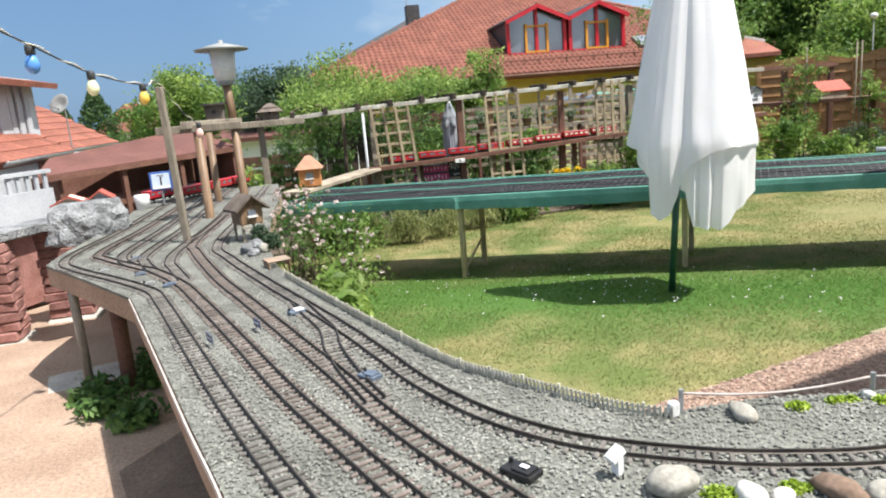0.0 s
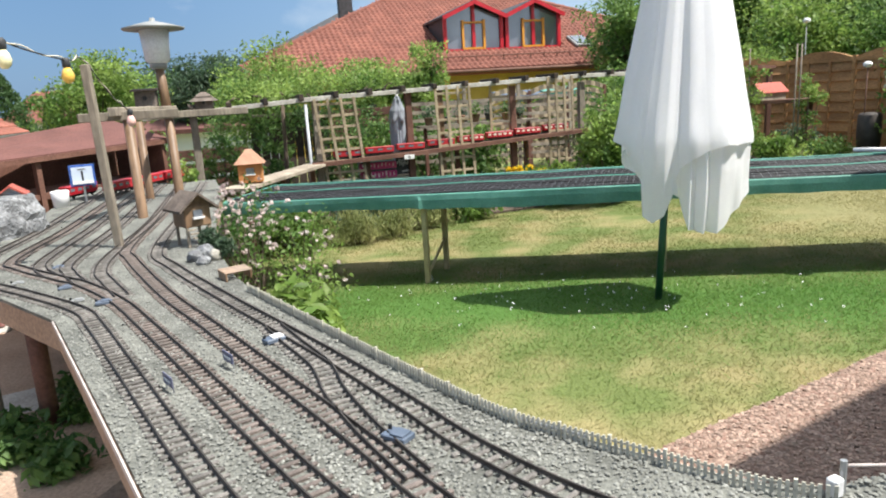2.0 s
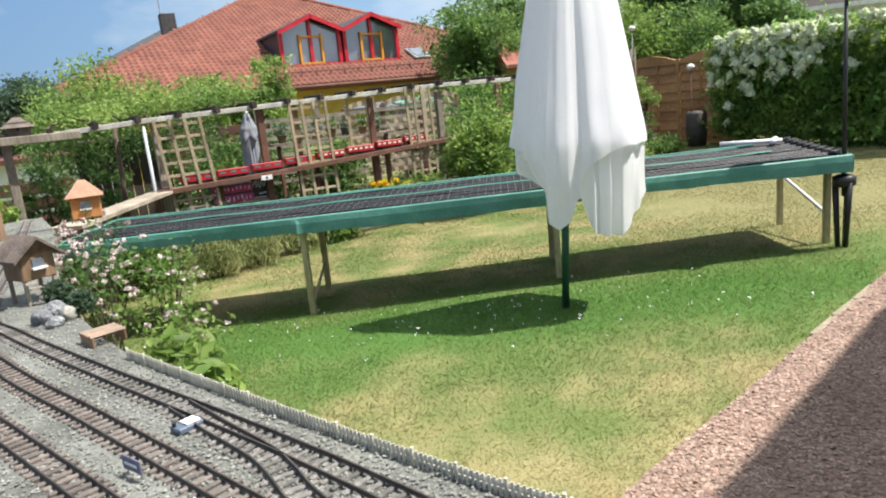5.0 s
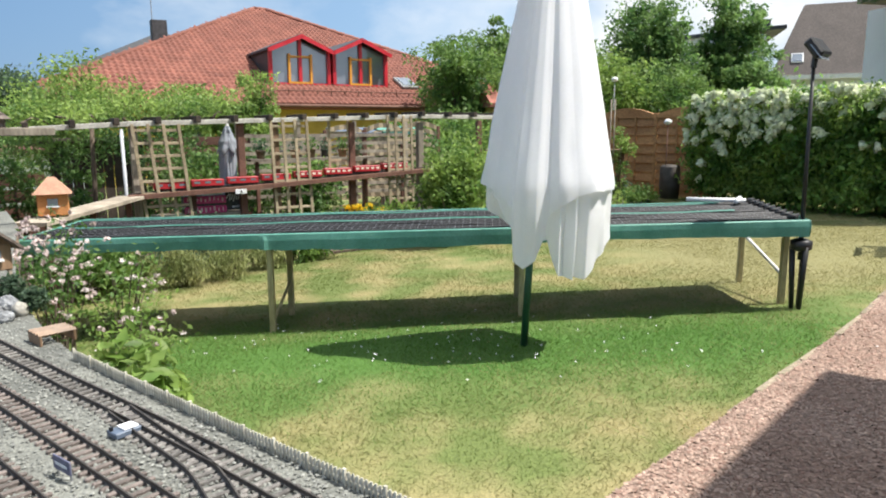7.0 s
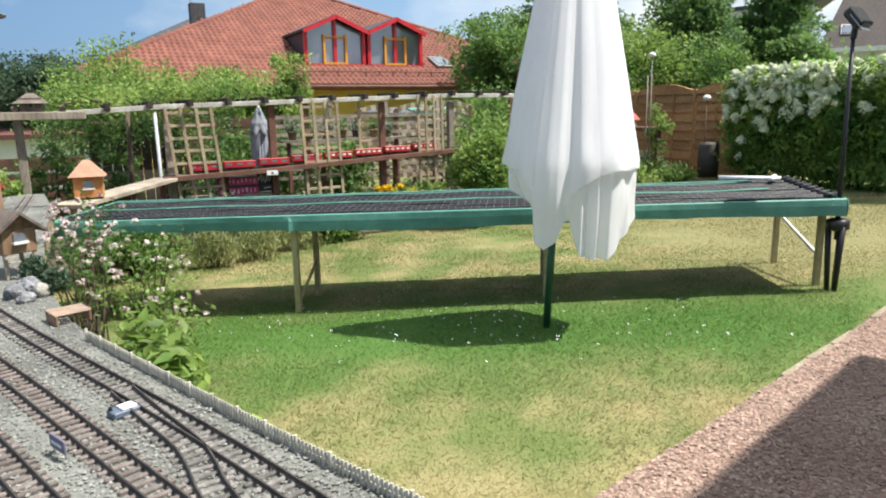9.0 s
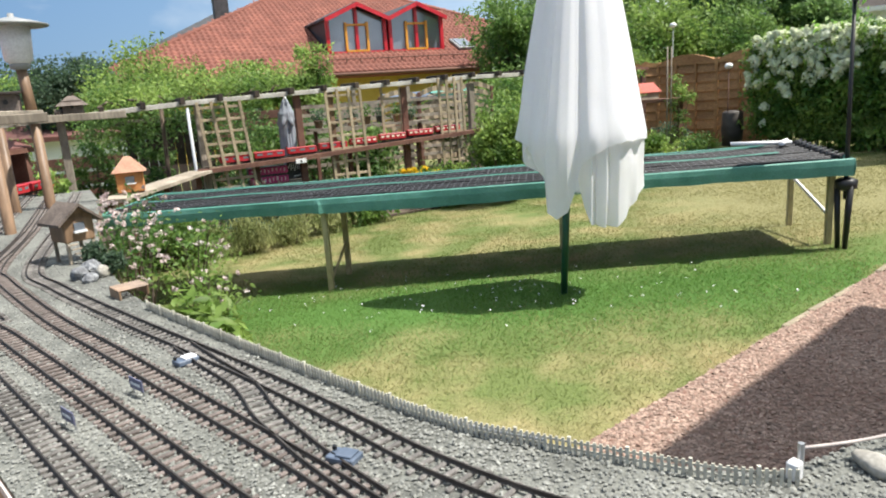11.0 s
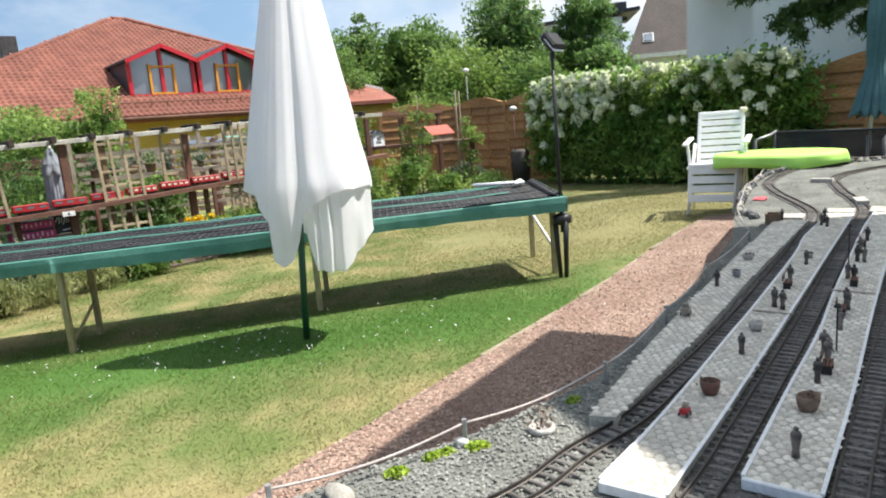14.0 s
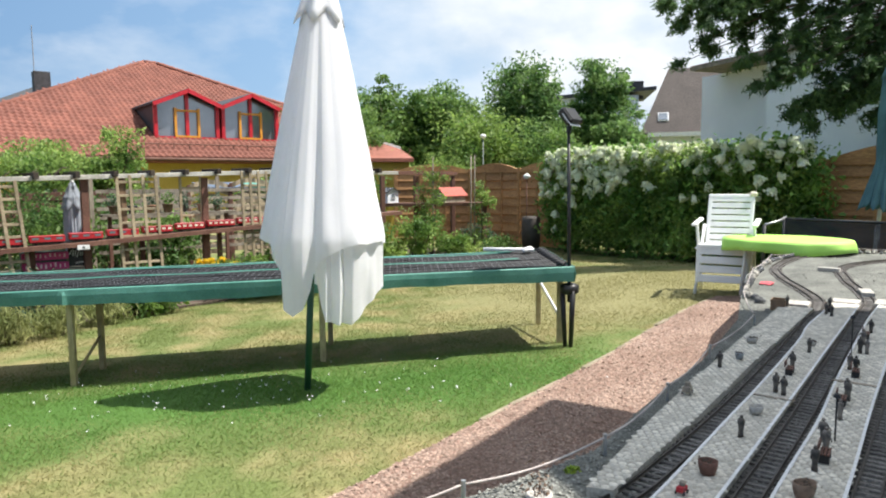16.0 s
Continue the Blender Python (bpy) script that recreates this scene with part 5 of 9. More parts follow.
build_fence_panel((6.85, 12.3), (7.22, 11.05), -0.12, 1.33, 0.13)
build_fence_panel((7.22, 11.05), (7.60, 9.75), -0.06, 1.33, 0.13)
build_fence_panel((5.4, 12.7), (6.85, 12.3), -0.15, 1.33, 0.13)
build_fence_panel((8.15, 5.65), (8.75, 3.95), 0.1, 1.34, 0.2)
build_fence_panel((8.75, 3.95), (9.35, 2.3), 0.1, 1.36, 0.2)


def build_white_building():
    t = thing("white_building", (10.38, 9.70, 0.0), "large white rendered house with boarded eaves behind the hedge", "building", rz=-96)
    part("wall", box(bmesh.new(), (0.54, 3.5, 1.5), (2.26, 6.0, 3.3)), M_WHITE_WALL, t, "white rendered recessed wall")
    part("side_wall", box(bmesh.new(), (5.4, 2.9, 1.5), (7.5, 6.0, 3.3)), M_WHITE_WALL, t, "white rendered wall")
    part("eave", box(bmesh.new(), (4.55, 3.0, 3.19), (9.2, 6.5, 0.07)), M_WOOD_GREY, t, "boarded grey eave")
    b = bmesh.new()
    v = [b.verts.new(q) for q in ((-0.1, -0.25, 3.24), (9.0, -0.25, 3.24), (9.0, 3.0, 3.5), (-0.1, 3.0, 3.5), (9.0, 6.2, 3.24), (-0.1, 6.2, 3.24))]
    for f in ((0, 1, 2, 3), (3, 2, 4, 5), (0, 3, 5), (1, 4, 2)):
        b.faces.new([v[i] for i in f])
    part("roof", b, M_ROOF_TILE, t, "red tiled roof")


build_white_building()


def build_brown_house():
    t = thing("house", (18.35, 17.9, 0), "neighbouring house with a steep brown tiled roof and skylight", "house", rz=-42)
    part("wall", box(bmesh.new(), (0.6, 3.0, 1.2), (5.5, 5.6, 3.0)), M_WHITE_WALL, t)
    b = bmesh.new()
    pr = [(-1.55, 0, 2.75), (4.4, 0, 2.75), (4.4, 1.8, 5.2), (-0.6, 1.8, 5.2), (4.4, 4.5, 5.2), (-0.6, 4.5, 5.2), (4.4, 6.0, 2.75), (-1.2, 6.0, 2.75)]
    v = [b.verts.new(q) for q in pr]
    for f in ((0, 1, 2, 3), (3, 2, 4, 5), (5, 4, 6, 7), (0, 3, 5, 7), (1, 6, 4, 2)):
        b.faces.new([v[i] for i in f])
    part("roof", b, M_BROWN_ROOF, t, "brown concrete tiles")
    part("eave", box(bmesh.new(), (1.6, -0.08, 2.70), (5.8, 0.16, 0.14)), M_WHITE_PAINT, t, "white eave board")
    w = part("skylight", box(bmesh.new(), (-0.78, 0.42, 3.34), (0.36, 0.06, 0.36), rx=-36), M_WHITE_PAINT, t, "roof window")
    part("pane", box(bmesh.new(), (-0.78, 0.385, 3.36), (0.28, 0.03, 0.28), rx=-36), M_PANE, w)
    t2 = thing("house", (19.3, 23.8, 0), "distant white house with a dark flat roof edge", "house", rz=-35)
    part("wall", box(bmesh.new(), (0, 2, 2.2), (3.2, 4, 5.0)), M_WHITE_WALL, t2)
    part("roof", box(bmesh.new(), (0.2, 2, 4.8), (4.2, 4.4, 0.14), ry=-4), M_DARK, t2, "dark roof edge")
    part("chimney", box(bmesh.new(), (1.7, 2, 5.1), (0.6, 0.6, 0.8)), M_DARK, t2)


build_brown_house()


# ---- trees, hedges and beds ----
def hedge(name, line, width, z1, seed, material, leaf, n, label, cat="hedge", flowers=None, fsize=0.1):
    """A clumpy hedge along a line of (x, y)."""
    rng = np.random.default_rng(seed)
    pts, tan = spline([(x, y, 0) for x, y in line], 0.05)
    t = thing(name, (0, 0, 0), label, cat)
    k = rng.integers(0, len(pts), n // 60)
    c = pts[k].copy()
    c[:, 0] += -tan[k, 1] * rng.uniform(-width / 2, width / 2, len(k))
    c[:, 1] += tan[k, 0] * rng.uniform(-width / 2, width / 2, len(k))
    g = np.array([gz(a, b) for a, b in c[:, :2]])
    c[:, 2] = g + (z1 - g) * rng.uniform(0.05, 1.0, len(k)) ** 0.75 * (0.9 + 0.18 * np.sin(c[:, 0] * 5 + c[:, 1] * 3.3))
    p = (c[:, None] + rng.normal(size=(len(k), 60, 3)) * 0.11).reshape(-1, 3)
    leaves("foliage", p, leaf, material, t, rng)
    bm = bmesh.new()
    for i in range(0, len(pts), 9):
        q = pts[i]
        for _ in range(2):
            a, r = rng.uniform(0, 6.28), rng.uniform(0.1, 0.4)
            rod(bm, (q[0], q[1], gz(q[0], q[1]) - 0.03), (q[0] + r * math.cos(a), q[1] + r * math.sin(a), z1 * rng.uniform(0.5, 0.85)), 0.014, 0.006, 6)
    part("stem_tuft", bm, M_BARK, t)
    return t, pts, tan


def flower_heads(t, centres, r, material, rng, per=34, petal=0.035, name="flower_head"):
    """Round flower heads, each of many small petals."""
    for c in centres:
        d = rng.normal(size=(per, 3))
        d /= np.linalg.norm(d, axis=1)[:, None]
        rr = r * rng.uniform(0.7, 1.25)
        leaves(name, np.array(c) + d * rr * np.array([1, 1, 0.8]), petal, material, t, rng, aspect=0.9, out=d * 0.2)


def build_hydrangea():
    line = [(7.50, 9.75), (7.52, 9.0), (7.6, 7.8), (7.75, 6.6), (8.05, 5.6)]
    t, pts, tan = hedge("hydrangea_hedge", line, 0.9, 1.44, 21, M_LEAF_HYDRANGEA, 0.085, 60000, "dense dark green hydrangea hedge full of white flower heads", "hedge")
    rng = np.random.default_rng(22)
    cs = []
    for _ in range(560):
        i = int(len(pts) * (0.42 * rng.uniform() if rng.uniform() < 0.62 else rng.uniform())) % len(pts)
        p = pts[i]
        z = 1.62 - abs(rng.normal(0, 0.22)) * (1 if rng.uniform() < 0.93 else 2.2)
        off = -0.55 - 0.12 * rng.uniform() + max(0, (z - 1.22)) * rng.uniform(0, 1.9)
        cs.append((p[0] - tan[i, 1] * off, p[1] + tan[i, 0] * off, max(z, 0.35)))
    # paler outer leaves, crowded to one end, put sunlight into the hedge's colour
    k = (len(pts) * rng.uniform(0, 1, 900) ** 1.5).astype(int) % len(pts)
    lit_side = np.array([(pts[i][0] - 0.54 + abs(rng.normal(0, 0.14)), pts[i][1] + rng.normal(0, 0.1), 1.50 - 1.3 * rng.uniform() ** 1.4) for i in k])
    leaves("young_foliage", (lit_side[:, None] + rng.normal(size=(900, 26, 3)) * 0.075).reshape(-1, 3), 0.075, M_LEAF_LIGHT, t, rng, label="yellow-green outer leaves, paler to look sunlit")
    heads = []
    for k in range(14):  # blunt cones of small petals
        n = 70
        h = rng.uniform(0, 1, n)
        a = rng.uniform(0, 2 * math.pi, n)
        r = 0.070 * (1 - h) ** 0.6 * np.sqrt(rng.uniform(0.55, 1.0, n)) * (1 + 0.25 * np.sin(3 * a + k))
        c = np.c_[r * np.cos(a), r * np.sin(a), 0.125 * h - 0.04]
        d = np.c_[np.cos(a), np.sin(a), 0.3 + h] + rng.normal(0, 0.35, (n, 3))
        d /= np.linalg.norm(d, axis=1)[:, None]
        u = np.cross(d, rng.normal(size=(n, 3)))
        u /= np.linalg.norm(u, axis=1)[:, None]
        w = np.cross(d, u)
        sz = rng.uniform(0.016, 0.027, (n, 1))
        b = bmesh.new()
        ball(b, (0, 0, 0.01), 0.050, 2, (1, 1, 1.0))
        for q in b.verts:
            q.co.x *= 1 - 2.2 * (q.co.z - 0.01)
            q.co.y *= 1 - 2.2 * (q.co.z - 0.01)
            q.co *= 1 + 0.55 * noise.noise(q.co * 20 + Vector((k * 3.1, 0, 0)))
        for q in range(n):
            b.faces.new([b.verts.new(p) for p in (c[q] - u[q] * sz[q], c[q] - w[q] * sz[q] + d[q] * 0.004, c[q] + u[q] * sz[q], c[q] + w[q] * sz[q] + d[q] * 0.004)])
        me = finish(b, "flower_head", M_FLOWER_WHITE)
        heads.append(me)
    for c in cs:
        o = new("flower_head", heads[rng.integers(0, 14)])
        o.parent = t
        o.matrix_basis = pose(*c, rng.uniform(-50, 50), rng.uniform(-50, 50), rng.uniform(0, 360)) @ Matrix.Diagonal((rng.uniform(0.72, 1.2), rng.uniform(0.72, 1.2), rng.uniform(0.7, 1.1), 1))


build_hydrangea()

# woods and garden trees
TREES = [
    # base x, y, top, radius, leaf material, leaf size, clumps
    (4.72, 14.3, 3.1, 0.95, M_LEAF_MID, 0.10, 100, "leafy mid-green garden tree beside the red-roofed house"),
    (5.6, 15.2, 2.7, 0.95, M_LEAF_MID, 0.10, 90, "leafy mid-green garden tree behind the fence"),
    (7.7, 21.5, 4.1, 1.4, M_LEAF_DARK, 0.14, 90, "broad dark green tree behind the gardens"),
    (8.2, 20.0, 4.3, 1.1, M_LEAF_MID, 0.15, 110, "tall feathery ash tree in the distance"),
    (10.0, 20.2, 4.5, 1.6, M_LEAF_MID, 0.15, 150, "tall feathery green tree in the distance"),
    (8.9, 15.3, 2.9, 1.4, M_LEAF_LIGHT, 0.12, 90, "round green tree behind the board fence"),
    (11.25, 17.0, 4.60, 1.25, M_LEAF_DARK, 0.14, 190, "upright green tree behind the hedge"),
    (13.5, 16.6, 5.05, 1.0, M_LEAF_DARK, 0.14, 150, "upright green tree behind the hedge"),
    (13.1, 15.2, 3.1, 0.9, M_LEAF_DARK, 0.12, 120, "low dark tree beside the brown-roofed house"),
    (10.6, 14.8, 2.6, 1.1, M_LEAF_MID, 0.11, 80, "mid-green shrubby tree behind the hydrangeas"),
    (-2.1, 12.0, 2.32, 1.0, M_LEAF_LIGHT, 0.075, 80, "light green fruit tree over the pergola"),
    (-4.6, 18.0, 2.75, 1.15, M_LEAF_BLUE, 0.12, 80, "mid-green fruit tree over the pergola"),
    (-0.5, 12.6, 1.80, 0.75, M_LEAF_LIGHT, 0.08, 80, "slender light green fruit tree over the pergola"),
    (0.35, 12.6, 2.08, 0.65, M_LEAF_LIGHT, 0.08, 80, "slender light green fruit tree over the pergola"),
    (-5.0, 12.3, 2.25, 0.95, M_LEAF_LIGHT, 0.09, 110, "bright green maple behind the shed"),
    (-5.6, 19.6, 2.5, 1.5, M_LEAF_DARK, 0.13, 80, "dark green tree in the distance"),
    (-7.6, 21.0, 2.7, 1.7, M_LEAF_BLUE, 0.14, 80, "blue-green tree in the distance"),
    (-2.6, 24.0, 3.0, 1.7, M_LEAF_BLUE, 0.15, 80, "blue-green tree in the distance"),
    (-5.0, 26.0, 3.0, 1.9, M_LEAF_BLUE, 0.15, 80, "blue-green tree in the distance"),
]
for i, (x, y, h, r, m, lf, nc, label) in enumerate(TREES):
    tree("tree", (x, y, gz(x, y)), h - gz(x, y), r, 100 + i, m, lf * 0.85, label, nc, 125, 0.22)


def build_shrubs():
    rng = np.random.default_rng(31)
    spec = [
        ((2.28, 7.85), 0.40, 1.12, M_LEAF_LIGHT, 0.06, 5600, "bright green upright shrub beside the lawn"),
        ((2.75, 8.35), 0.42, 1.05, M_LEAF_LIGHT, 0.06, 4500, "bright green upright shrub beside the lawn"),
        ((1.7, 8.35), 0.40, 0.28, M_LEAF_LIGHT, 0.06, 2600, "leafy bed plant below the trellis"),
        ((0.6, 7.95), 0.40, 0.22, M_LEAF_MID, 0.07, 2600, "leafy bed plant below the trellis"),
        ((-0.5, 8.0), 0.50, 0.25, M_LEAF_BLUE, 0.05, 3200, "grey-green lavender clump below the trellis"),
        ((-1.3, 7.0), 0.45, 0.30, M_LEAF_MID, 0.06, 3200, "green bed plant at the edge of the lawn"),
        ((3.9, 9.7), 0.40, 0.55, M_LEAF_LIGHT, 0.06, 2600, "green shrub against the rear shelf"),
        ((4.93, 10.06), 0.27, 1.75, M_LEAF_LIGHT, 0.05, 2300, "climbing green shrub against the fence"),
        ((5.86, 10.05), 0.22, 1.40, M_LEAF_LIGHT, 0.045, 1500, "climbing rose with green leaves on the fence"),
        ((5.35, 9.95), 0.42, 0.32, M_LEAF_LIGHT, 0.06, 2000, "leafy low bed plants below the climbers"),
        ((4.55, 9.75), 0.36, 0.75, M_LEAF_LIGHT, 0.06, 2400, "green leafy shrub at the rear bed"),
        ((6.1, 9.95), 0.36, 0.22, M_LEAF_MID, 0.05, 1800, "leafy low bed plants at the fence"),
        ((6.3, 11.0), 0.30, 0.35, M_LEAF_BLUE, 0.05, 1800, "grey-green low clump at the fence"),
        ((-0.25, 9.9), 0.55, 1.0, M_LEAF_MID, 0.075, 3000, "dense green shrubbery behind the trellis"),
        # dark leaf colour here stands in for the vine's shade
        ((-1.75, 9.5), 0.32, 0.95, M_LEAF_DARK, 0.075, 1100, "dense green shrubbery behind the trellis"),
        ((0.95, 9.6), 0.40, 0.85, M_LEAF_MID, 0.075, 2200, "dense green shrubbery behind the trellis"),
        ((4.2, 12.8), 0.9, 1.5, M_LEAF_MID, 0.09, 8000, "tall green shrub behind the fence"),
        ((2.9, 12.2), 0.8, 1.3, M_LEAF_MID, 0.09, 7000, "tall green shrub behind the fence"),
        ((5.6, 13.8), 0.8, 1.75, M_LEAF_LIGHT, 0.08, 7000, "tall green shrub behind the fence"),
        ((7.0, 13.2), 0.8, 1.6, M_LEAF_LIGHT, 0.08, 7000, "tall green shrub behind the fence"),
    ]
    for (x, y), r, z1, m, lf, n, label in spec:
        g = gz(x, y)
        t = thing("shrub", (x, y, g), label, "shrub")
        pts, cc = clump_points(rng, (0, 0, (z1 - g) / 2), (r, r, (z1 - g) / 2), n // 50, 50, r * 0.2, 0.4)
        pts = pts[pts[:, 2] > 0.0]
        leaves("foliage", pts, lf, m, t, rng, up=0.5)
        bm = bmesh.new()
        for q in cc[::12]:
            rod(bm, (0, 0, -0.02), q, 0.012, 0.005, 5)
        part("stem_tuft", bm, M_BARK, t)


build_shrubs()


# ---- unseen house behind the camera: wall and eaves added to shade the station ----
def build_shade_house():
    w = part("unseen_wall_south", box(bmesh.new(), (4.3, 0.0, 3.4), (11.0, 0.24, 7.2), rz=29.4), M_WHITE_WALL)
    w.location = (4.1, -4.85, 0)
    tagged(w, "unseen white house wall added behind the station", "wall", kind="structure")
    # outlines laid out from the shadow that they have to cast
    e = part("eaves_south", slab(bmesh.new(), [(2.64, 0.75), (4.48, 1.73), (4.68, 1.57), (5.15, 1.3), (5.85, 0.88), (5.25, -0.07), (2.7, -1.07), (2.57, -0.28)], 3.5, 3.6), M_WOOD_GREY)
    tagged(e, "unseen grey eaves added to shade the station", "eaves", kind="structure")
    a = part("awning_south", slab(bmesh.new(), [(3.85, 2.07), (4.27, 1.12), (3.01, 0.47), (2.41, 1.29)], 3.4, 3.44), M_WOOD_GREY)
    tagged(a, "unseen flat canopy added to widen the shade of the eaves", "canopy", kind="structure")
    r = thing("unseen_rafter_frame", (0, 0, 0), "unseen timber rafters added between the shading eaves and the wall", "rafters", kind="structure")
    for k in range(3):
        p, q = Vector((2.55 + 0.85 * k, 0.47 + 0.42 * k, 3.44)), Vector((6.29 + 0.85 * k, -6.79 + 0.42 * k, 3.44))
        part("rafter", rod(bmesh.new(), p, q, 0.05, None, 6), M_WOOD_GREY, r)


build_shade_house()


# ---- model fence and rope rail along the table's edge ----
def build_model_fence():
    line = [(-0.654, 2.613), (-0.345, 2.113), (-0.123, 1.763), (0.039, 1.526), (0.17, 1.401), (0.283, 1.303), (0.383, 1.219), (0.475, 1.172)]
    t = thing("model_fence", (0, 0, 0), "miniature grey picket fence along the table edge", "fence")
    pts, tan = spline(line, 0.0105)
    b = bmesh.new()
    box(b, (0, 0, 0.014), (0.0050, 0.0025, 0.030))
    me = finish(b, "picket", M_FENCE_PALE)
    b = bmesh.new()
    box(b, (0, 0, 0.016), (0.0055, 0.0055, 0.033))
    me_post = finish(b, "fence_post", M_FENCE_PALE)
    for i, (p, h) in enumerate(zip(pts, tan)):
        o = new("fence_post" if i % 9 == 0 else "picket", me_post if i % 9 == 0 else me)
        o.parent = t
        o.matrix_basis = pose(p[0], p[1], TOP, 0, 0, math.degrees(math.atan2(h[1], h[0])))
    for z in (0.008, 0.020):
        q, qt = spline([(x, y, TOP + z) for x, y in line], 0.03)
        part("fence_rail", sweep(bmesh.new(), q, qt, [(0.001, 0), (0.003, 0), (0.003, 0.004), (0.001, 0.004)]), M_FENCE_PALE, t)
    q, qt = spline([(x, y, TOP - 0.02) for x, y in line[:5]], 0.03)
    part("edge_board", sweep(bmesh.new(), q, qt, [(0.006, 0), (0.010, 0), (0.010, 0.036), (0.006, 0.036)]), M_WHITEWASH, t, "whitish edge board")


build_model_fence()


def build_rope():
    P = [(0.495, 1.20), (0.874, 1.223), (1.275, 1.293), (1.687, 1.524), (2.15, 1.80), (2.77, 2.13), (3.25, 2.60), (4.03, 3.19), (4.82, 3.68), (5.38, 3.80), (5.82, 3.70), (6.4, 3.35)]
    t = thing("rope_rail", (0, 0, 0), "thin pinkish white cord rail on small posts round the table", "rope")
    Z = 0.585
    for i, ((x0, y0), (x1, y1)) in enumerate(zip(P, P[1:])):
        n = 14
        pts = np.array([(x0 + (x1 - x0) * k / n, y0 + (y1 - y0) * k / n, Z - 0.016 * math.sin(math.pi * k / n)) for k in range(n + 1)])
        tan = np.tile(np.array([x1 - x0, y1 - y0, 0]) / math.hypot(x1 - x0, y1 - y0), (n + 1, 1))
        r = 0.0025
        part("rope", sweep(bmesh.new(), pts, tan, [(r * math.cos(a), r * math.sin(a)) for a in np.arange(6) * -math.pi / 3]), M_CORD, t, smooth=True)
    for i, (x, y) in enumerate(P):
        part("rope_post", rod(bmesh.new(), (x, y, TOP - 0.02), (x, y, Z + 0.008), 0.005, None, 8), M_GREY_METAL, t)
    # white end block
    part("end_post", box(bmesh.new(), (0.478, 1.192, TOP + 0.017), (0.020, 0.018, 0.030), rz=20, bevel=0.003), M_WHITE_PAINT, t, "white end block")


build_rope()


# ---- small fittings on the ballast ----
def small_box(name, x, y, s, material, label, rz, lid=None, zoff=0.0):
    t = thing(name, (x, y, TOP + 0.003 + zoff), label, "box", rz=rz)
    part("body", box(bmesh.new(), (0, 0, s[2] / 2), s, bevel=min(s) * 0.15), material, t)
    part("lid", box(bmesh.new(), (s[0] * 0.12, 0, s[2] + 0.002), (s[0] * 0.55, s[1] * 0.8, 0.004), bevel=0.001), lid or material, t)
    part("terminal", rod(bmesh.new(), (-s[0] * 0.42, s[1] * 0.2, s[2]), (-s[0] * 0.42, s[1] * 0.2, s[2] + 0.008), 0.004, None, 8), M_BLACK, t)
    return t


small_box("point_motor", -0.478, 2.075, (0.056, 0.036, 0.012), M_BLUE_PLASTIC, "blue point motor with a pale lid beside the track", 35, M_WHITE_PLASTIC)
small_box("point_motor", -0.158, 1.482, (0.054, 0.036, 0.012), M_BLUE_PLASTIC, "dusty blue-grey point motor beside the track", -38)
small_box("point_motor", 0.166, 1.010, (0.066, 0.040, 0.012), M_BLACK, "black point motor with a white mark beside the track", -42)
part("label_mark", box(bmesh.new(), (0.172, 1.004, TOP + 0.0212), (0.016, 0.010, 0.0012), rz=-42), M_WHITE_PAINT, bpy.data.objects["point_motor.002"], "small white label").matrix_basis = bpy.data.objects["point_motor.002"].matrix_world.inverted()
small_box("point_motor", -1.123, 2.591, (0.05, 0.032, 0.010), M_BLUE_PLASTIC, "blue-grey point motor beside the yard tracks", 20)
small_box("point_motor", -1.235, 2.650, (0.045, 0.025, 0.006), M_GREY_TIN, "pale point motor beside the yard tracks", 20)
small_box("point_motor", -1.364, 2.846, (0.045, 0.028, 0.008), M_BLUE_PLASTIC, "blue-grey point motor beside the yard tracks", 30)
small_box("point_motor", -1.60, 2.98, (0.045, 0.025, 0.006), M_GREY_TIN, "pale point motor beside the yard tracks", 30)
small_box("point_motor", -1.56, 3.22, (0.045, 0.028, 0.008), M_BLUE_PLASTIC, "blue-grey point motor beside the yard tracks", 30)


def station_sign(x, y, rz):
    t = thing("station_sign", (x, y, TOP), "small slate-blue station name board on two posts", "sign", "station name boards", rz=rz)
    b = part("board", box(bmesh.new(), (0, 0, 0.028), (0.058, 0.003, 0.026), bevel=0.0008), mat("violet_blue_enamel", (0.10, 0.105, 0.17), (0.15, 0.155, 0.22), 30, 0.5, 0.05), t)
    part("lettering", box(bmesh.new(), (0, -0.0022, 0.028), (0.040, 0.001, 0.005)), M_WHITE_PAINT, b, "illegible white lettering bar")
    for s in (-1, 1):
        part("post", box(bmesh.new(), (s * 0.022, 0.003, 0.015), (0.003, 0.003, 0.032)), M_GREY_METAL, t)


station_sign(-0.665, 1.800, -54)
station_sign(-0.560, 1.915, -54)


def white_lamp(x, y):
    t = thing("model_signal", (x, y, TOP), "white slanted miniature signal box on two legs", "signal", rz=25)
    part("head", box(bmesh.new(), (0, 0, 0.044), (0.030, 0.024, 0.012), rx=0, ry=-35, bevel=0.002), M_WHITE_PLASTIC, t)
    part("body", box(bmesh.new(), (0.004, 0.0, 0.026), (0.012, 0.02, 0.034), bevel=0.001), M_WHITE_PLASTIC, t)
    for s in (-1, 1):
        part("leg", rod(bmesh.new(), (0.008, s * 0.009, -0.002), (0.008, s * 0.009, 0.014), 0.0015, None, 6), M_BLACK, t)


white_lamp(0.321, 0.985)


M_STONE_WHITE = mat("white_quartz", (0.52, 0.50, 0.46), (0.66, 0.64, 0.60), 25, 0.7, 0.2, 150)


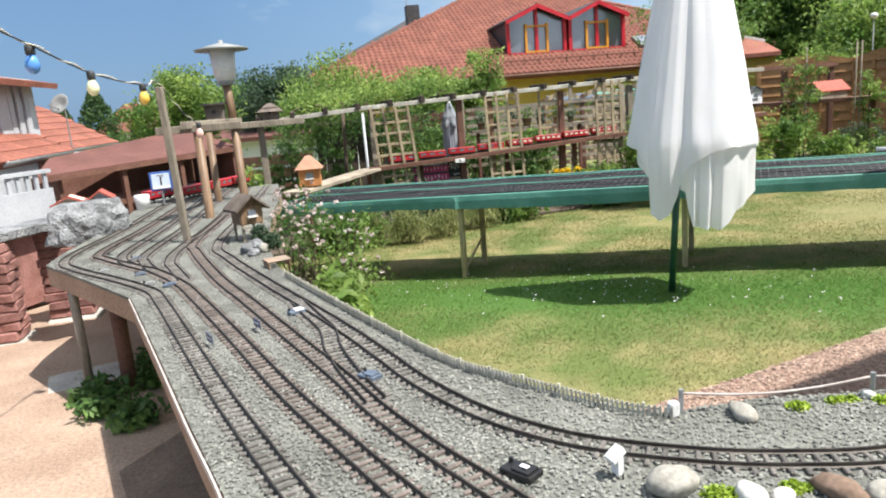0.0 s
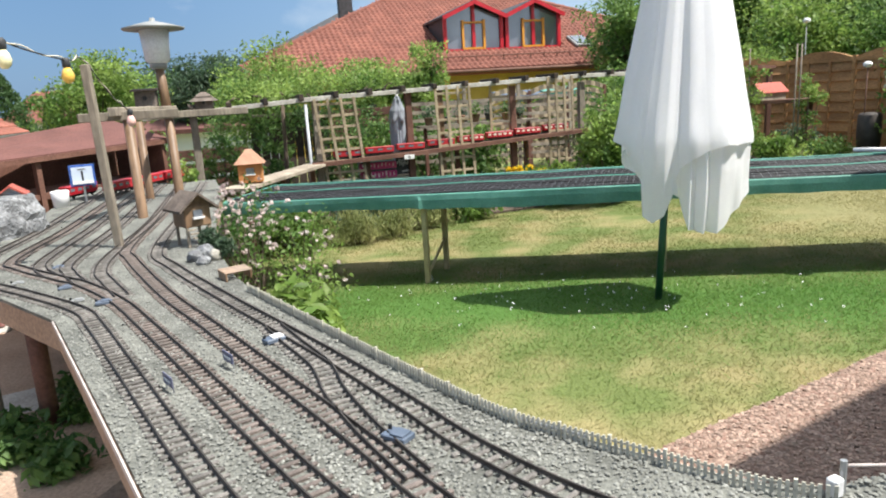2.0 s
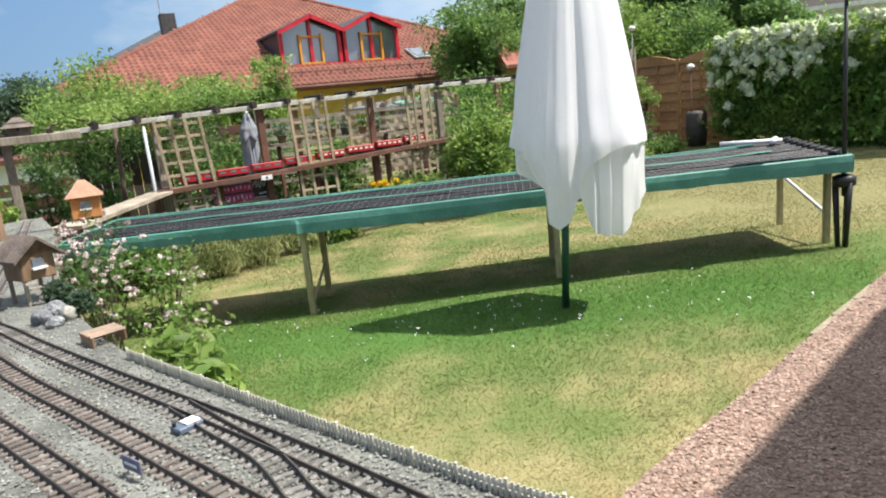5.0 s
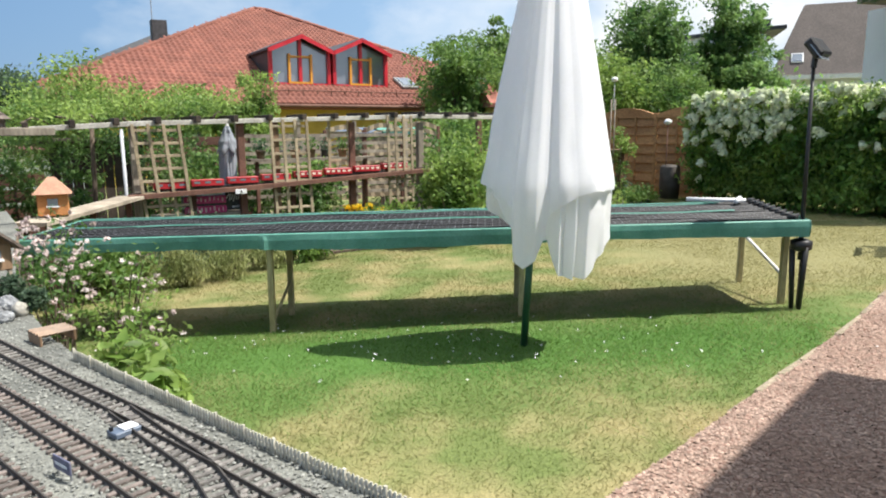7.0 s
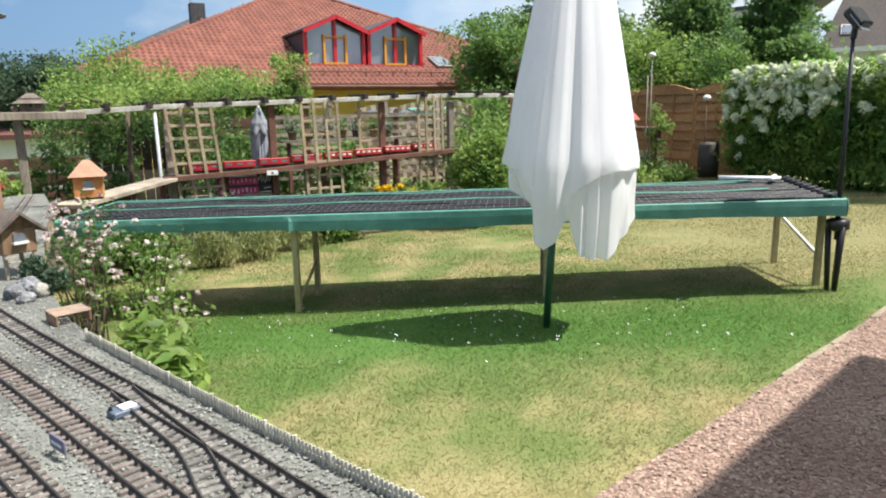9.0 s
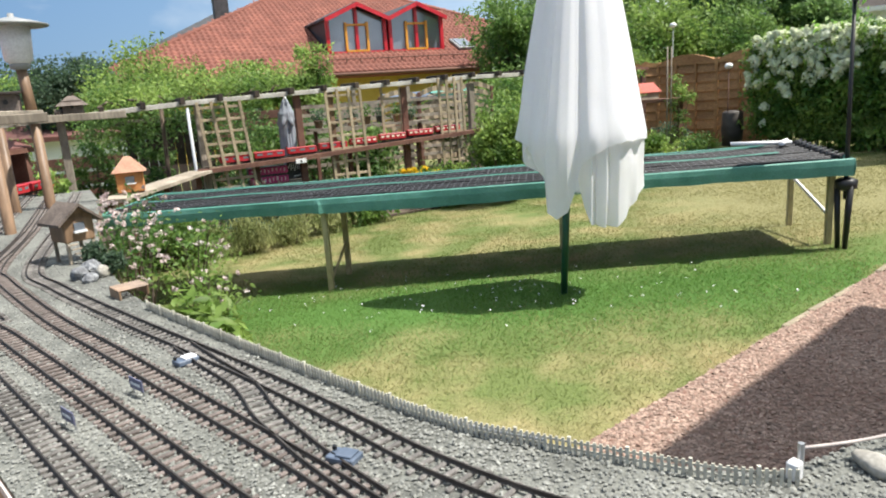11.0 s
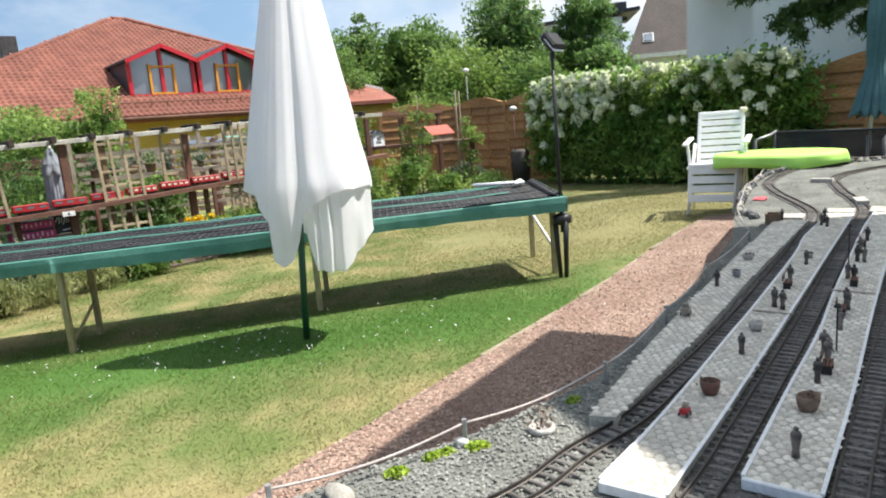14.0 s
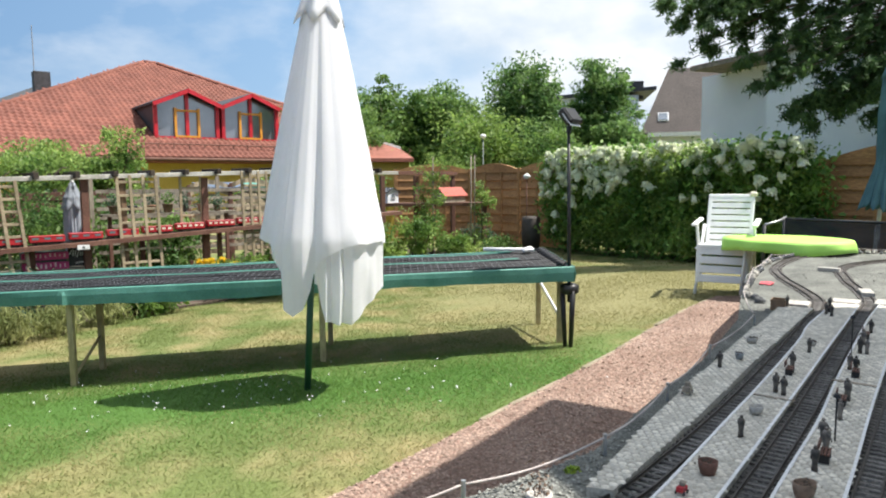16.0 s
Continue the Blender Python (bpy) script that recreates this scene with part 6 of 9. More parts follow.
def cobble(x, y, s, material, label, seed, z=None):
    b = bmesh.new()
    ball(b, (0, 0, 0), 1.0, 3)
    for v in b.verts:
        n = noise.noise(v.co * 1.3 + Vector((seed, 0, 0))) * 0.18
        v.co *= 1 + n
        v.co = Vector((v.co.x * s[0], v.co.y * s[1], v.co.z * s[2]))
    t = part("boulder", b, material, None, smooth=True)
    t.location = ((x, y, (TOP if z is None else z) + s[2] * 0.72))
    t.rotation_euler = (0, 0, seed * 1.7)
    tagged(t, label, "stone", "decorative stones")


cobble(0.604, 1.172, (0.036, 0.022, 0.016), M_STONE_PALE, "smooth pale grey pebble on the ballast", 1)
cobble(0.402, 0.935, (0.042, 0.032, 0.026), M_STONE_PALE, "large rounded sandy grey pebble on the ballast", 2)
cobble(0.510, 0.900, (0.030, 0.02, 0.016), M_STONE_WHITE, "white quartz pebble on the ballast", 3)
cobble(0.555, 0.895, (0.020, 0.016, 0.012), M_STONE_WHITE, "white quartz pebble on the ballast", 4)
cobble(0.640, 0.900, (0.040, 0.024, 0.018), M_POT, "reddish rounded pebble on the ballast", 5)
cobble(0.700, 0.890, (0.026, 0.02, 0.015), M_STONE_PALE, "sandy rounded pebble on the ballast", 6)
cobble(0.868, 1.225, (0.014, 0.012, 0.010), M_STONE_WHITE, "small white pebble beside the rope rail", 7)
cobble(-0.93, 3.10, (0.03, 0.025, 0.02), M_ROCK, "grey stone in the model rockery", 8)
cobble(-0.98, 3.16, (0.035, 0.03, 0.03), M_ROCK, "grey stone in the model rockery", 9)
cobble(-0.90, 3.17, (0.03, 0.025, 0.028), M_STONE_PALE, "pale stone in the model rockery", 10)
cobble(-0.95, 3.22, (0.04, 0.03, 0.035), M_ROCK, "grey stone in the model rockery", 11)


def sedum(x, y, r, seed, z=None, m=None, n=260, h=0.5, lf=0.010, label="low yellow-green stonecrop cushion"):
    rng = np.random.default_rng(seed)
    z = TOP if z is None else z
    t = thing("stonecrop", (x, y, z), label, "plant")
    d = rng.normal(size=(n, 3))
    d /= np.linalg.norm(d, axis=1)[:, None]
    p = d * rng.uniform(0.4, 1.0, (n, 1)) * np.array([r, r * 0.7, r * h])
    p[:, 2] = np.abs(p[:, 2])
    leaves("foliage", p, lf, m or M_SEDUM, t, rng, up=0.8, aspect=0.7)


M_SEDUM = mat("stonecrop_leaf", (0.22, 0.34, 0.03), (0.36, 0.46, 0.06), 20, 0.5, 0, 60, isl=0.3, trans=0.3)
for k, (x, y, r) in enumerate(((0.719, 1.196, 0.026), (0.800, 1.215, 0.022), (0.828, 1.215, 0.020), (0.886, 1.20, 0.026), (0.47, 0.915, 0.035), (0.585, 0.92, 0.03), (0.75, 0.93, 0.02), (1.16, 1.26, 0.02))):
    sedum(x, y, r, 60 + k)


def tyre_pot(x, y, r=0.026, material=None, label="", plant=True):
    t = thing("planter", (x, y, TOP + 0.001), label, "planter")
    part("ring", lathe(bmesh.new(), [(r * 0.7, 0.0), (r, 0.003), (r * 1.05, 0.008), (r, 0.014), (r * 0.75, 0.014), (r * 0.70, 0.006), (0.0, 0.006)], 18), material or M_CONCRETE, t, smooth=True)
    if plant:
        rng = np.random.default_rng(int(x * 1000))
        p = rng.normal(0, r * 0.5, (90, 3))
        p[:, 2] = np.abs(p[:, 2]) * 2.2 + 0.01
        leaves("twig", p, 0.010, M_POT, t, rng)


tyre_pot(1.020, 1.180, label="pale ring planter with a reddish twig plant on the ballast")


def pot(x, y, r, h, material, label, zt, soil=True, oval=1.0):
    t = thing("flower_tub", (x, y, zt), label, "tub", "tubs on the platforms")
    b = lathe(bmesh.new(), [(r * 0.72, 0), (r * 0.95, h * 0.5), (r, h), (r * 0.86, h), (r * 0.80, h * 0.75), (0.0, h * 0.72)], 16)
    for v in b.verts:
        v.co.y *= oval
    part("tub", b, material, t, smooth=True)
    if soil:
        rng = np.random.default_rng(int(x * 991))
        p = rng.normal(0, r * 0.45, (40, 3))
        p[:, 2] = np.abs(p[:, 2]) * 0.5 + h * 0.75
        leaves("plant", p, 0.008, M_BARK, t, rng)


ZP = TOP + 0.0245
pot(1.367, 1.080, 0.020, 0.028, M_WOOD_BROWN, "brown stave barrel on the platform", ZP)
pot(1.762, 1.289, 0.020, 0.020, M_CONCRETE, "grey stone basin on the platform", ZP, False, 0.8)
pot(1.446, 0.920, 0.026, 0.030, M_POT, "reddish brown oval planter on the platform", ZP, True, 0.7)
pot(1.819, 0.871, 0.022, 0.026, M_WOOD_BROWN, "brown tub on the platform", ZP)
pot(1.584, 0.713, 0.022, 0.026, M_POT, "tub with a yellow flower on the platform", ZP)
pot(2.398, 1.832, 0.026, 0.020, M_CONCRETE, "grey trough on the platform", ZP, True, 0.6)
pot(2.167, 1.690, 0.014, 0.022, M_GREY_TIN, "small grey bin on the platform", ZP)
pot(2.552, 1.703, 0.020, 0.018, M_CONCRETE, "grey trough on the platform", ZP, True, 0.6)


def cart(x, y, rz, body, label, k=1.0):
    t = thing("luggage_cart", (x, y, ZP), label, "cart", rz=rz)
    part("body", box(bmesh.new(), (0, 0, 0.015 * k), (0.032 * k, 0.020 * k, 0.016 * k), bevel=0.0015), body, t)
    for a, b_ in ((-1, -1), (1, -1), (-1, 1), (1, 1)):
        part("wheel", rod(bmesh.new(), (a * 0.011 * k, b_ * 0.010 * k, 0.006 * k), (a * 0.011 * k, b_ * 0.012 * k, 0.006 * k), 0.006 * k, None, 10), M_BLACK, t)
    part("load", box(bmesh.new(), (0.004 * k, 0.0, 0.028 * k), (0.018 * k, 0.015 * k, 0.011 * k), rz=15, bevel=0.001), M_WOOD_GREY, t)


cart(1.251, 1.036, 20, M_RED, "small red luggage cart on the platform", 0.72)
cart(1.728, 1.490, 30, M_WOOD_GREY, "small grey luggage cart on the platform")


def figure(x, y, rz, h, seed):
    """A plain standing miniature, one mesh."""
    rng = np.random.default_rng(seed)
    b = bmesh.new()
    w = h * 0.17
    lathe(b, [(w * 0.75, 0), (w * 0.62, h * 0.25), (w * 0.78, h * 0.48), (w * 1.0, h * 0.72), (w * 0.75, h * 0.82), (w * 0.3, h * 0.85)], 8)
    ball(b, (0, 0, h * 0.92), h * 0.085, 1)
    rod(b, (w * 0.8, 0, h * 0.78), (w * (0.9 + rng.uniform(0, 0.8)), w * 0.6, h * (0.5 + rng.uniform(-0.05, 0.1))), w * 0.22, w * 0.16, 6)
    rod(b, (-w * 0.8, 0, h * 0.78), (-w * 1.0, -w * 0.3, h * 0.48), w * 0.22, w * 0.16, 6)
    o = part("figurine", b, M_FIGURE, None, smooth=True)
    o.matrix_world = pose(x, y, ZP, 0, 0, rz)
    tagged(o, "dark painted miniature figurine standing on the platform", "figurine", "platform figurines")


for k, (x, y) in enumerate(((1.597, 1.195), (1.964, 1.390), (1.958, 1.360), (2.029, 1.648), (1.911, 1.163), (1.687, 1.044), (1.737, 1.087), (1.575, 0.991), (2.106, 1.275), (2.073, 1.250), (2.344, 1.405), (2.370, 1.441), (2.608, 1.537), (2.600, 1.556), (3.270, 2.131), (3.136, 2.055), (3.117, 2.016), (2.724, 1.623), (2.935, 1.729), (1.275, 0.821), (1.977, 0.943), (2.264, 1.106), (2.648, 1.298), (3.155, 2.265), (2.456, 1.643), (2.216, 1.528))):
    figure(x, y, k * 47, 0.052 + 0.006 * ((k * 7) % 4) / 3, 200 + k)


def bench_group(x, y, rz):
    """A miniature slatted bench."""
    t = thing("model_bench", (x, y, ZP), "tiny slatted bench on the platform", "bench", "platform benches", rz=rz)
    for k in range(3):
        part("seat_slat", box(bmesh.new(), (0, -0.008 + 0.007 * k, 0.020), (0.05, 0.005, 0.003)), M_WOOD_BROWN, t)
    for k in range(2):
        part("back_slat", box(bmesh.new(), (0, 0.012, 0.028 + 0.009 * k), (0.05, 0.003, 0.006)), M_WOOD_BROWN, t)
    for s in (-1, 1):
        part("side", box(bmesh.new(), (s * 0.02, 0.0, 0.010), (0.004, 0.02, 0.020)), M_BLACK, t)


bench_group(2.159, 1.494, 30)
bench_group(2.312, 1.384, 30)
bench_group(2.025, 1.235, 30)
bench_group(1.642, 1.015, 30)
bench_group(3.203, 2.093, 30)
bench_group(2.839, 1.686, 30)


def platform_lamp(x, y, h=0.13):
    t = thing("platform_lamp", (x, y, ZP), "thin black miniature lamp post on the platform", "lamp", "platform lamps")
    part("mast", rod(bmesh.new(), (0, 0, 0), (0, 0, h), 0.0022, None, 6), M_BLACK, t)
    part("head", lathe(bmesh.new(), [(0.002, h), (0.009, h + 0.003), (0.006, h + 0.011), (0.0, h + 0.014)], 8), M_BLACK, t)


platform_lamp(2.523, 1.537)
platform_lamp(1.766, 1.077, 0.10)


def build_stone_border():
    """Rough pale stones standing along the far edge of the table."""
    rng = np.random.default_rng(87)
    t = thing("stone_border", (0, 0, 0), "row of rough pale stones along the table edge", "border")
    mes = []
    for k in range(5):
        b = bmesh.new()
        ball(b, (0, 0, 0), 1.0, 2)
        for v in b.verts:
            v.co *= 1 + 0.35 * noise.noise(v.co * 1.5 + Vector((k * 5.0, 0, 0)))
        mes.append(finish(b, "stone", M_STONE_PALE if k < 2 else M_ROCK))
    pts, tan = spline([(3.22, 2.46, 0), (3.42, 2.72, 0), (4.03, 3.17, 0), (4.78, 3.64, 0), (5.36, 3.77, 0), (5.82, 3.66, 0), (6.4, 3.32, 0)], 0.055)
    for p in pts:
        o = new("stone", mes[rng.integers(0, 5)])
        o.parent = t
        s = rng.uniform(0.7, 1.3)
        o.matrix_basis = pose(p[0] + rng.normal(0, 0.008), p[1] + rng.normal(0, 0.008), TOP + 0.011 * s, 0, 0, rng.uniform(0, 360)) @ Matrix.Diagonal((0.023 * s, 0.018 * s, 0.018 * s, 1))


build_stone_border()
for x, y, w, d, rz in ((2.239, 1.341, 0.016, 0.115, 26), (1.913, 1.355, 0.009, 0.105, 26)):
    p = thing("platform_joint", (x, y, ZP), "dark sunken joint plate across the platform", "joint plate", rz=rz)
    part("plate", box(bmesh.new(), (0, 0, 0.0005), (w, d, 0.003), bevel=0.0006), M_WOOD_GREY, p)
for x, y, w, d, rz in ((3.27, 2.30, 0.12, 0.11, 30), (3.52, 2.22, 0.12, 0.12, 28), (3.66, 2.08, 0.16, 0.14, 27), (3.90, 2.36, 0.16, 0.06, 40), (4.62, 3.07, 0.05, 0.13, 20)):
    p = thing("paving_plate", (x, y, TOP + 0.002), "pale concrete plate at the platform end", "plate", "pale plates at the platform ends", rz=rz)
    part("plate", box(bmesh.new(), (0, 0, 0.012), (w, d, 0.028), bevel=0.002), M_CONCRETE, p)
p = thing("cloth", (3.78, 2.88, TOP), "crumpled pinkish red cloth on the ballast", "cloth", rz=30)
b = bmesh.new()
bmesh.ops.create_grid(b, x_segments=14, y_segments=10, size=1.0)
for v in b.verts:
    v.co = Vector((v.co.x * 0.055, v.co.y * 0.035, 0.010 + 0.010 * noise.noise(v.co * 2.3)))
o = part("cloth", b, mat("pinkish_red_cloth", (0.42, 0.06, 0.08), (0.52, 0.12, 0.13), 30, 0.8, 0.2), p, smooth=True)
o.modifiers.new("thick", "SOLIDIFY").thickness = 0.004


# ---- garden furniture on the east side ----
def build_chair():
    x, y = 5.41, 4.62
    g = gz(x, y)
    t = thing("garden_chair", (x, y, g), "white plastic reclining garden chair with slatted back on the lawn", "chair", rz=-54)
    H = 1.0 - g
    # front edge of the seat faces the camera; back stands behind
    def panel(name, p0, p1, w, slats, thick=0.02):
        P, Q = Vector(p0), Vector(p1)
        up = (Q - P)
        L = up.length
        ang = math.degrees(math.atan2(up.y, up.z))
        f = part(name + "_frame", box(bmesh.new(), (-w / 2 + 0.018, (P.y + Q.y) / 2, (P.z + Q.z) / 2), (0.036, thick, L), rx=-ang, bevel=0.006), M_WHITE_PLASTIC, t)
        part(name + "_frame", box(bmesh.new(), (w / 2 - 0.018, (P.y + Q.y) / 2, (P.z + Q.z) / 2), (0.036, thick, L), rx=-ang, bevel=0.006), M_WHITE_PLASTIC, t)
        for k in range(slats):
            c = P.lerp(Q, (k + 0.5) / slats)
            part(name + "_slat", box(bmesh.new(), (0, c.y, c.z), (w - 0.05, thick * 0.8, L / slats * 0.80), rx=-ang, bevel=0.004), M_WHITE_PLASTIC, t)
        part(name + "_top", box(bmesh.new(), (0, Q.y, Q.z), (w, thick * 1.1, 0.04), rx=-ang, bevel=0.008), M_WHITE_PLASTIC, t)
    panel("back", (0, 0.10, 0.40), (0, 0.30, H), 0.41, 8)
    panel("footrest", (0, -0.42, 0.12), (0, -0.36, 0.44), 0.43, 4)
    for k in range(5):
        part("seat_slat", box(bmesh.new(), (0, -0.33 + k * 0.095, 0.42), (0.46, 0.07, 0.02), bevel=0.004), M_WHITE_PLASTIC, t)
    for s in (-1, 1):
        part("armrest", box(bmesh.new(), (s * 0.25, -0.08, 0.64), (0.05, 0.46, 0.025), rx=4, bevel=0.008), M_WHITE_PLASTIC, t)
        part("leg", rod(bmesh.new(), (s * 0.24, -0.22, 0.64), (s * 0.23, 0.16, 0.0), 0.014, None, 8), M_WHITE_PLASTIC, t, smooth=True)
        part("leg", rod(bmesh.new(), (s * 0.22, 0.16, 0.60), (s * 0.23, -0.30, 0.0), 0.014, None, 8), M_WHITE_PLASTIC, t, smooth=True)
    part("cushion_strap", box(bmesh.new(), (0.19, 0.30, H + 0.02), (0.07, 0.05, 0.05), bevel=0.015), M_CREAM, t, "folded pale cloth")


build_chair()


def oval(b):
    for v in b.verts:
        v.co.x *= 0.79
        v.co.y *= 0.62
    return b


def build_round_table():
    cx, cy = 5.48, 4.06
    t = thing("garden_table", (cx, cy, gz(cx, cy)), "oval white garden table on thin legs", "table", rz=-63)
    zt = 0.655 - gz(cx, cy)
    part("tabletop", oval(lathe(bmesh.new(), [(0.0, zt - 0.02), (0.60, zt - 0.02), (0.61, zt - 0.01), (0.60, zt), (0.0, zt)], 40)), M_WHITE_PLASTIC, t)
    for a in (140, 230, 320, 50):
        dx, dy = math.cos(radians(a)), math.sin(radians(a))
        part("leg", rod(bmesh.new(), (0.46 * dx, 0.30 * dy, 0), (0.42 * dx, 0.28 * dy, zt - 0.02), 0.016, None, 8), M_WHITE_PLASTIC, t, smooth=True)
    c = thing("tablecloth", (cx, cy, 0.655), "lime green cloth with drooping hem over the oval table", "tablecloth", rz=-63)
    b = bmesh.new()
    rings = []
    A = 72
    for r, z, w in ((0.0, 0.004, 0), (0.58, 0.004, 0), (0.64, 0.0, 0), (0.655, -0.02, 0.2), (0.662, -0.05, 0.8), (0.668, -0.085, 1.0)):
        rings.append([b.verts.new(((r + 0.012 * w * math.sin(9 * a)) * math.cos(a), (r + 0.012 * w * math.sin(9 * a)) * math.sin(a), z - 0.012 * w * (1 + math.sin(4 * a)))) for a in np.linspace(0, 2 * math.pi, A, endpoint=False)] if r else [b.verts.new((0, 0, z))])
    for i in range(A):
        b.faces.new((rings[0][0], rings[1][i], rings[1][(i + 1) % A]))
    for p, q in zip(rings[1:], rings[2:]):
        for i in range(A):
            b.faces.new((p[i], q[i], q[(i + 1) % A], p[(i + 1) % A]))
    o = part("cloth", oval(b), M_LIME, c, smooth=True)
    o.modifiers.new("thick", "SOLIDIFY").thickness = 0.002


build_round_table()
build_parasol("parasol", (7.33, 4.46), (0.11, 0.0), 0.74, 2.27, 0.21, M_TEAL_CANVAS, M_WHITE_PAINT, "closed teal canvas parasol on a white pole by the fence", 9, folds=7, hem_drop=0.10, pole_r=0.02, cap=True, tie=(0.70, 0.088, 0.118))


def build_wicker():
    g = gz(6.9, 4.5)
    t = thing("garden_bench", (6.92, 4.52, g), "dark woven garden bench behind the table", "bench", rz=-80)
    top = 0.735 - g
    b = bmesh.new()
    for k in range(64):
        rod(b, (-0.58 + k * 0.0184, 0, top - 0.27), (-0.58 + k * 0.0184, 0, top), 0.0055, None, 4)
    for k in range(14):
        rod(b, (-0.58, 0, top - 0.265 + k * 0.0195), (0.58, 0, top - 0.265 + k * 0.0195), 0.006, None, 4)
    part("backrest", b, M_DARK, t, "dark woven mesh")
    part("seat", box(bmesh.new(), (0, -0.22, top - 0.30), (1.16, 0.45, 0.04), bevel=0.01), M_DARK, t)
    part("top_rail", rod(bmesh.new(), (-0.60, 0, top), (0.60, 0, top), 0.013, None, 8), M_DARK, t, smooth=True)
    for sx in (-0.6, 0.6):
        part("armrest", tube(bmesh.new(), [(sx, 0.02, top + 0.01), (sx, -0.10, top - 0.02), (sx, -0.38, top - 0.05)], [0.016, 0.014, 0.014], 8), M_GREY_METAL, t, "pale curved armrest", smooth=True)
        for sy in (-0.4, 0.0):
            part("leg", rod(bmesh.new(), (sx, sy, 0), (sx, sy, top if sy == 0 else top - 0.05), 0.018, None, 8), M_DARK, t, smooth=True)


build_wicker()


# ---- conifer boughs over the east end ----
def build_conifer():
    rng = np.random.default_rng(77)
    base = np.array([10.5, 4.2, gz(6.0, 4.2)])
    t = thing("conifer", tuple(base), "large dark conifer with drooping boughs", "tree")
    part("trunk", rod(bmesh.new(), (0, 0, -0.1), (0, 0, 6.2), 0.17, 0.06, 12), M_BARK, t, smooth=True)
    # tips of the lowest boughs, which hang towards the hedge
    tips = [(5.66, 5.72, 3.0), (5.85, 5.65, 2.80), (6.0, 5.5, 2.62), (6.3, 5.25, 2.36), (6.4, 5.15, 2.14), (6.65, 4.9, 1.90), (6.75, 4.8, 1.78), (6.95, 4.5, 1.86), (6.05, 5.35, 3.0), (6.85, 4.55, 2.1), (7.1, 4.3, 2.2)]
    mid = np.array([0.28, 0.10, 1.17])
    tips = [tuple(mid + (np.array(q) - mid) * 1.17) for q in tips]
    c = []
    for k in range(78):
        if k < 65:
            tip = np.array(tips[k % len(tips)]) + rng.normal(0, 0.16, 3) * (k >= 13) + np.array([0.14, -0.12, 0.06]) * rng.uniform(0, 2.5) * (k >= 13)
        else:
            a = rng.uniform(0, 6.28)
            tip = base + np.array([2.2 * math.cos(a), 2.2 * math.sin(a), rng.uniform(2.2, 5.0)])
        root = np.array([base[0], base[1], min(6.0, tip[2] + rng.uniform(0.5, 0.9))])
        n = 12
        f = np.linspace(0, 1, n)[:, None]
        pts = root + (tip - root) * f + np.array([0, 0, 0.30]) * np.sin(f * math.pi) - base
        L = np.linalg.norm(tip - root)
        part("bough", tube(bmesh.new(), [tuple(p) for p in pts], [0.020 * (1 - q) + 0.004 for q in np.linspace(0, 1, n)], 5), M_BARK, t, smooth=True)
        d = (tip - root) / L
        side = np.array([-d[1], d[0], 0])
        for i in range(3, n):
            for _ in range(19):
                s = rng.uniform(0.12, 0.42) * (1.15 - 0.55 * i / n)
                sd = d * rng.uniform(0.2, 0.8) + side * rng.choice([-1, 1]) * rng.uniform(0.3, 1.0) + np.array([0, 0, rng.uniform(-0.5, 0.15)])
                m = 15
                c.append(pts[i] + rng.normal(0, 0.03, 3) + sd * s * rng.uniform(0, 1, (m, 1)) + rng.normal(0, 0.018, (m, 3)))
    leaves("needles", np.concatenate(c), 0.075, M_NEEDLE, t, rng, up=0.2, aspect=0.24)


M_NEEDLE = mat("dark_needle", (0.040, 0.088, 0.030), (0.092, 0.165, 0.052), 2, 0.6, 0, 10, isl=0.35, trans=0.4)
build_conifer()


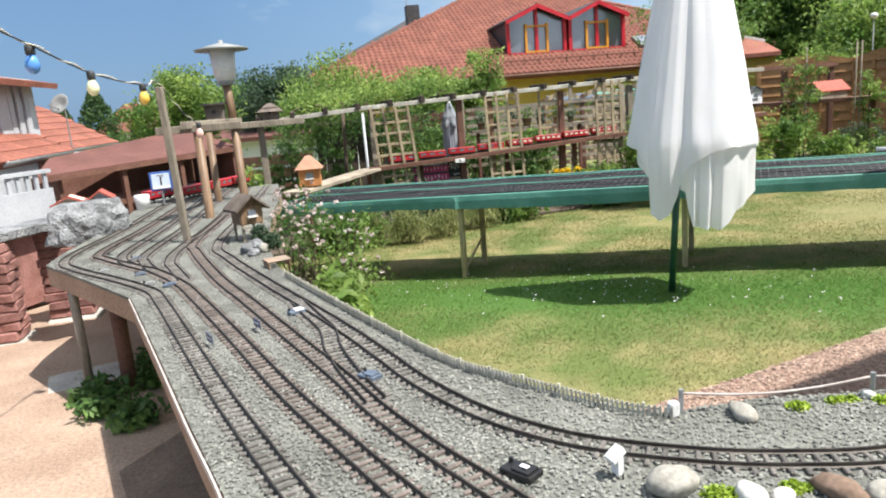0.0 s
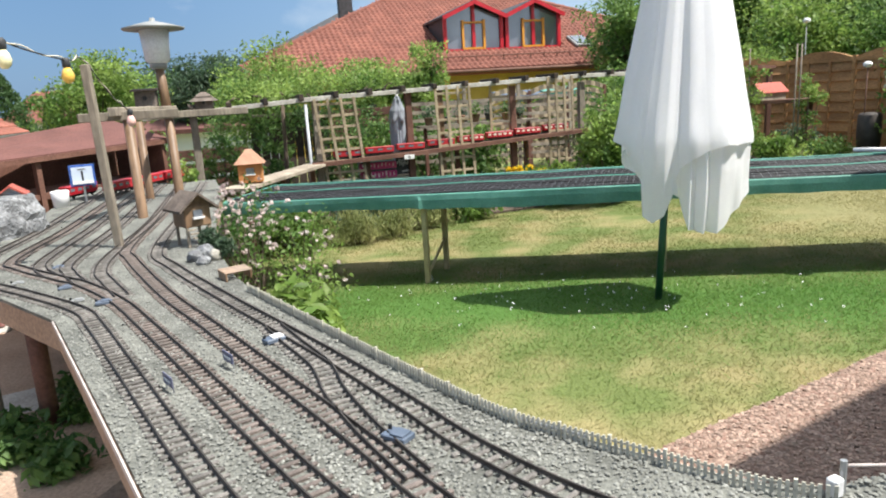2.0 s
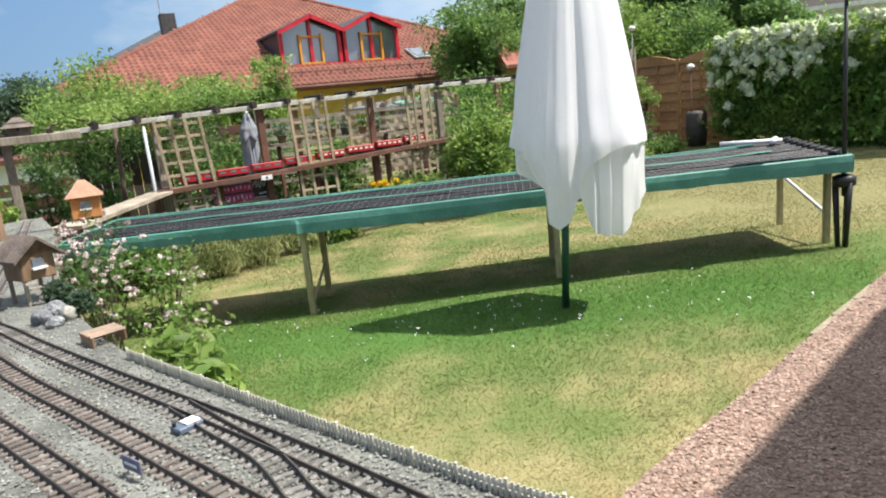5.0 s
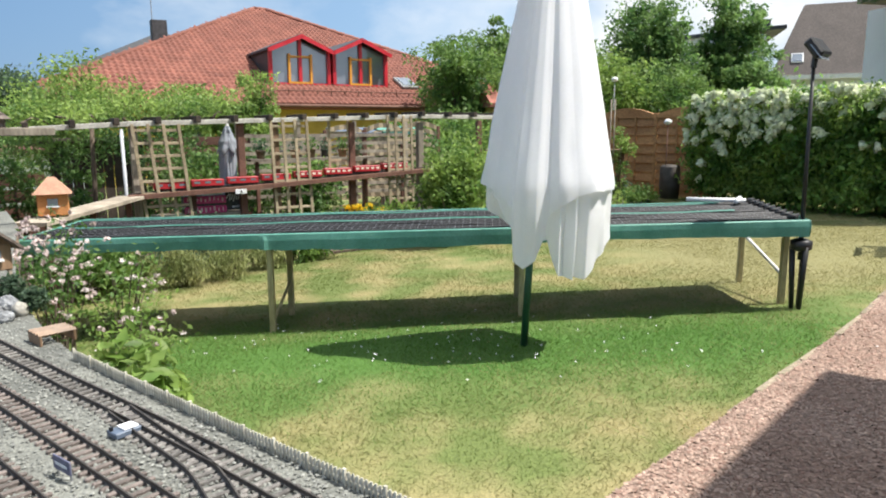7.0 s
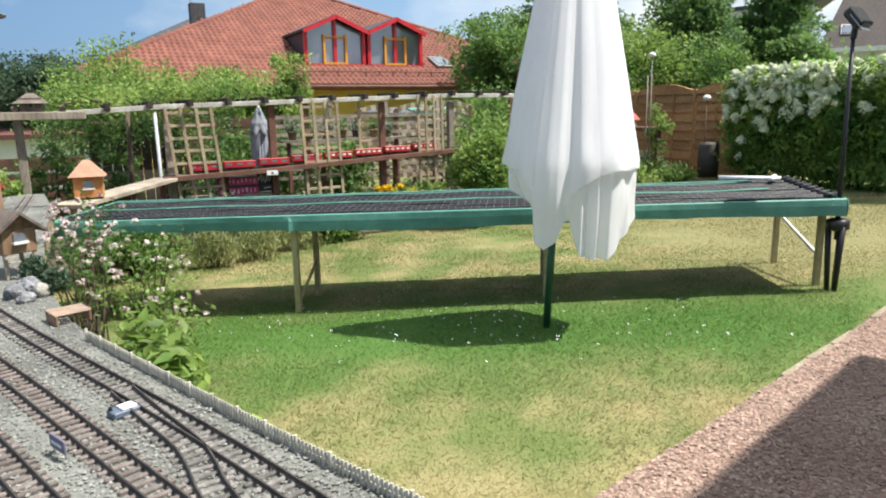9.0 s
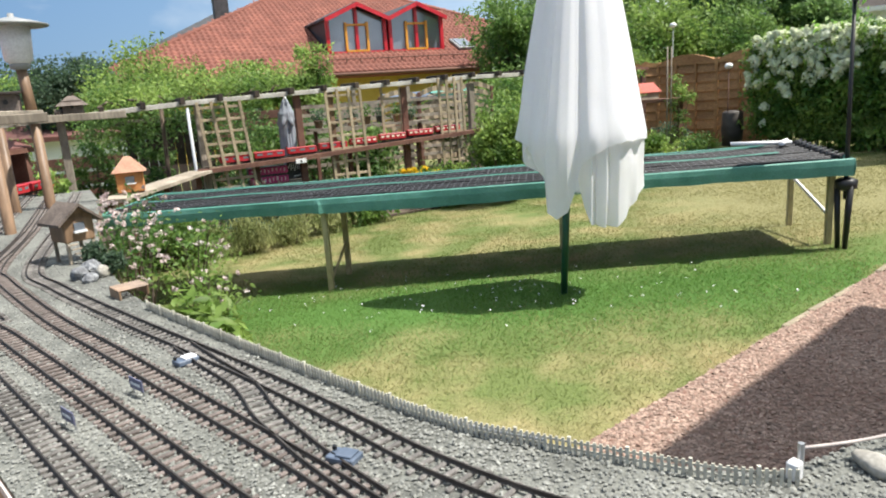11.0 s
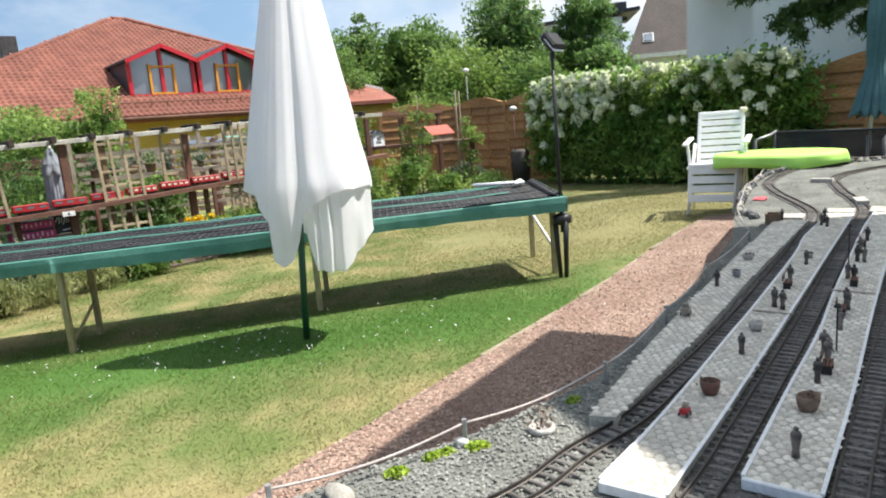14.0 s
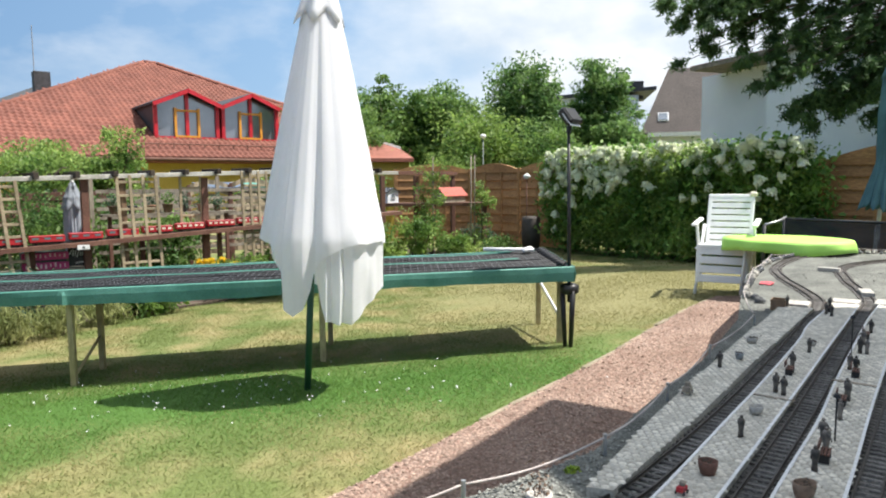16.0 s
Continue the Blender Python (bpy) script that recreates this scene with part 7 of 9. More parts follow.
# ---- west side: posts, lamp, shed, houses ----
def build_posts():
    t = thing("fence_post", (-1.47, 3.62, TOP - 0.1), "grey weathered square post standing at the table", "post")
    part("post", box(bmesh.new(), (0, 0, 0.46), (0.036, 0.036, 0.96), ry=-1.5, bevel=0.004), M_WOOD_GREY, t)
    L = thing("log_frame", (0, 0, 0), "varnished log posts carrying a weathered cross beam", "post")
    for x, y, z1, r in ((-1.665, 4.53, 1.13, 0.031), (-1.93, 5.45, 1.10, 0.030), (-1.74, 5.52, 1.12, 0.035)):
        part("log", rod(bmesh.new(), (x, y, gz(x, y) - 0.05), (x, y, z1), r, r * 0.92, 14), M_LOG, L, smooth=True)
    for p, q in (((-1.90, 4.42, 1.145), (-1.40, 4.62, 1.145)), ((-1.70, 4.40, 1.19), (-1.72, 5.60, 1.15)), ((-2.05, 5.42, 1.135), (-1.2, 5.65, 1.13))):
        P, Q = Vector(p), Vector(q)
        part("beam", box(bmesh.new(), (P + Q) / 2, ((Q - P).length, 0.045, 0.05), rz=math.degrees(math.atan2(Q.y - P.y, Q.x - P.x)), bevel=0.004), M_WOOD_GREY, L)
    lamp = thing("garden_lamp", (-1.762, 5.53, 1.165), "lantern with a wide grey hat on a varnished log pole", "lamp")
    part("pole", rod(bmesh.new(), (0.02, 0, -0.05), (0, 0, 0.33), 0.036, 0.032, 12), M_LOG, lamp, smooth=True)
    part("glass", lathe(bmesh.new(), [(0.05, 0.32), (0.082, 0.35), (0.10, 0.56), (0.0, 0.56)], 20), mat("opal_glass", (0.82, 0.82, 0.84), (0.86, 0.86, 0.87), 4, 0.25, 0, spec=0.6, trans=0.3), lamp, "milky opal glass", smooth=True)
    part("hat", lathe(bmesh.new(), [(0.0, 0.555), (0.205, 0.560), (0.212, 0.570), (0.12, 0.595), (0.05, 0.612), (0.02, 0.618), (0.018, 0.64), (0.0, 0.642)], 28), M_GREY_TIN, lamp, "wide weathered tin hat", smooth=True)
    part("collar", lathe(bmesh.new(), [(0.04, 0.29), (0.06, 0.30), (0.06, 0.33), (0.04, 0.34)], 14), M_GREY_TIN, lamp, smooth=True)

    for x, y, z, w, h, lab in NEST_BOXES:
        n = thing("nest_box", (x, y, z), lab, "nest box", rz=10)
        k = part("box", box(bmesh.new(), (0, 0, h * 0.45), (w, w, h * 0.9), bevel=0.004), M_BOX_WOOD, n)
        # solid black disc stands in for the shade inside the hole
        part("entrance", rod(bmesh.new(), (0, -w / 2 - 0.002, h * 0.55), (0, -w / 2 + 0.004, h * 0.55), 0.016, None, 12), M_BLACK, k, "black disc for the dark of the entrance hole")
        if w < 0.16:
            part("lid", box(bmesh.new(), (0, -0.01, h * 0.94), (w * 1.28, w * 1.3, 0.014), rx=4, bevel=0.002), M_WOOD_DARK, n, "sloping dark lid")
        else:
            b = bmesh.new()
            o = w * 0.78
            v = [b.verts.new(q) for q in ((-o, -o, h * 0.62), (o, -o, h * 0.62), (o, o, h * 0.62), (-o, o, h * 0.62), (-0.03, 0, h * 1.12), (0.03, 0, h * 1.12))]
            for f in ((0, 1, 5, 4), (1, 2, 5), (2, 3, 4, 5), (3, 0, 4), (3, 2, 1, 0)):
                b.faces.new([v[q] for q in f])
            part("hipped_roof", b, M_BOX_WOOD, n, "weathered hipped roof")


M_BOX_WOOD = mat("grey_brown_weathered_board", (0.10, 0.080, 0.066), (0.19, 0.155, 0.13), 9, 0.85, 0.4, 80)
NEST_BOXES = ((-1.87, 5.50, 1.175, 0.14, 0.15, "grey-brown weathered nest box on the cross beam"), (-2.11, 7.96, 1.128, 0.18, 0.19, "weathered bird house with a hipped roof on the pergola beam"))
build_posts()


def build_string():
    t = thing("fairy_lights", (0, 0, 0), "cable of coloured bulbs strung between the posts", "string lights")
    P = [(-1.20, 1.2, 1.62), (-1.29, 2.1, 1.50), (-1.38, 2.76, 1.41), (-1.40, 3.25, 1.375), (-1.485, 3.62, 1.40), (-1.54, 4.0, 1.26), (-1.62, 4.45, 1.17)]
    pts, tan = spline(P, 0.04)
    part("cable", sweep(bmesh.new(), pts, tan, [(0.0032 * math.cos(a), 0.0032 * math.sin(a)) for a in np.arange(6) * -math.pi / 3]), M_DARK, t, smooth=True)
    p2 = pts + np.c_[0.004 * np.cos(np.arange(len(pts)) * 0.9), np.zeros(len(pts)), 0.004 + 0.006 * np.sin(np.arange(len(pts)) * 0.9)]
    part("cable", sweep(bmesh.new(), p2, tan, [(0.0026 * math.cos(a), 0.0026 * math.sin(a)) for a in np.arange(6) * -math.pi / 3]), M_CREAM, t, smooth=True)
    for (x, y, z), c, nm in (((-1.335, 2.31, 1.475), (0.10, 0.28, 0.70), "blue"), ((-1.38, 2.76, 1.41), (0.75, 0.72, 0.45), "pale_yellow"), ((-1.395, 3.24, 1.375), (0.80, 0.50, 0.10), "orange"), ((-1.60, 4.40, 1.175), (0.75, 0.45, 0.40), "pink"), ((-1.25, 1.6, 1.56), (0.6, 0.05, 0.05), "red")):
        b = part("socket", lathe(bmesh.new(), [(0.010, 0.008), (0.016, 0.0), (0.016, -0.025), (0.012, -0.03)], 10, (x, y, z)), M_DARK, t, smooth=True)
        part("bulb", lathe(bmesh.new(), [(0.011, -0.028), (0.020, -0.045), (0.025, -0.062), (0.020, -0.080), (0.010, -0.090), (0.0, -0.092)], 14, (x, y, z)), mat(nm + "_bulb_glass", c, tuple(v * 1.1 for v in c), 4, 0.15, 0, spec=0.7), b, "coloured glass bulb", smooth=True)


build_string()


def build_shed():
    t = thing("shed", (-3.68, 5.85, 0), "low open shed with a brown-red felt roof sheltering the railway", "shed", rz=62.2)
    L = 2.42
    g = gz(-3, 7) - 0.05
    b = bmesh.new()
    prof = [(0, 0, 0.80), (L, 0, 0.86), (L, 0.75, 1.065), (2.0, 0.70, 1.069), (0.35, 0.30, 0.944)]
    lo = [b.verts.new((x, y, z)) for x, y, z in prof]
    hi = [b.verts.new((x, y, z + 0.03)) for x, y, z in prof]
    for a in (lo[::-1], hi):
        for k in range(1, 4):
            b.faces.new((a[0], a[k], a[k + 1]))
    for k in range(5):
        b.faces.new((lo[k], lo[(k + 1) % 5], hi[(k + 1) % 5], hi[k]))
    part("roof", b, M_SHED_ROOF, t, "weathered brown-red felt roof")
    part("eave_board", box(bmesh.new(), (L / 2, -0.012, 0.825), (L, 0.02, 0.045), ry=-1.4), M_WOOD_BROWN, t)
    part("back_wall", box(bmesh.new(), (L / 2 + 0.2, 0.72, (0.95 + g) / 2), (L - 0.4, 0.04, 0.95 - g), rz=6), M_WOOD_BROWN, t, "dark brown boarded wall")
    part("end_wall", box(bmesh.new(), (0.25, 0.3, (0.80 + g) / 2), (0.04, 0.5, 0.80 - g)), M_WOOD_BROWN, t)
    part("end_wall", box(bmesh.new(), (L - 0.03, 0.4, (0.86 + g) / 2), (0.04, 0.7, 0.86 - g)), M_WOOD_BROWN, t)
    for x in (0.1, 0.9, 1.6, 2.36):
        part("post", box(bmesh.new(), (x, 0.04, (0.81 + g) / 2), (0.05, 0.05, 0.81 - g)), M_WOOD_BROWN, t)
    part("bench_board", box(bmesh.new(), (L / 2 + 0.1, 0.36, 0.48), (L - 0.3, 0.66, 0.05)), M_WOOD_BROWN, t)


build_shed()


M_SIGN_BLUE = mat("blue_sign_enamel", (0.03, 0.09, 0.32), (0.05, 0.12, 0.38), 8, 0.5, 0.05)
M_SIGN_FACE = mat("pale_blue_sign_face", (0.50, 0.58, 0.70), (0.58, 0.66, 0.76), 8, 0.5, 0.05)


def build_number_board():
    t = thing("number_board", (-2.36, 5.40, 0.75), "pale blue board with the number one under the shed roof", "sign", rz=24)
    p = part("panel", box(bmesh.new(), (0, 0, 0), (0.165, 0.012, 0.15), bevel=0.002), M_SIGN_BLUE, t, "blue border")
    part("face", box(bmesh.new(), (0, -0.008, 0), (0.135, 0.004, 0.12)), M_SIGN_FACE, p, "pale blue face")
    part("caption", box(bmesh.new(), (0, -0.011, 0.044), (0.05, 0.002, 0.009)), M_GREY_TIN, p, "illegible dark caption bar")
    part("base_strip", box(bmesh.new(), (0, -0.0115, -0.050), (0.135, 0.003, 0.020)), M_WHITE_PAINT, p, "white strip")
    cu = bpy.data.curves.new("numeral", "FONT")
    cu.body = "1"
    cu.size, cu.extrude, cu.offset, cu.align_x = 0.095, 0.001, 0.0015, "CENTER"
    me = bpy.data.meshes.new_from_object(bpy.data.objects.new("tmp", cu))
    me.materials.append(M_BLACK)
    o = new("numeral", me)
    o.parent = p
    o.matrix_basis = pose(0.0, -0.011, -0.034, 90, 0, 0)
    part("stand", rod(bmesh.new(), (0, 0.012, -0.19), (0, 0.012, 0.0), 0.008, None, 8), M_GREY_METAL, t)


build_number_board()


def wagon(x, y, z, rz, L, body, roof, label, windows=4, pale=False):
    t = thing("railway_wagon", (x, y, z), label, "wagon", "red train", rz=rz)
    b = part("body", box(bmesh.new(), (0, 0, 0.058), (L, 0.085, 0.054), bevel=0.004), body, t)
    part("chassis", box(bmesh.new(), (0, 0, 0.025), (L * 0.95, 0.06, 0.016)), M_BLACK, t)
    part("roof", box(bmesh.new(), (0, 0, 0.091), (L + 0.008, 0.09, 0.014), bevel=0.005), roof, t, "wagon roof")
    for s in (-1, 1):
        for k in range(windows):
            part("window", box(bmesh.new(), ((k - (windows - 1) / 2) * L / windows, s * 0.0435, 0.068), (L / windows * 0.55, 0.002, 0.022)), M_CREAM if pale else M_PANE, b)
        for e in (-1, 1):
            part("wheel", rod(bmesh.new(), (e * L * 0.32, s * 0.024, 0.014), (e * L * 0.32, s * 0.030, 0.014), 0.014, None, 12), M_BLACK, t)


def shelf_z(s):
    return float(np.interp(s, [p[0] for p in SHELF], [p[1] for p in SHELF])) + 0.0235


for k in range(8):
    s = 0.36 + k * 0.37
    x, y, _ = tp(s, 0.0, 0)
    wagon(x, y, shelf_z(s), TA, 0.33, M_RED, M_RED, "red model railway coach with pale windows on the rear shelf" if k > 3 else "red open model railway wagon on the rear shelf", 5 if k > 3 else 3, k > 3)
for k, (x, y) in enumerate(((-2.32, 5.93), (-2.22, 6.28), (-2.12, 6.62), (-2.57, 5.78))):
    wagon(x, y, TOP + 0.014, 73, 0.31, M_RED, M_RED, "red model railway coach under the shed roof", 4)


def build_back_track():
    t = thing("railway_track", (0, 0, 0), "dark model railway track on the rear shelf", "track", "tracks of the garden railway")
    line = [(*tp(s, 0.0, 0)[:2], shelf_z(s) + 0.004) for s in (-0.05, 0.2, 1.3, 2.4, 3.4, 5.0)]
    pts, tan = spline(line, 0.05)
    for side in (-0.0225, 0.0225):
        part("rail", sweep(bmesh.new(), pts, tan, [(side + 0.003, 0), (side + 0.003, 0.01), (side - 0.003, 0.01), (side - 0.003, 0)]), M_RAIL, t)


build_back_track()


M_TERRA_ROOF0 = mat("red_model_tile", (0.33, 0.07, 0.05), (0.42, 0.11, 0.08), 30, 0.7, 0.3)


def build_hutch(name, x, y, z, w, d, h, rz, wall, roof, label, legs=0.0, roof_h=0.09, hip=False):
    t = thing(name, (x, y, z), label, "model house", rz=rz)
    b = part("wall", box(bmesh.new(), (0, 0, legs + h / 2), (w, d, h), bevel=0.004), wall, t)
    m = bmesh.new()
    o = 0.03
    if hip:
        v = [m.verts.new(q) for q in ((-w / 2 - o, -d / 2 - o, legs + h), (w / 2 + o, -d / 2 - o, legs + h), (w / 2 + o, d / 2 + o, legs + h), (-w / 2 - o, d / 2 + o, legs + h), (-w * 0.12, 0, legs + h + roof_h), (w * 0.12, 0, legs + h + roof_h))]
        for f in ((0, 1, 5, 4), (1, 2, 5), (2, 3, 4, 5), (3, 0, 4), (3, 2, 1, 0)):
            m.faces.new([v[i] for i in f])
    else:
        for s in (-1, 1):
            up = [m.verts.new(q) for q in ((0, -d / 2 - o, legs + h + roof_h), (s * (w / 2 + o), -d / 2 - o, legs + h - 0.015), (s * (w / 2 + o), d / 2 + o, legs + h - 0.015), (0, d / 2 + o, legs + h + roof_h))]
            dn = [m.verts.new((q.co.x, q.co.y, q.co.z - 0.012)) for q in up]
            m.faces.new(up); m.faces.new(dn[::-1])
            for i in range(4):
                m.faces.new((dn[i], dn[(i + 1) % 4], up[(i + 1) % 4], up[i]))
        g = part("gable", slab(bmesh.new(), [(-w / 2, 0), (w / 2, 0), (0, roof_h)], -d / 2 + 0.002, d / 2 - 0.002), wall, t)
        g.matrix_basis = pose(0, 0, legs + h, 90, 0, 0)
    bmesh.ops.recalc_face_normals(m, faces=m.faces[:])
    part("roof", m, roof, t)
    part("window", box(bmesh.new(), (0, -d / 2 - 0.002, legs + h * 0.62), (w * 0.34, 0.006, h * 0.34)), M_PANE, b)
    part("sill", box(bmesh.new(), (0, -d / 2 - 0.008, legs + h * 0.42), (w * 0.42, 0.016, 0.008)), M_WHITE_PAINT, b)
    if legs:
        for sx in (-1, 1):
            for sy in (-1, 1):
                part("leg", box(bmesh.new(), (sx * w * 0.42, sy * d * 0.42, legs / 2), (0.012, 0.012, legs)), M_WOOD_GREY, t)
        for k in range(5):
            part("step", box(bmesh.new(), (-0.01 * k, -d / 2 - 0.03 + 0.006 * k, legs * (k + 0.5) / 5), (0.04, 0.012, 0.006)), M_WOOD_GREY, t)
    return t


M_CABIN_ROOF = mat("weathered_shingle", (0.085, 0.066, 0.054), (0.15, 0.12, 0.10), 14, 0.85, 0.5, 90)
build_hutch("model_cabin", -1.085, 3.545, TOP, 0.125, 0.13, 0.098, 40, M_LOG, M_CABIN_ROOF, "wooden model signal cabin on stilts with a grey-brown gable roof", 0.092, 0.062)
build_hutch("nest_box", -1.47, 6.80, 0.480, 0.215, 0.18, 0.17, 8, mat("orange_wood", (0.42, 0.17, 0.05), (0.50, 0.22, 0.08), 8, 0.7, 0.2), M_TERRACOTTA, "orange wooden model house with a hipped terracotta roof", 0.0, 0.13, True)
build_hutch("model_house", -2.44, 4.24, 0.715, 0.16, 0.10, 0.045, 20, M_CREAM, M_TERRA_ROOF0, "small model house with a red roof on the model rock", 0.0, 0.035)
build_hutch("model_house", -2.28, 4.32, 0.715, 0.10, 0.09, 0.055, 20, M_WHITEWASH, M_TERRA_ROOF0, "small white model house with a red roof on the model rock", 0.0, 0.04)
build_hutch("station_house", 4.35, 2.18, TOP, 0.34, 0.20, 0.09, 30, M_WOOD_BROWN, M_TERRACOTTA, "brown model station house with a red roof", 0.0, 0.07)


def build_nest_shelf():
    t = thing("timber_shelf", (0, 0, 0), "weathered plank shelf carrying the orange model house", "shelf")
    part("board", box(bmesh.new(), (-1.28, 7.40, 0.462), (1.95, 0.26, 0.03), rz=72, ry=-1.0), M_WOOD_GREY, t)
    for x, y in ((-1.50, 6.70), (-1.28, 7.4), (-1.06, 8.1)):
        part("support", box(bmesh.new(), (x, y, (0.45 + gz(x, y)) / 2), (0.05, 0.05, 0.45 - gz(x, y))), M_WOOD_BROWN, t)


build_nest_shelf()


def build_model_rock():
    b = bmesh.new()
    ball(b, (0, 0, 0), 1.0, 4)
    for v in b.verts:
        n = noise.noise(v.co * 2.1) * 0.22 + noise.noise(v.co * 6.0) * 0.10
        v.co *= 1 + n
        v.co = Vector((v.co.x * 0.27, v.co.y * 0.17, max(-0.35, min(v.co.z, 0.72)) * 0.23))
    o = part("model_mountain", b, M_ROCK)
    o.location = (-2.32, 4.20, TOP + 0.05)
    o.rotation_euler = (0, 0, 1.2)
    tagged(o, "grey rough plaster model mountain on the table", "model mountain")
    p = thing("white_box", (-2.50, 5.32, TOP + 0.002), "plain white bucket at the back of the table", "bucket")
    part("bucket", lathe(bmesh.new(), [(0.05, 0), (0.06, 0.11), (0.055, 0.115), (0.045, 0.02), (0, 0.02)], 16), M_WHITE_PLASTIC, p, smooth=True)


build_model_rock()


def tiled_plane(parent, o, u, v, nu, nv, name="roof_tile"):
    """A roof face from the corner o: nu tiles along u (eave), nv courses up v, each tile a piece."""
    o, u, v = Vector(o), Vector(u), Vector(v)
    n = u.cross(v).normalized()
    du, dv = u / nu, v / nv
    b = bmesh.new()
    box(b, (0, 0, 0), (du.length * 0.97, dv.length * 1.12, 0.03), rx=-3.5, bevel=0.006)
    for q in b.verts:
        q.co.z += 0.014 * math.cos(q.co.x / du.length * 2 * math.pi)
    me = finish(b, name, M_TERRA_ROOF)
    rot = Matrix((u.normalized(), n.cross(u.normalized()), n)).transposed().to_4x4()
    for i in range(nu):
        for j in range(nv):
            k = new(name, me)
            k.parent = parent
            k.matrix_basis = Matrix.Translation(o + du * (i + 0.5) + dv * (j + 0.5) + n * 0.03) @ rot
    b = bmesh.new()
    b.faces.new([b.verts.new(q) for q in (o, o + u, o + u + v, o + v)])
    w = part("roof_board", b, M_ROOF_BED, parent)
    w.modifiers.new("thick", "SOLIDIFY").thickness = 0.05


def build_west_house():
    t = thing("house", (0, 0, 0), "white rendered house with red tiled roofs and a white dormer", "house")
    E0, EU, EV = Vector((-3.86, 5.75, 0.97)), Vector((-0.26, 1.50, 0.02)), Vector((-1.35, 0.35, 0.62))
    roof = part("eave_trim", rod(bmesh.new(), E0, E0 + EU, 0.035, None, 8), M_GREY_METAL, t, "grey gutter", smooth=True)
    tiled_plane(roof, E0 - EU * 1.0, EU * 2.0, EV, 16, 8)
    wall = bmesh.new()
    box(wall, (-4.75, 6.0, 0.40), (1.6, 3.2, 1.15), rz=9.8)
    part("wall", wall, M_WHITEWASH, t, "white rendered wall")
    d = part("dormer", box(bmesh.new(), (-5.05, 7.10, 1.42), (1.0, 0.85, 0.76), rz=9.8), M_WHITEWASH, t, "white dormer")
    b = bmesh.new()
    box(b, (-5.0, 7.05, 1.86), (1.35, 1.35, 0.06), rz=9.8, ry=12)
    part("dormer_roof", b, M_TERRA_ROOF, d, "red tiled dormer roof")
    part("down_pipe", rod(bmesh.new(), (-4.56, 6.72, 1.25), (-4.56, 6.72, 1.74), 0.025, None, 8), M_GREY_METAL, d, smooth=True)
    for k in range(4):
        part("shutter", box(bmesh.new(), (-4.53 - 0.035 * 0, 6.90 + 0.13 * k, 1.45), (0.02, 0.10, 0.5), rz=9.8), M_WHITEWASH, d)
    r2 = thing("house", (0, 0, 0), "lower red tiled roof of the neighbouring house", "house")
    part("wall", box(bmesh.new(), (-5.75, 9.4, 0.40), (1.4, 2.0, 1.1), rz=8), M_WHITEWASH, r2)
    e2 = part("eave_trim", rod(bmesh.new(), (-4.95, 8.35, 0.97), (-5.10, 10.2, 0.99), 0.03, None, 8), M_GREY_METAL, r2, smooth=True)
    tiled_plane(e2, (-4.95, 8.35, 0.97), (-0.15, 1.85, 0.02), (-1.2, 0.2, 0.62), 9, 7)
    # balcony
    bal = thing("balcony", (-3.45, 4.75, 0), "white balcony with a balustrade on the house", "balcony", rz=80)
    part("slab", box(bmesh.new(), (0.0, 0.45, 0.50), (1.5, 0.9, 0.10)), M_WHITEWASH, bal)
    part("parapet", box(bmesh.new(), (0.0, 0.0, 0.64), (1.5, 0.03, 0.24)), M_WHITEWASH, bal)
    part("handrail", box(bmesh.new(), (0.0, 0.0, 0.90), (1.5, 0.05, 0.03)), M_WHITEWASH, bal)
    part("pier", box(bmesh.new(), (0.0, 0.45, 0.15), (1.4, 0.7, 0.6)), M_RED_BRICK, bal, "dull red sandstone base")
    for k in range(16):
        part("baluster", box(bmesh.new(), (-0.70 + k * 0.093, 0.0, 0.82), (0.035, 0.02, 0.14)), M_WHITEWASH, bal)
    # cypress and far roofs beyond
    rng = np.random.default_rng(66)
    for x, y, z1, r in ((-7.35, 14.0, 2.0, 0.85), (-7.95, 13.8, 1.75, 0.60), (-6.7, 14.4, 1.55, 0.45)):
        c = thing("cypress", (x, y, gz(x, y)), "dark conical cypress beyond the roofs", "tree")
        n = 6500
        f = rng.uniform(0, 1, n)
        a = rng.uniform(0, 6.283, n)
        rr = r * (1 - f) ** 0.7 * rng.uniform(0.5, 1.1, n)
        leaves("crown", np.c_[rr * np.cos(a), rr * np.sin(a), f * (z1 - gz(x, y)) * 1.0 + 0.05], 0.10, M_NEEDLE, c, rng, aspect=0.35, out=np.array([0, 0, 1.2]))
        part("trunk", rod(bmesh.new(), (0, 0, -0.05), (0, 0, z1 * 0.8), 0.06, 0.02, 8), M_BARK, c)
    f = thing("house", (-10.8, 23.0, 0), "far house with a pale red roof", "house", rz=-20)
    part("wall", box(bmesh.new(), (0, 1.5, 0.4), (3.4, 3, 1.6)), M_CREAM, f)
    b = bmesh.new()
    v = [b.verts.new(q) for q in ((-2.0, -0.2, 1.1), (2.0, -0.2, 1.1), (2.0, 3.2, 1.1), (-2.0, 3.2, 1.1), (-2.0, 1.5, 2.1), (2.0, 1.5, 2.1))]
    for q in ((0, 1, 5, 4), (1, 2, 5), (2, 3, 4, 5), (3, 0, 4), (3, 2, 1, 0)):
        b.faces.new([v[i] for i in q])
    part("roof", b, M_ROOF_TILE, f, "red tiled roof")
    l = thing("street_lamp", (-8.3, 18.0, gz(-8, 18)), "tall curved grey street lamp beyond the roofs", "lamp")
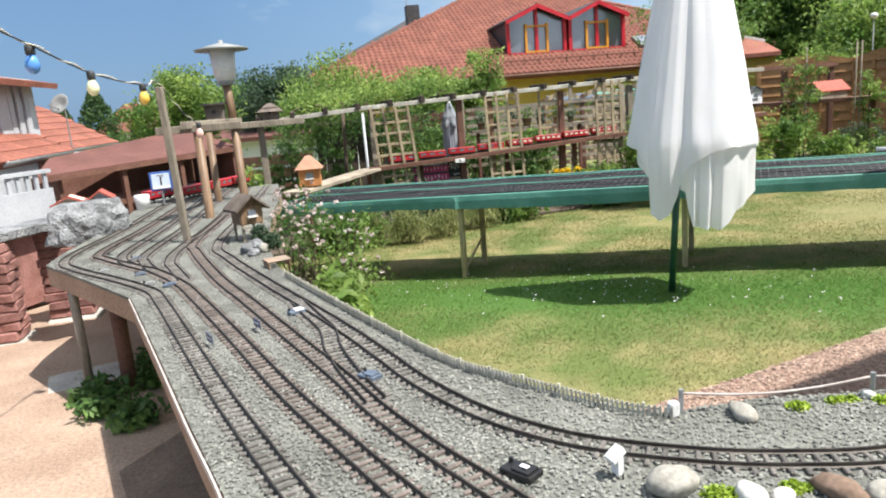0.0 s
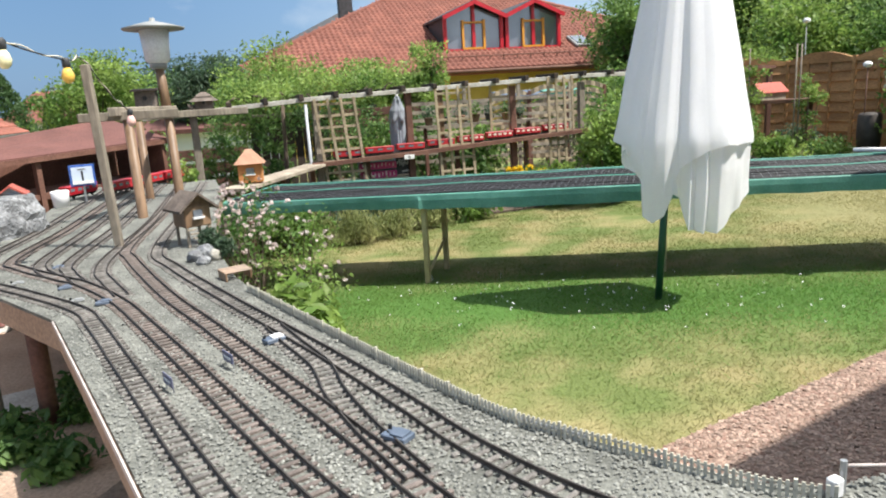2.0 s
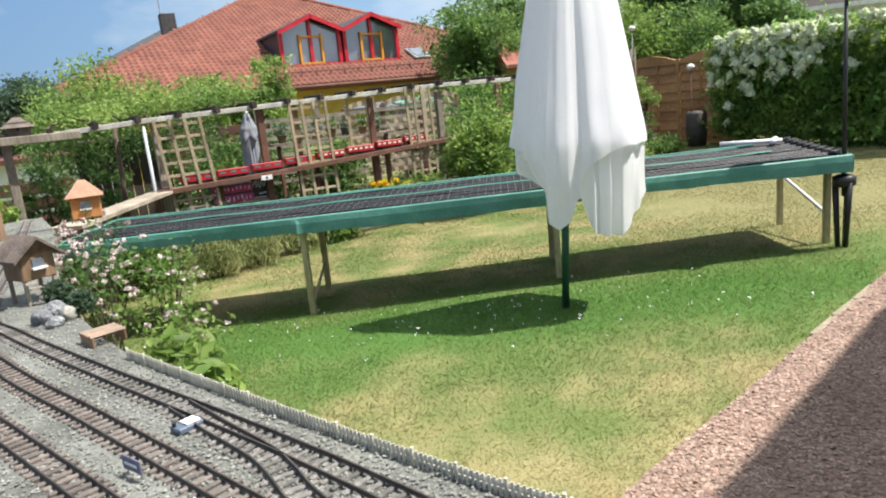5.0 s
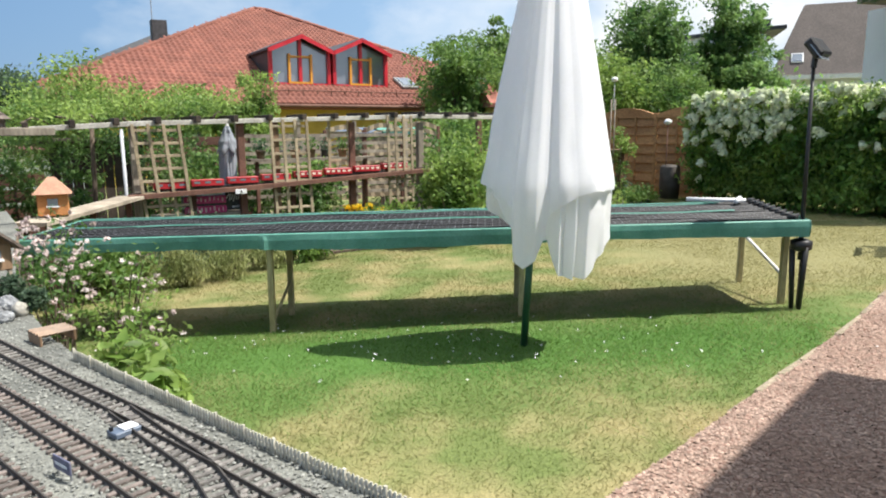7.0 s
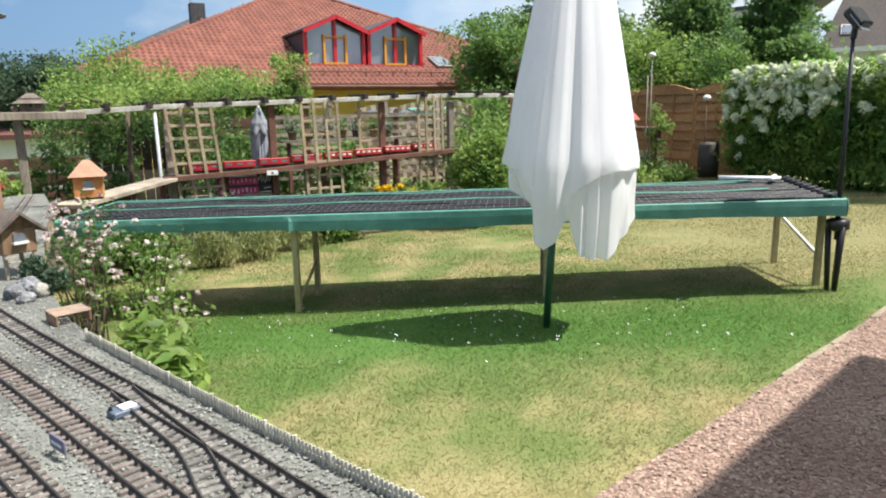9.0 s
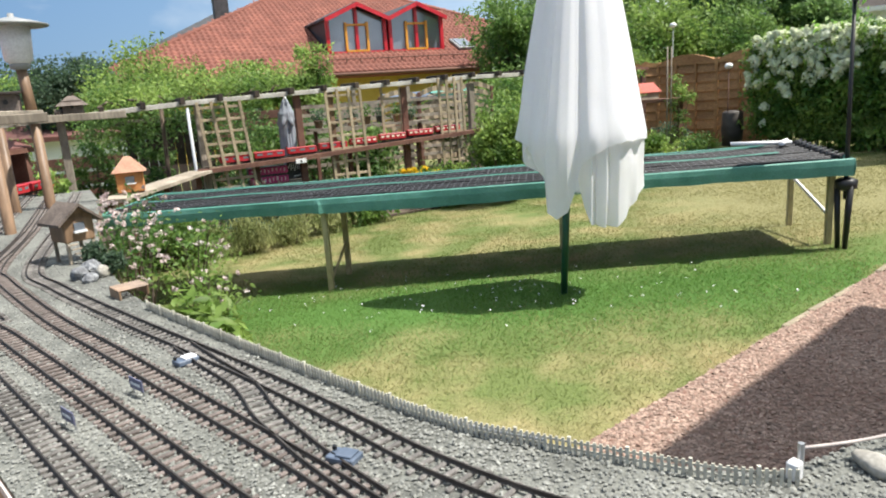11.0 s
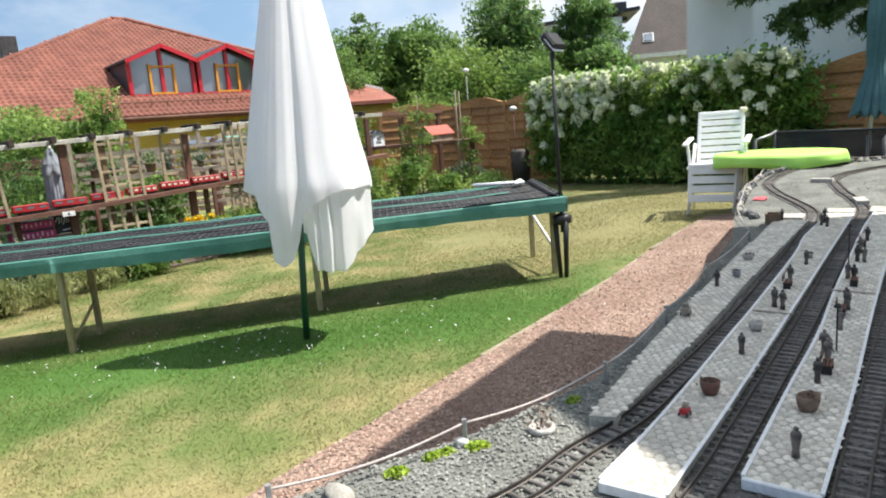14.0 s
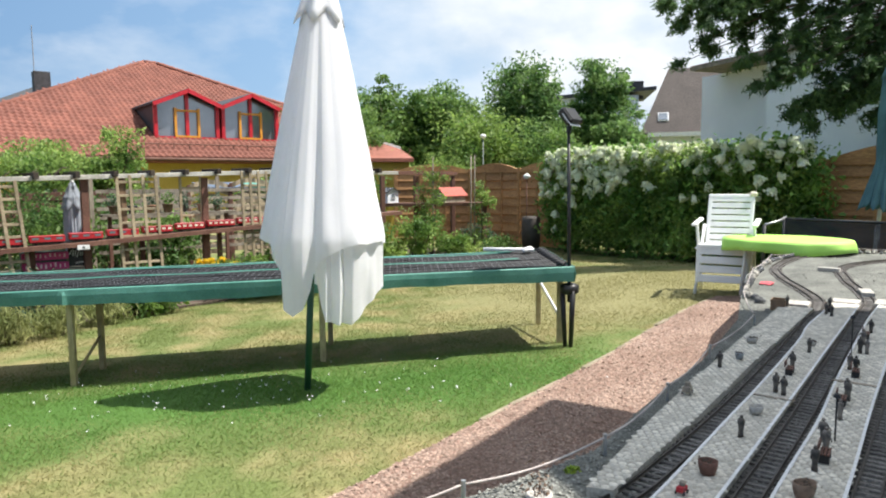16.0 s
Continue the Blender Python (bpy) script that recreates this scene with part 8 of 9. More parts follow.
    part("mast", rod(bmesh.new(), (0.2, 0, 0), (0.0, 0, 2.3), 0.05, 0.03, 8), M_GREY_METAL, l, smooth=True)
    part("arm", rod(bmesh.new(), (0.0, 0, 2.3), (0.35, 0, 2.42), 0.03, None, 8), M_GREY_METAL, l, smooth=True)
    part("head", box(bmesh.new(), (0.45, 0, 2.40), (0.3, 0.12, 0.06), bevel=0.02), M_GREY_METAL, l)


M_TERRA_ROOF = mat("orange_red_tile", (0.185, 0.066, 0.044), (0.275, 0.10, 0.068), 2, 0.8, 0.25, 30, rand=0.15, isl=0.1)
build_west_house()


def build_pillars():
    w = thing("garden_wall", (0, 0, 0), "low wall of red sandstone pillars under a grey coping beam", "wall")
    rng = np.random.default_rng(14)
    mes = []
    for k in range(5):
        b = bmesh.new()
        box(b, (0, 0, 0), (0.30, 0.24, 0.060), bevel=0.007)
        bmesh.ops.subdivide_edges(b, edges=b.edges[:], cuts=2, use_grid_fill=True)
        for v in b.verts:
            v.co += Vector((noise.noise(v.co * 14 + Vector((k, 0, 0))), noise.noise(v.co * 14 + Vector((0, k, 5))), 0)) * 0.014
        mes.append(finish(b, "brick", M_RED_BRICK))
    for x, y in ((-3.02, 4.15), (-2.88, 4.78), (-3.16, 3.5)):
        g = gz(x, y) + 0.02
        part("footing", box(bmesh.new(), (x, y, g + 0.03), (0.36, 0.30, 0.10), rz=20, bevel=0.02), M_CONCRETE, w)
        part("core", box(bmesh.new(), (x, y, (g + 0.53) / 2), (0.26, 0.20, 0.53 - g), rz=18), M_CONCRETE, w)
        z = g + 0.115
        while z < 0.52:
            o = new("brick", mes[rng.integers(0, 5)])
            o.parent = w
            o.matrix_basis = pose(x + rng.normal(0, 0.004), y + rng.normal(0, 0.004), z, 0, 0, 18 + rng.normal(0, 1.5))
            z += 0.064
    part("coping", box(bmesh.new(), (-2.93, 4.40, 0.57), (1.5, 0.24, 0.07), rz=77, bevel=0.01), M_ROCK, w, "grey lichened coping")


build_pillars()


def build_under_table():
    s = thing("paving_slab", (-1.93, 3.22, gz(-1.93, 3.22) + 0.035), "grey concrete paving slab under the table leg", "slab", rz=30)
    part("slab", box(bmesh.new(), (0, 0, 0.0), (0.36, 0.34, 0.05), bevel=0.006), M_CONCRETE, s)
    rng = np.random.default_rng(91)
    for k, (x, y, r) in enumerate(((-1.72, 2.90, 0.11), (-1.52, 2.70, 0.12), (-1.35, 2.55, 0.09), (-1.50, 3.05, 0.13), (-1.62, 3.4, 0.12))):
        t = thing("shrub", (x, y, gz(x, y) + 0.02), "low dark green weeds under the table", "plant")
        pts, cc = clump_points(rng, (0, 0, 0.05), (r, r, 0.05), 22, 26, 0.04, 0.3)
        pts[:, 2] = np.abs(pts[:, 2])
        leaves("foliage", pts, 0.045, M_LEAF_DARK, t, rng, up=0.7)


build_under_table()
M_SOIL = mat("dark_garden_soil", (0.075, 0.056, 0.042), (0.125, 0.095, 0.072), 5, 0.95, 0.8, 70, depth=0.01)
# brown earth with the table's shade put into its colour and outline
M_YARD_SHADE_SOIL = mat("shaded_yard_soil", (0.14, 0.10, 0.075), (0.20, 0.148, 0.112), 5, 0.95, 0.8, 70, depth=0.01)
tagged(part("soil_strip", slab(bmesh.new(), [(-1.80, 2.80), (-1.62, 2.57), (-1.28, 2.25), (-1.03, 1.86), (-0.72, 1.30), (-0.45, 0.80), (-0.15, 0.80), (-0.2, 1.3), (-0.5, 1.9), (-0.8, 2.6), (-1.2, 3.4), (-1.75, 3.5)], lambda x, y: gz(x, y) - 0.02, lambda x, y: gz(x, y) + 0.029), M_YARD_SHADE_SOIL), "brown earth strip under the table, darkened to the table's shadow edge", "soil", kind="structure")


# ---- rose bush, bench and bed plants beside the table ----
DRY_BED = [(-0.95, 7.20, 0.24, 0.36), (-0.55, 7.02, 0.26, 0.40), (-0.18, 7.20, 0.24, 0.34), (0.18, 7.55, 0.22, 0.28)]


def build_roses():
    rng = np.random.default_rng(41)
    for k, (x, y, r, z1, nl, nf, faded) in enumerate(((-1.06, 4.25, 0.24, 0.80, 34, 48, 0.85), (-0.74, 4.30, 0.24, 0.60, 44, 24, 0.55), (-1.10, 4.80, 0.26, 0.80, 30, 44, 0.85), (-0.64, 3.85, 0.18, 0.42, 36, 10, 0.4))):
        g = gz(x, y)
        t = thing("rose_bush", (x, y, g), "straggling rose bush with faded pale pink blossoms beside the table", "shrub", "rose bushes")
        pts, cc = clump_points(rng, (0, 0, (z1 - g) * 0.55), (r * 1.1, r * 1.1, (z1 - g) * 0.45), nl, 15, 0.06, 0.2)
        leaves("foliage", pts, 0.032, M_LEAF_LIGHT if k % 2 else M_LEAF_MID, t, rng)
        for q in cc[::2]:
            m = q * 0.6 + np.array([0, 0, 0.06])
            part("cane", tube(bmesh.new(), [(rng.uniform(-0.05, 0.05), rng.uniform(-0.05, 0.05), -0.02), tuple(m), tuple(q)], [0.006, 0.004, 0.002], 5), M_BARK, t)
        fl = []
        for _ in range(nf):
            d = rng.normal(size=3)
            d /= np.linalg.norm(d)
            d[2] = abs(d[2]) * 0.9 - 0.15
            fl.append(np.array([0, 0, (z1 - g) * 0.58]) + d * np.array([r * 1.15, r * 1.15, (z1 - g) * 0.46]) * rng.uniform(0.6, 1.05))
        cut = int(nf * faded)
        flower_heads(t, fl[:cut], 0.012, M_FLOWER_FADED, rng, 11, 0.019, "faded_blossom")
        flower_heads(t, fl[cut:], 0.010, M_FLOWER_PINK, rng, 12, 0.019, "blossom")
    for k, (x, y, r, z1, m, lf, n) in enumerate(((-0.52, 3.05, 0.14, 0.42, M_LEAF_LIGHT, 0.075, 420), (-0.30, 2.62, 0.10, 0.30, M_LEAF_LIGHT, 0.07, 260), (-0.62, 3.45, 0.16, 0.40, M_LEAF_LIGHT, 0.07, 420), (-0.95, 3.30, 0.05, 0.66, M_LEAF_BLUE, 0.02, 700), (-0.86, 3.20, 0.045, 0.63, M_LEAF_BLUE, 0.02, 500))):
        z0 = gz(x, y) if k < 3 else TOP
        t = thing("shrub", (x, y, z0), "fresh broad-leaved plant below the table edge" if k < 3 else "grey-green cushion plant on the table", "plant")
        d = rng.normal(size=(n, 3))
        d /= np.linalg.norm(d, axis=1)[:, None]
        p = d * rng.uniform(0.4, 1, (n, 1)) * np.array([r, r, (z1 - z0) / 2]) + np.array([0, 0, (z1 - z0) / 2])
        leaves("foliage", p, lf, m, t, rng, up=0.8)
    # dry weedy bed at the lawn's back edge
    for x, y, r, h in DRY_BED:
        g = gz(x, y)
        t = thing("dry_shrub", (x, y, g), "feathery grey-green grass clump in the bed behind the lawn", "shrub", "weedy shrubs")
        pts, cc = clump_points(rng, (0, 0, h * 0.45), (r, r * 0.8, h * 0.5), 60, 30, 0.06, 0.2)
        pts[:, 2] = np.maximum(pts[:, 2], 0.01)
        leaves("foliage", pts, 0.075, M_LEAF_DRY, t, rng, aspect=0.13, out=np.array([0, 0, 1.6]))
        for q in cc[::5]:
            part("stem", rod(bmesh.new(), (rng.uniform(-0.04, 0.04), rng.uniform(-0.04, 0.04), -0.02), q, 0.005, 0.002, 5), M_BARK, t)
    b = thing("model_bench", (-0.745, 2.83, TOP), "brown wooden slatted toy bench at the table edge", "bench", rz=-60)
    for k in range(4):
        part("slat", box(bmesh.new(), (-0.036 + 0.024 * k, 0, 0.03), (0.014, 0.10, 0.008), ry=-35), M_LOG, b)
    for s in (-1, 1):
        part("side", box(bmesh.new(), (0, s * 0.045, 0.016), (0.09, 0.008, 0.034), bevel=0.002), M_LOG, b)


build_roses()


M_PINK_BAR = mat("faded_pink_paint", (0.62, 0.42, 0.46), (0.74, 0.56, 0.60), 20, 0.7, 0.1)


def build_rear_things():
    rng = np.random.default_rng(55)
    build_parasol("parasol", (-0.09, 8.81), (0.02, 0.0), 0.68, 1.42, 0.105, M_GREY_CANVAS, M_GREY_METAL, "closed grey-blue parasol behind the trellis", 12, folds=6, hem_drop=0.06, pole_r=0.012, white_up=0.3, r_top=0.03, tie=(0.90, 0.085, 0.095))
    c = thing("crate", (*tp(0.72, 0.2, 0)[:2], 0.345), "magenta crate with two rows of pale bars on the low shelf", "crate", rz=TA)
    # solid dark block stands in for shade between the boards
    part("body", box(bmesh.new(), (0, 0.01, 0), (0.42, 0.2, 0.19), bevel=0.01), M_DARK, c, "solid dark body for the shaded inside")
    for z in (0.05, -0.055):
        b = part("front_board", box(bmesh.new(), (0, -0.098, z), (0.44, 0.02, 0.080), bevel=0.006), M_PURPLE, c, "magenta front board")
        for k in range(9):
            part("pale_bar", box(bmesh.new(), (-0.18 + 0.045 * k, -0.110, z + rng.uniform(-0.004, 0.012)), (rng.uniform(0.010, 0.022), 0.004, rng.uniform(0.022, 0.05))), M_PINK_BAR, b)
    n = thing("notice_board", (*tp(1.04, 0.16, 0)[:2], 0.365), "black board with white bars of lettering beside the magenta crate", "sign", rz=TA)
    f = part("panel", box(bmesh.new(), (0, 0, 0), (0.19, 0.02, 0.20), bevel=0.004), M_DARK, n)
    for k in range(7):
        part("white_bar", box(bmesh.new(), (-0.07 + 0.024 * k, -0.012, 0.035 + rng.uniform(-0.02, 0.02)), (0.011, 0.004, rng.uniform(0.04, 0.09)), ry=rng.uniform(5, 30)), M_WHITE_PAINT, f)
    part("white_bar", box(bmesh.new(), (0.03, -0.012, -0.06), (0.11, 0.004, 0.018), ry=-6), M_WHITE_PAINT, f)
    lowshelf = thing("low_shelf", (0, 0, 0), "dark lower plank shelf behind the trellis", "shelf")
    for s0, s1, z in ((0.2, 1.17, 0.235),):
        p, q = Vector(tp(s0, 0.2, z)), Vector(tp(s1, 0.2, z))
        part("board", box(bmesh.new(), (p + q) / 2, ((q - p).length, 0.28, 0.03), rz=TA), M_WOOD_GREY, lowshelf)
        for s in (s0 + 0.05, s1 - 0.05):
            x, y, _ = tp(s, 0.2, 0)
            part("support", box(bmesh.new(), (x, y, (z - 0.015 + gz(x, y)) / 2), (0.04, 0.04, z - 0.015 - gz(x, y))), M_WOOD_GREY, lowshelf)
    for x, y in ((1.25, 8.45), (1.42, 8.42), (1.60, 8.50)):
        t = thing("lily", (x, y, gz(x, y)), "yellow lilies in the bed below the trellis", "flower")
        for _ in range(7):
            a = rng.normal(0, 0.06, 2)
            part("stalk", rod(bmesh.new(), (a[0] * 0.3, a[1] * 0.3, 0), (a[0], a[1], 0.44), 0.005, None, 5), M_LEAF_MID, t)
        flower_heads(t, [(rng.normal(0, 0.06), rng.normal(0, 0.05), rng.uniform(0.36, 0.50)) for _ in range(7)], 0.028, M_FLOWER_YELLOW, rng, 14, 0.045, "blossom")
        leaves("foliage", rng.normal(0, 0.06, (160, 3)) * np.array([1, 1, 2]) + np.array([0, 0, 0.2]), 0.10, M_LEAF_LIGHT, t, rng, aspect=0.2)
    # slatted screen seen through the trellis
    t = thing("slat_screen", (*tp(1.75, 1.6, 0)[:2], 0.0), "weathered horizontal slat screen behind the pergola", "screen", rz=TA)
    for k in range(8):
        part("slat", box(bmesh.new(), (1.0, 0, 0.25 + k * 0.115), (2.4, 0.02, 0.045)), M_WOOD_GREY, t)
    for k in range(4):
        part("upright", box(bmesh.new(), (-0.25 + k * 0.83, 0.02, 0.5), (0.05, 0.03, 1.5)), M_WOOD_GREY, t)
    # sign plate on the shelf edge
    p = thing("sign_plate", (*tp(1.05, -0.115, 0)[:2], shelf_z(1.05) - 0.05), "small white plate with a dark triangle on the shelf edge", "sign", rz=TA)
    f = part("plate", box(bmesh.new(), (0, -0.006, 0.0), (0.12, 0.008, 0.05), bevel=0.002), M_WHITE_PAINT, p)
    part("mark", rod(bmesh.new(), (0, -0.011, 0), (0, -0.013, 0), 0.018, None, 3), M_BLACK, f, "dark triangle mark")
    # green roof sheets and a pale box beyond the pergola
    for x, y, z, m, lab in ((2.6, 11.4, 1.12, M_GREEN_SHEET, "turquoise sheet roof beyond the pergola"), (1.9, 11.3, 1.10, M_BLUE_PLASTIC, "grey-blue sheet roof beyond the pergola")):
        s = thing("shelter", (x, y, gz(x, y)), lab, "shelter", rz=10)
        part("roof", box(bmesh.new(), (0, 0, z - gz(x, y)), (0.75, 0.6, 0.05), rx=8), m, s)
        for sx in (-0.34, 0.34):
            part("post", rod(bmesh.new(), (sx, -0.2, 0), (sx, -0.2, z - gz(x, y)), 0.02, None, 8), M_WOOD_GREY, s)


build_rear_things()


M_BUTT = mat("brown_grey_plastic", (0.05, 0.042, 0.036), (0.08, 0.068, 0.06), 8, 0.6, 0.1)


def build_fence_side():
    # globe lamps and garden cabinet by the board fence
    for x, y, z1, m, lab in ((7.24, 12.46, 2.03, M_GREY_TIN, "white domed lamp on a steel pole beyond the fence"), (6.90, 10.30, 1.20, M_WOOD_BROWN, "round glass globe lamp at the fence")):
        t = thing("garden_lamp", (x, y, gz(x, y)), lab, "lamp")
        h = z1 - gz(x, y)
        part("pole", rod(bmesh.new(), (0, 0, 0), (0, 0, h), 0.008, None, 8), m, t, smooth=True)
        part("globe", ball(bmesh.new(), (0, 0, h + 0.03), 0.065, 2, (1, 1, 0.75)), M_WHITE_PLASTIC, t, smooth=True)
    t = thing("garden_cabinet", (7.02, 10.34, gz(6.9, 10.2)), "brownish grey water butt beside the hedge", "water butt")
    part("barrel", lathe(bmesh.new(), [(0.15, 0), (0.17, 0.25), (0.16, 0.52), (0.13, 0.56), (0, 0.57)], 20), M_BUTT, t, smooth=True)
    # rear garden railway boards between lawn and fence with red tiled model roofs
    t = thing("railway_shelf", (0, 0, 0), "dark timber shelf of the rear garden railway by the fence", "shelf")
    part("board", box(bmesh.new(), (5.1, 10.72, 0.77), (2.3, 0.45, 0.05), rz=-18), M_WOOD_BROWN, t)
    for x, y in ((4.1, 11.04), (5.1, 10.72), (6.1, 10.40)):
        part("support", box(bmesh.new(), (x, y, (0.745 + gz(x, y)) / 2), (0.07, 0.07, 0.745 - gz(x, y))), M_WOOD_BROWN, t)
    build_hutch("model_house", 5.55, 10.62, 0.795, 0.24, 0.58, 0.13, -65, M_WOOD_GREY, M_TERRA_ROOF0, "long grey model house with a red roof by the fence", 0.0, 0.13)
    build_hutch("model_house", 4.55, 10.88, 0.795, 0.24, 0.18, 0.20, 18, M_WHITE_WALL, M_DARK, "white model house by the fence", 0.0, 0.06)
    p = thing("pergola", (0, 0, 0), "dark timber pergola by the rear fence", "pergola")
    for x, y in ((4.2, 10.3), (5.0, 10.8), (5.9, 11.2), (3.4, 9.9)):
        part("post", box(bmesh.new(), (x, y, (1.25 + gz(x, y)) / 2), (0.07, 0.07, 1.25 - gz(x, y)), bevel=0.004), M_WOOD_BROWN, p)
    part("beam", box(bmesh.new(), (4.65, 10.52, 1.29), (3.0, 0.04, 0.045), rz=27), M_WOOD_BROWN, p)
    part("beam", box(bmesh.new(), (4.75, 10.9, 1.31), (3.0, 0.04, 0.045), rz=27), M_WOOD_BROWN, p)
    # climber poles
    for x, y in ((5.62, 10.0), (5.70, 10.02), (4.95, 10.03)):
        q = thing("plant_pole", (x, y, gz(x, y)), "thin weathered pole carrying a climbing rose", "pole")
        part("pole", rod(bmesh.new(), (0, 0, -0.02), (0.01, 0, 1.62), 0.012, 0.010, 7), M_WOOD_GREY, q, smooth=True)
    # neighbouring roof with a pale verge board
    v = thing("house", (5.3, 13.3, 0), "low neighbouring house with a red-brown roof and pale verge", "house", rz=-8)
    part("wall", box(bmesh.new(), (0.15, 0.4, 0.65), (0.9, 1.0, 1.78)), M_YELLOW_WALL, v)
    b = bmesh.new()
    q = [b.verts.new(c) for c in ((-0.35, -0.25, 1.62), (0.65, -0.25, 1.62), (0.65, 0.85, 1.86), (-0.35, 0.85, 2.15), (-0.35, -0.25, 1.55), (0.65, -0.25, 1.55), (0.65, 0.85, 1.55), (-0.35, 0.85, 1.55))]
    for f in ((0, 1, 2), (0, 2, 3), (7, 6, 5, 4), (0, 4, 5, 1), (1, 5, 6, 2), (2, 6, 7, 3), (3, 7, 4, 0)):
        b.faces.new([q[k] for k in f])
    part("roof", b, M_ROOF_TILE, v, "red-brown tiled roof")
    part("verge_board", box(bmesh.new(), (0.15, 0.85, 2.025), (1.06, 0.05, 0.05), ry=16.3), M_WHITE_PAINT, v, "pale verge board")
    h = thing("house", (9.0, 24.5, 0), "small far house with a red roof between the trees", "house", rz=-10)
    part("wall", box(bmesh.new(), (0, 1.5, 0.8), (6, 3, 2.2)), M_CREAM, h)
    b = bmesh.new()
    v = [b.verts.new(q) for q in ((-3.3, -0.2, 1.9), (3.3, -0.2, 1.9), (3.3, 3.2, 1.9), (-3.3, 3.2, 1.9), (-3.3, 1.5, 3.1), (2.0, 1.5, 3.1))]
    for f in ((0, 1, 5, 4), (1, 2, 5), (2, 3, 4, 5), (3, 0, 4), (3, 2, 1, 0)):
        b.faces.new([v[i] for i in f])
    part("roof", b, M_ROOF_TILE, h, "red tiled roof")


build_fence_side()


def build_rear_clutter():
    """Pots and boxes on the shelf behind the trellis."""
    rng = np.random.default_rng(131)
    sh = thing("plant_shelf", (*tp(2.35, 1.15, 0)[:2], 0.0), "weathered plank shelf with pots behind the trellis", "shelf", rz=TA)
    part("board", box(bmesh.new(), (0, 0, 0.76), (1.7, 0.22, 0.03)), M_WOOD_GREY, sh)
    for sx in (-0.75, 0.0, 0.75):
        part("leg", box(bmesh.new(), (sx, 0, 0.25), (0.04, 0.05, 1.0)), M_WOOD_BROWN, sh)
    for k in range(7):
        s = 1.65 + k * 0.22
        x, y, _ = tp(s, 1.13 + rng.normal(0, 0.02), 0)
        t = thing("plant_pot", (x, y, 0.776), "dark clay pot with a small plant on the rear shelf", "pot", "pots on the rear shelf")
        r = rng.uniform(0.045, 0.07)
        part("pot", lathe(bmesh.new(), [(r * 0.7, 0), (r, r * 1.5), (r * 1.08, r * 1.5), (r * 1.08, r * 1.75), (r * 0.9, r * 1.75), (0, r * 1.5)], 14), (M_POT, M_DARK, M_TERRACOTTA)[k % 3], t, smooth=True)
        p = rng.normal(0, 0.045, (110, 3)) * np.array([1, 1, 1.2]) + np.array([0, 0, r * 2.4])
        leaves("foliage", p, 0.05, M_LEAF_MID if k % 2 else M_LEAF_BLUE, t, rng, up=0.5)
    d = thing("satellite_dish", (-4.15, 7.29, 1.33), "small grey satellite dish on the house roof", "dish", rz=-30)
    b = bmesh.new()
    lathe(b, [(0.0, 0.0), (0.06, 0.006), (0.11, 0.02), (0.155, 0.045), (0.15, 0.05), (0.10, 0.026), (0.0, 0.008)], 24)
    o = part("reflector", b, M_GREY_TIN, d, smooth=True)
    o.matrix_basis = pose(0, 0, 0.16, 65, 0, 20) @ Matrix.Diagonal((0.72, 0.72, 0.72, 1))
    part("arm", rod(bmesh.new(), (0, 0, 0.10), (0.05, -0.16, 0.16), 0.008, None, 6), M_GREY_METAL, d)
    part("mast", rod(bmesh.new(), (0, 0.03, -0.3), (0, 0.03, 0.16), 0.008, None, 8), M_GREY_METAL, d)


build_rear_clutter()


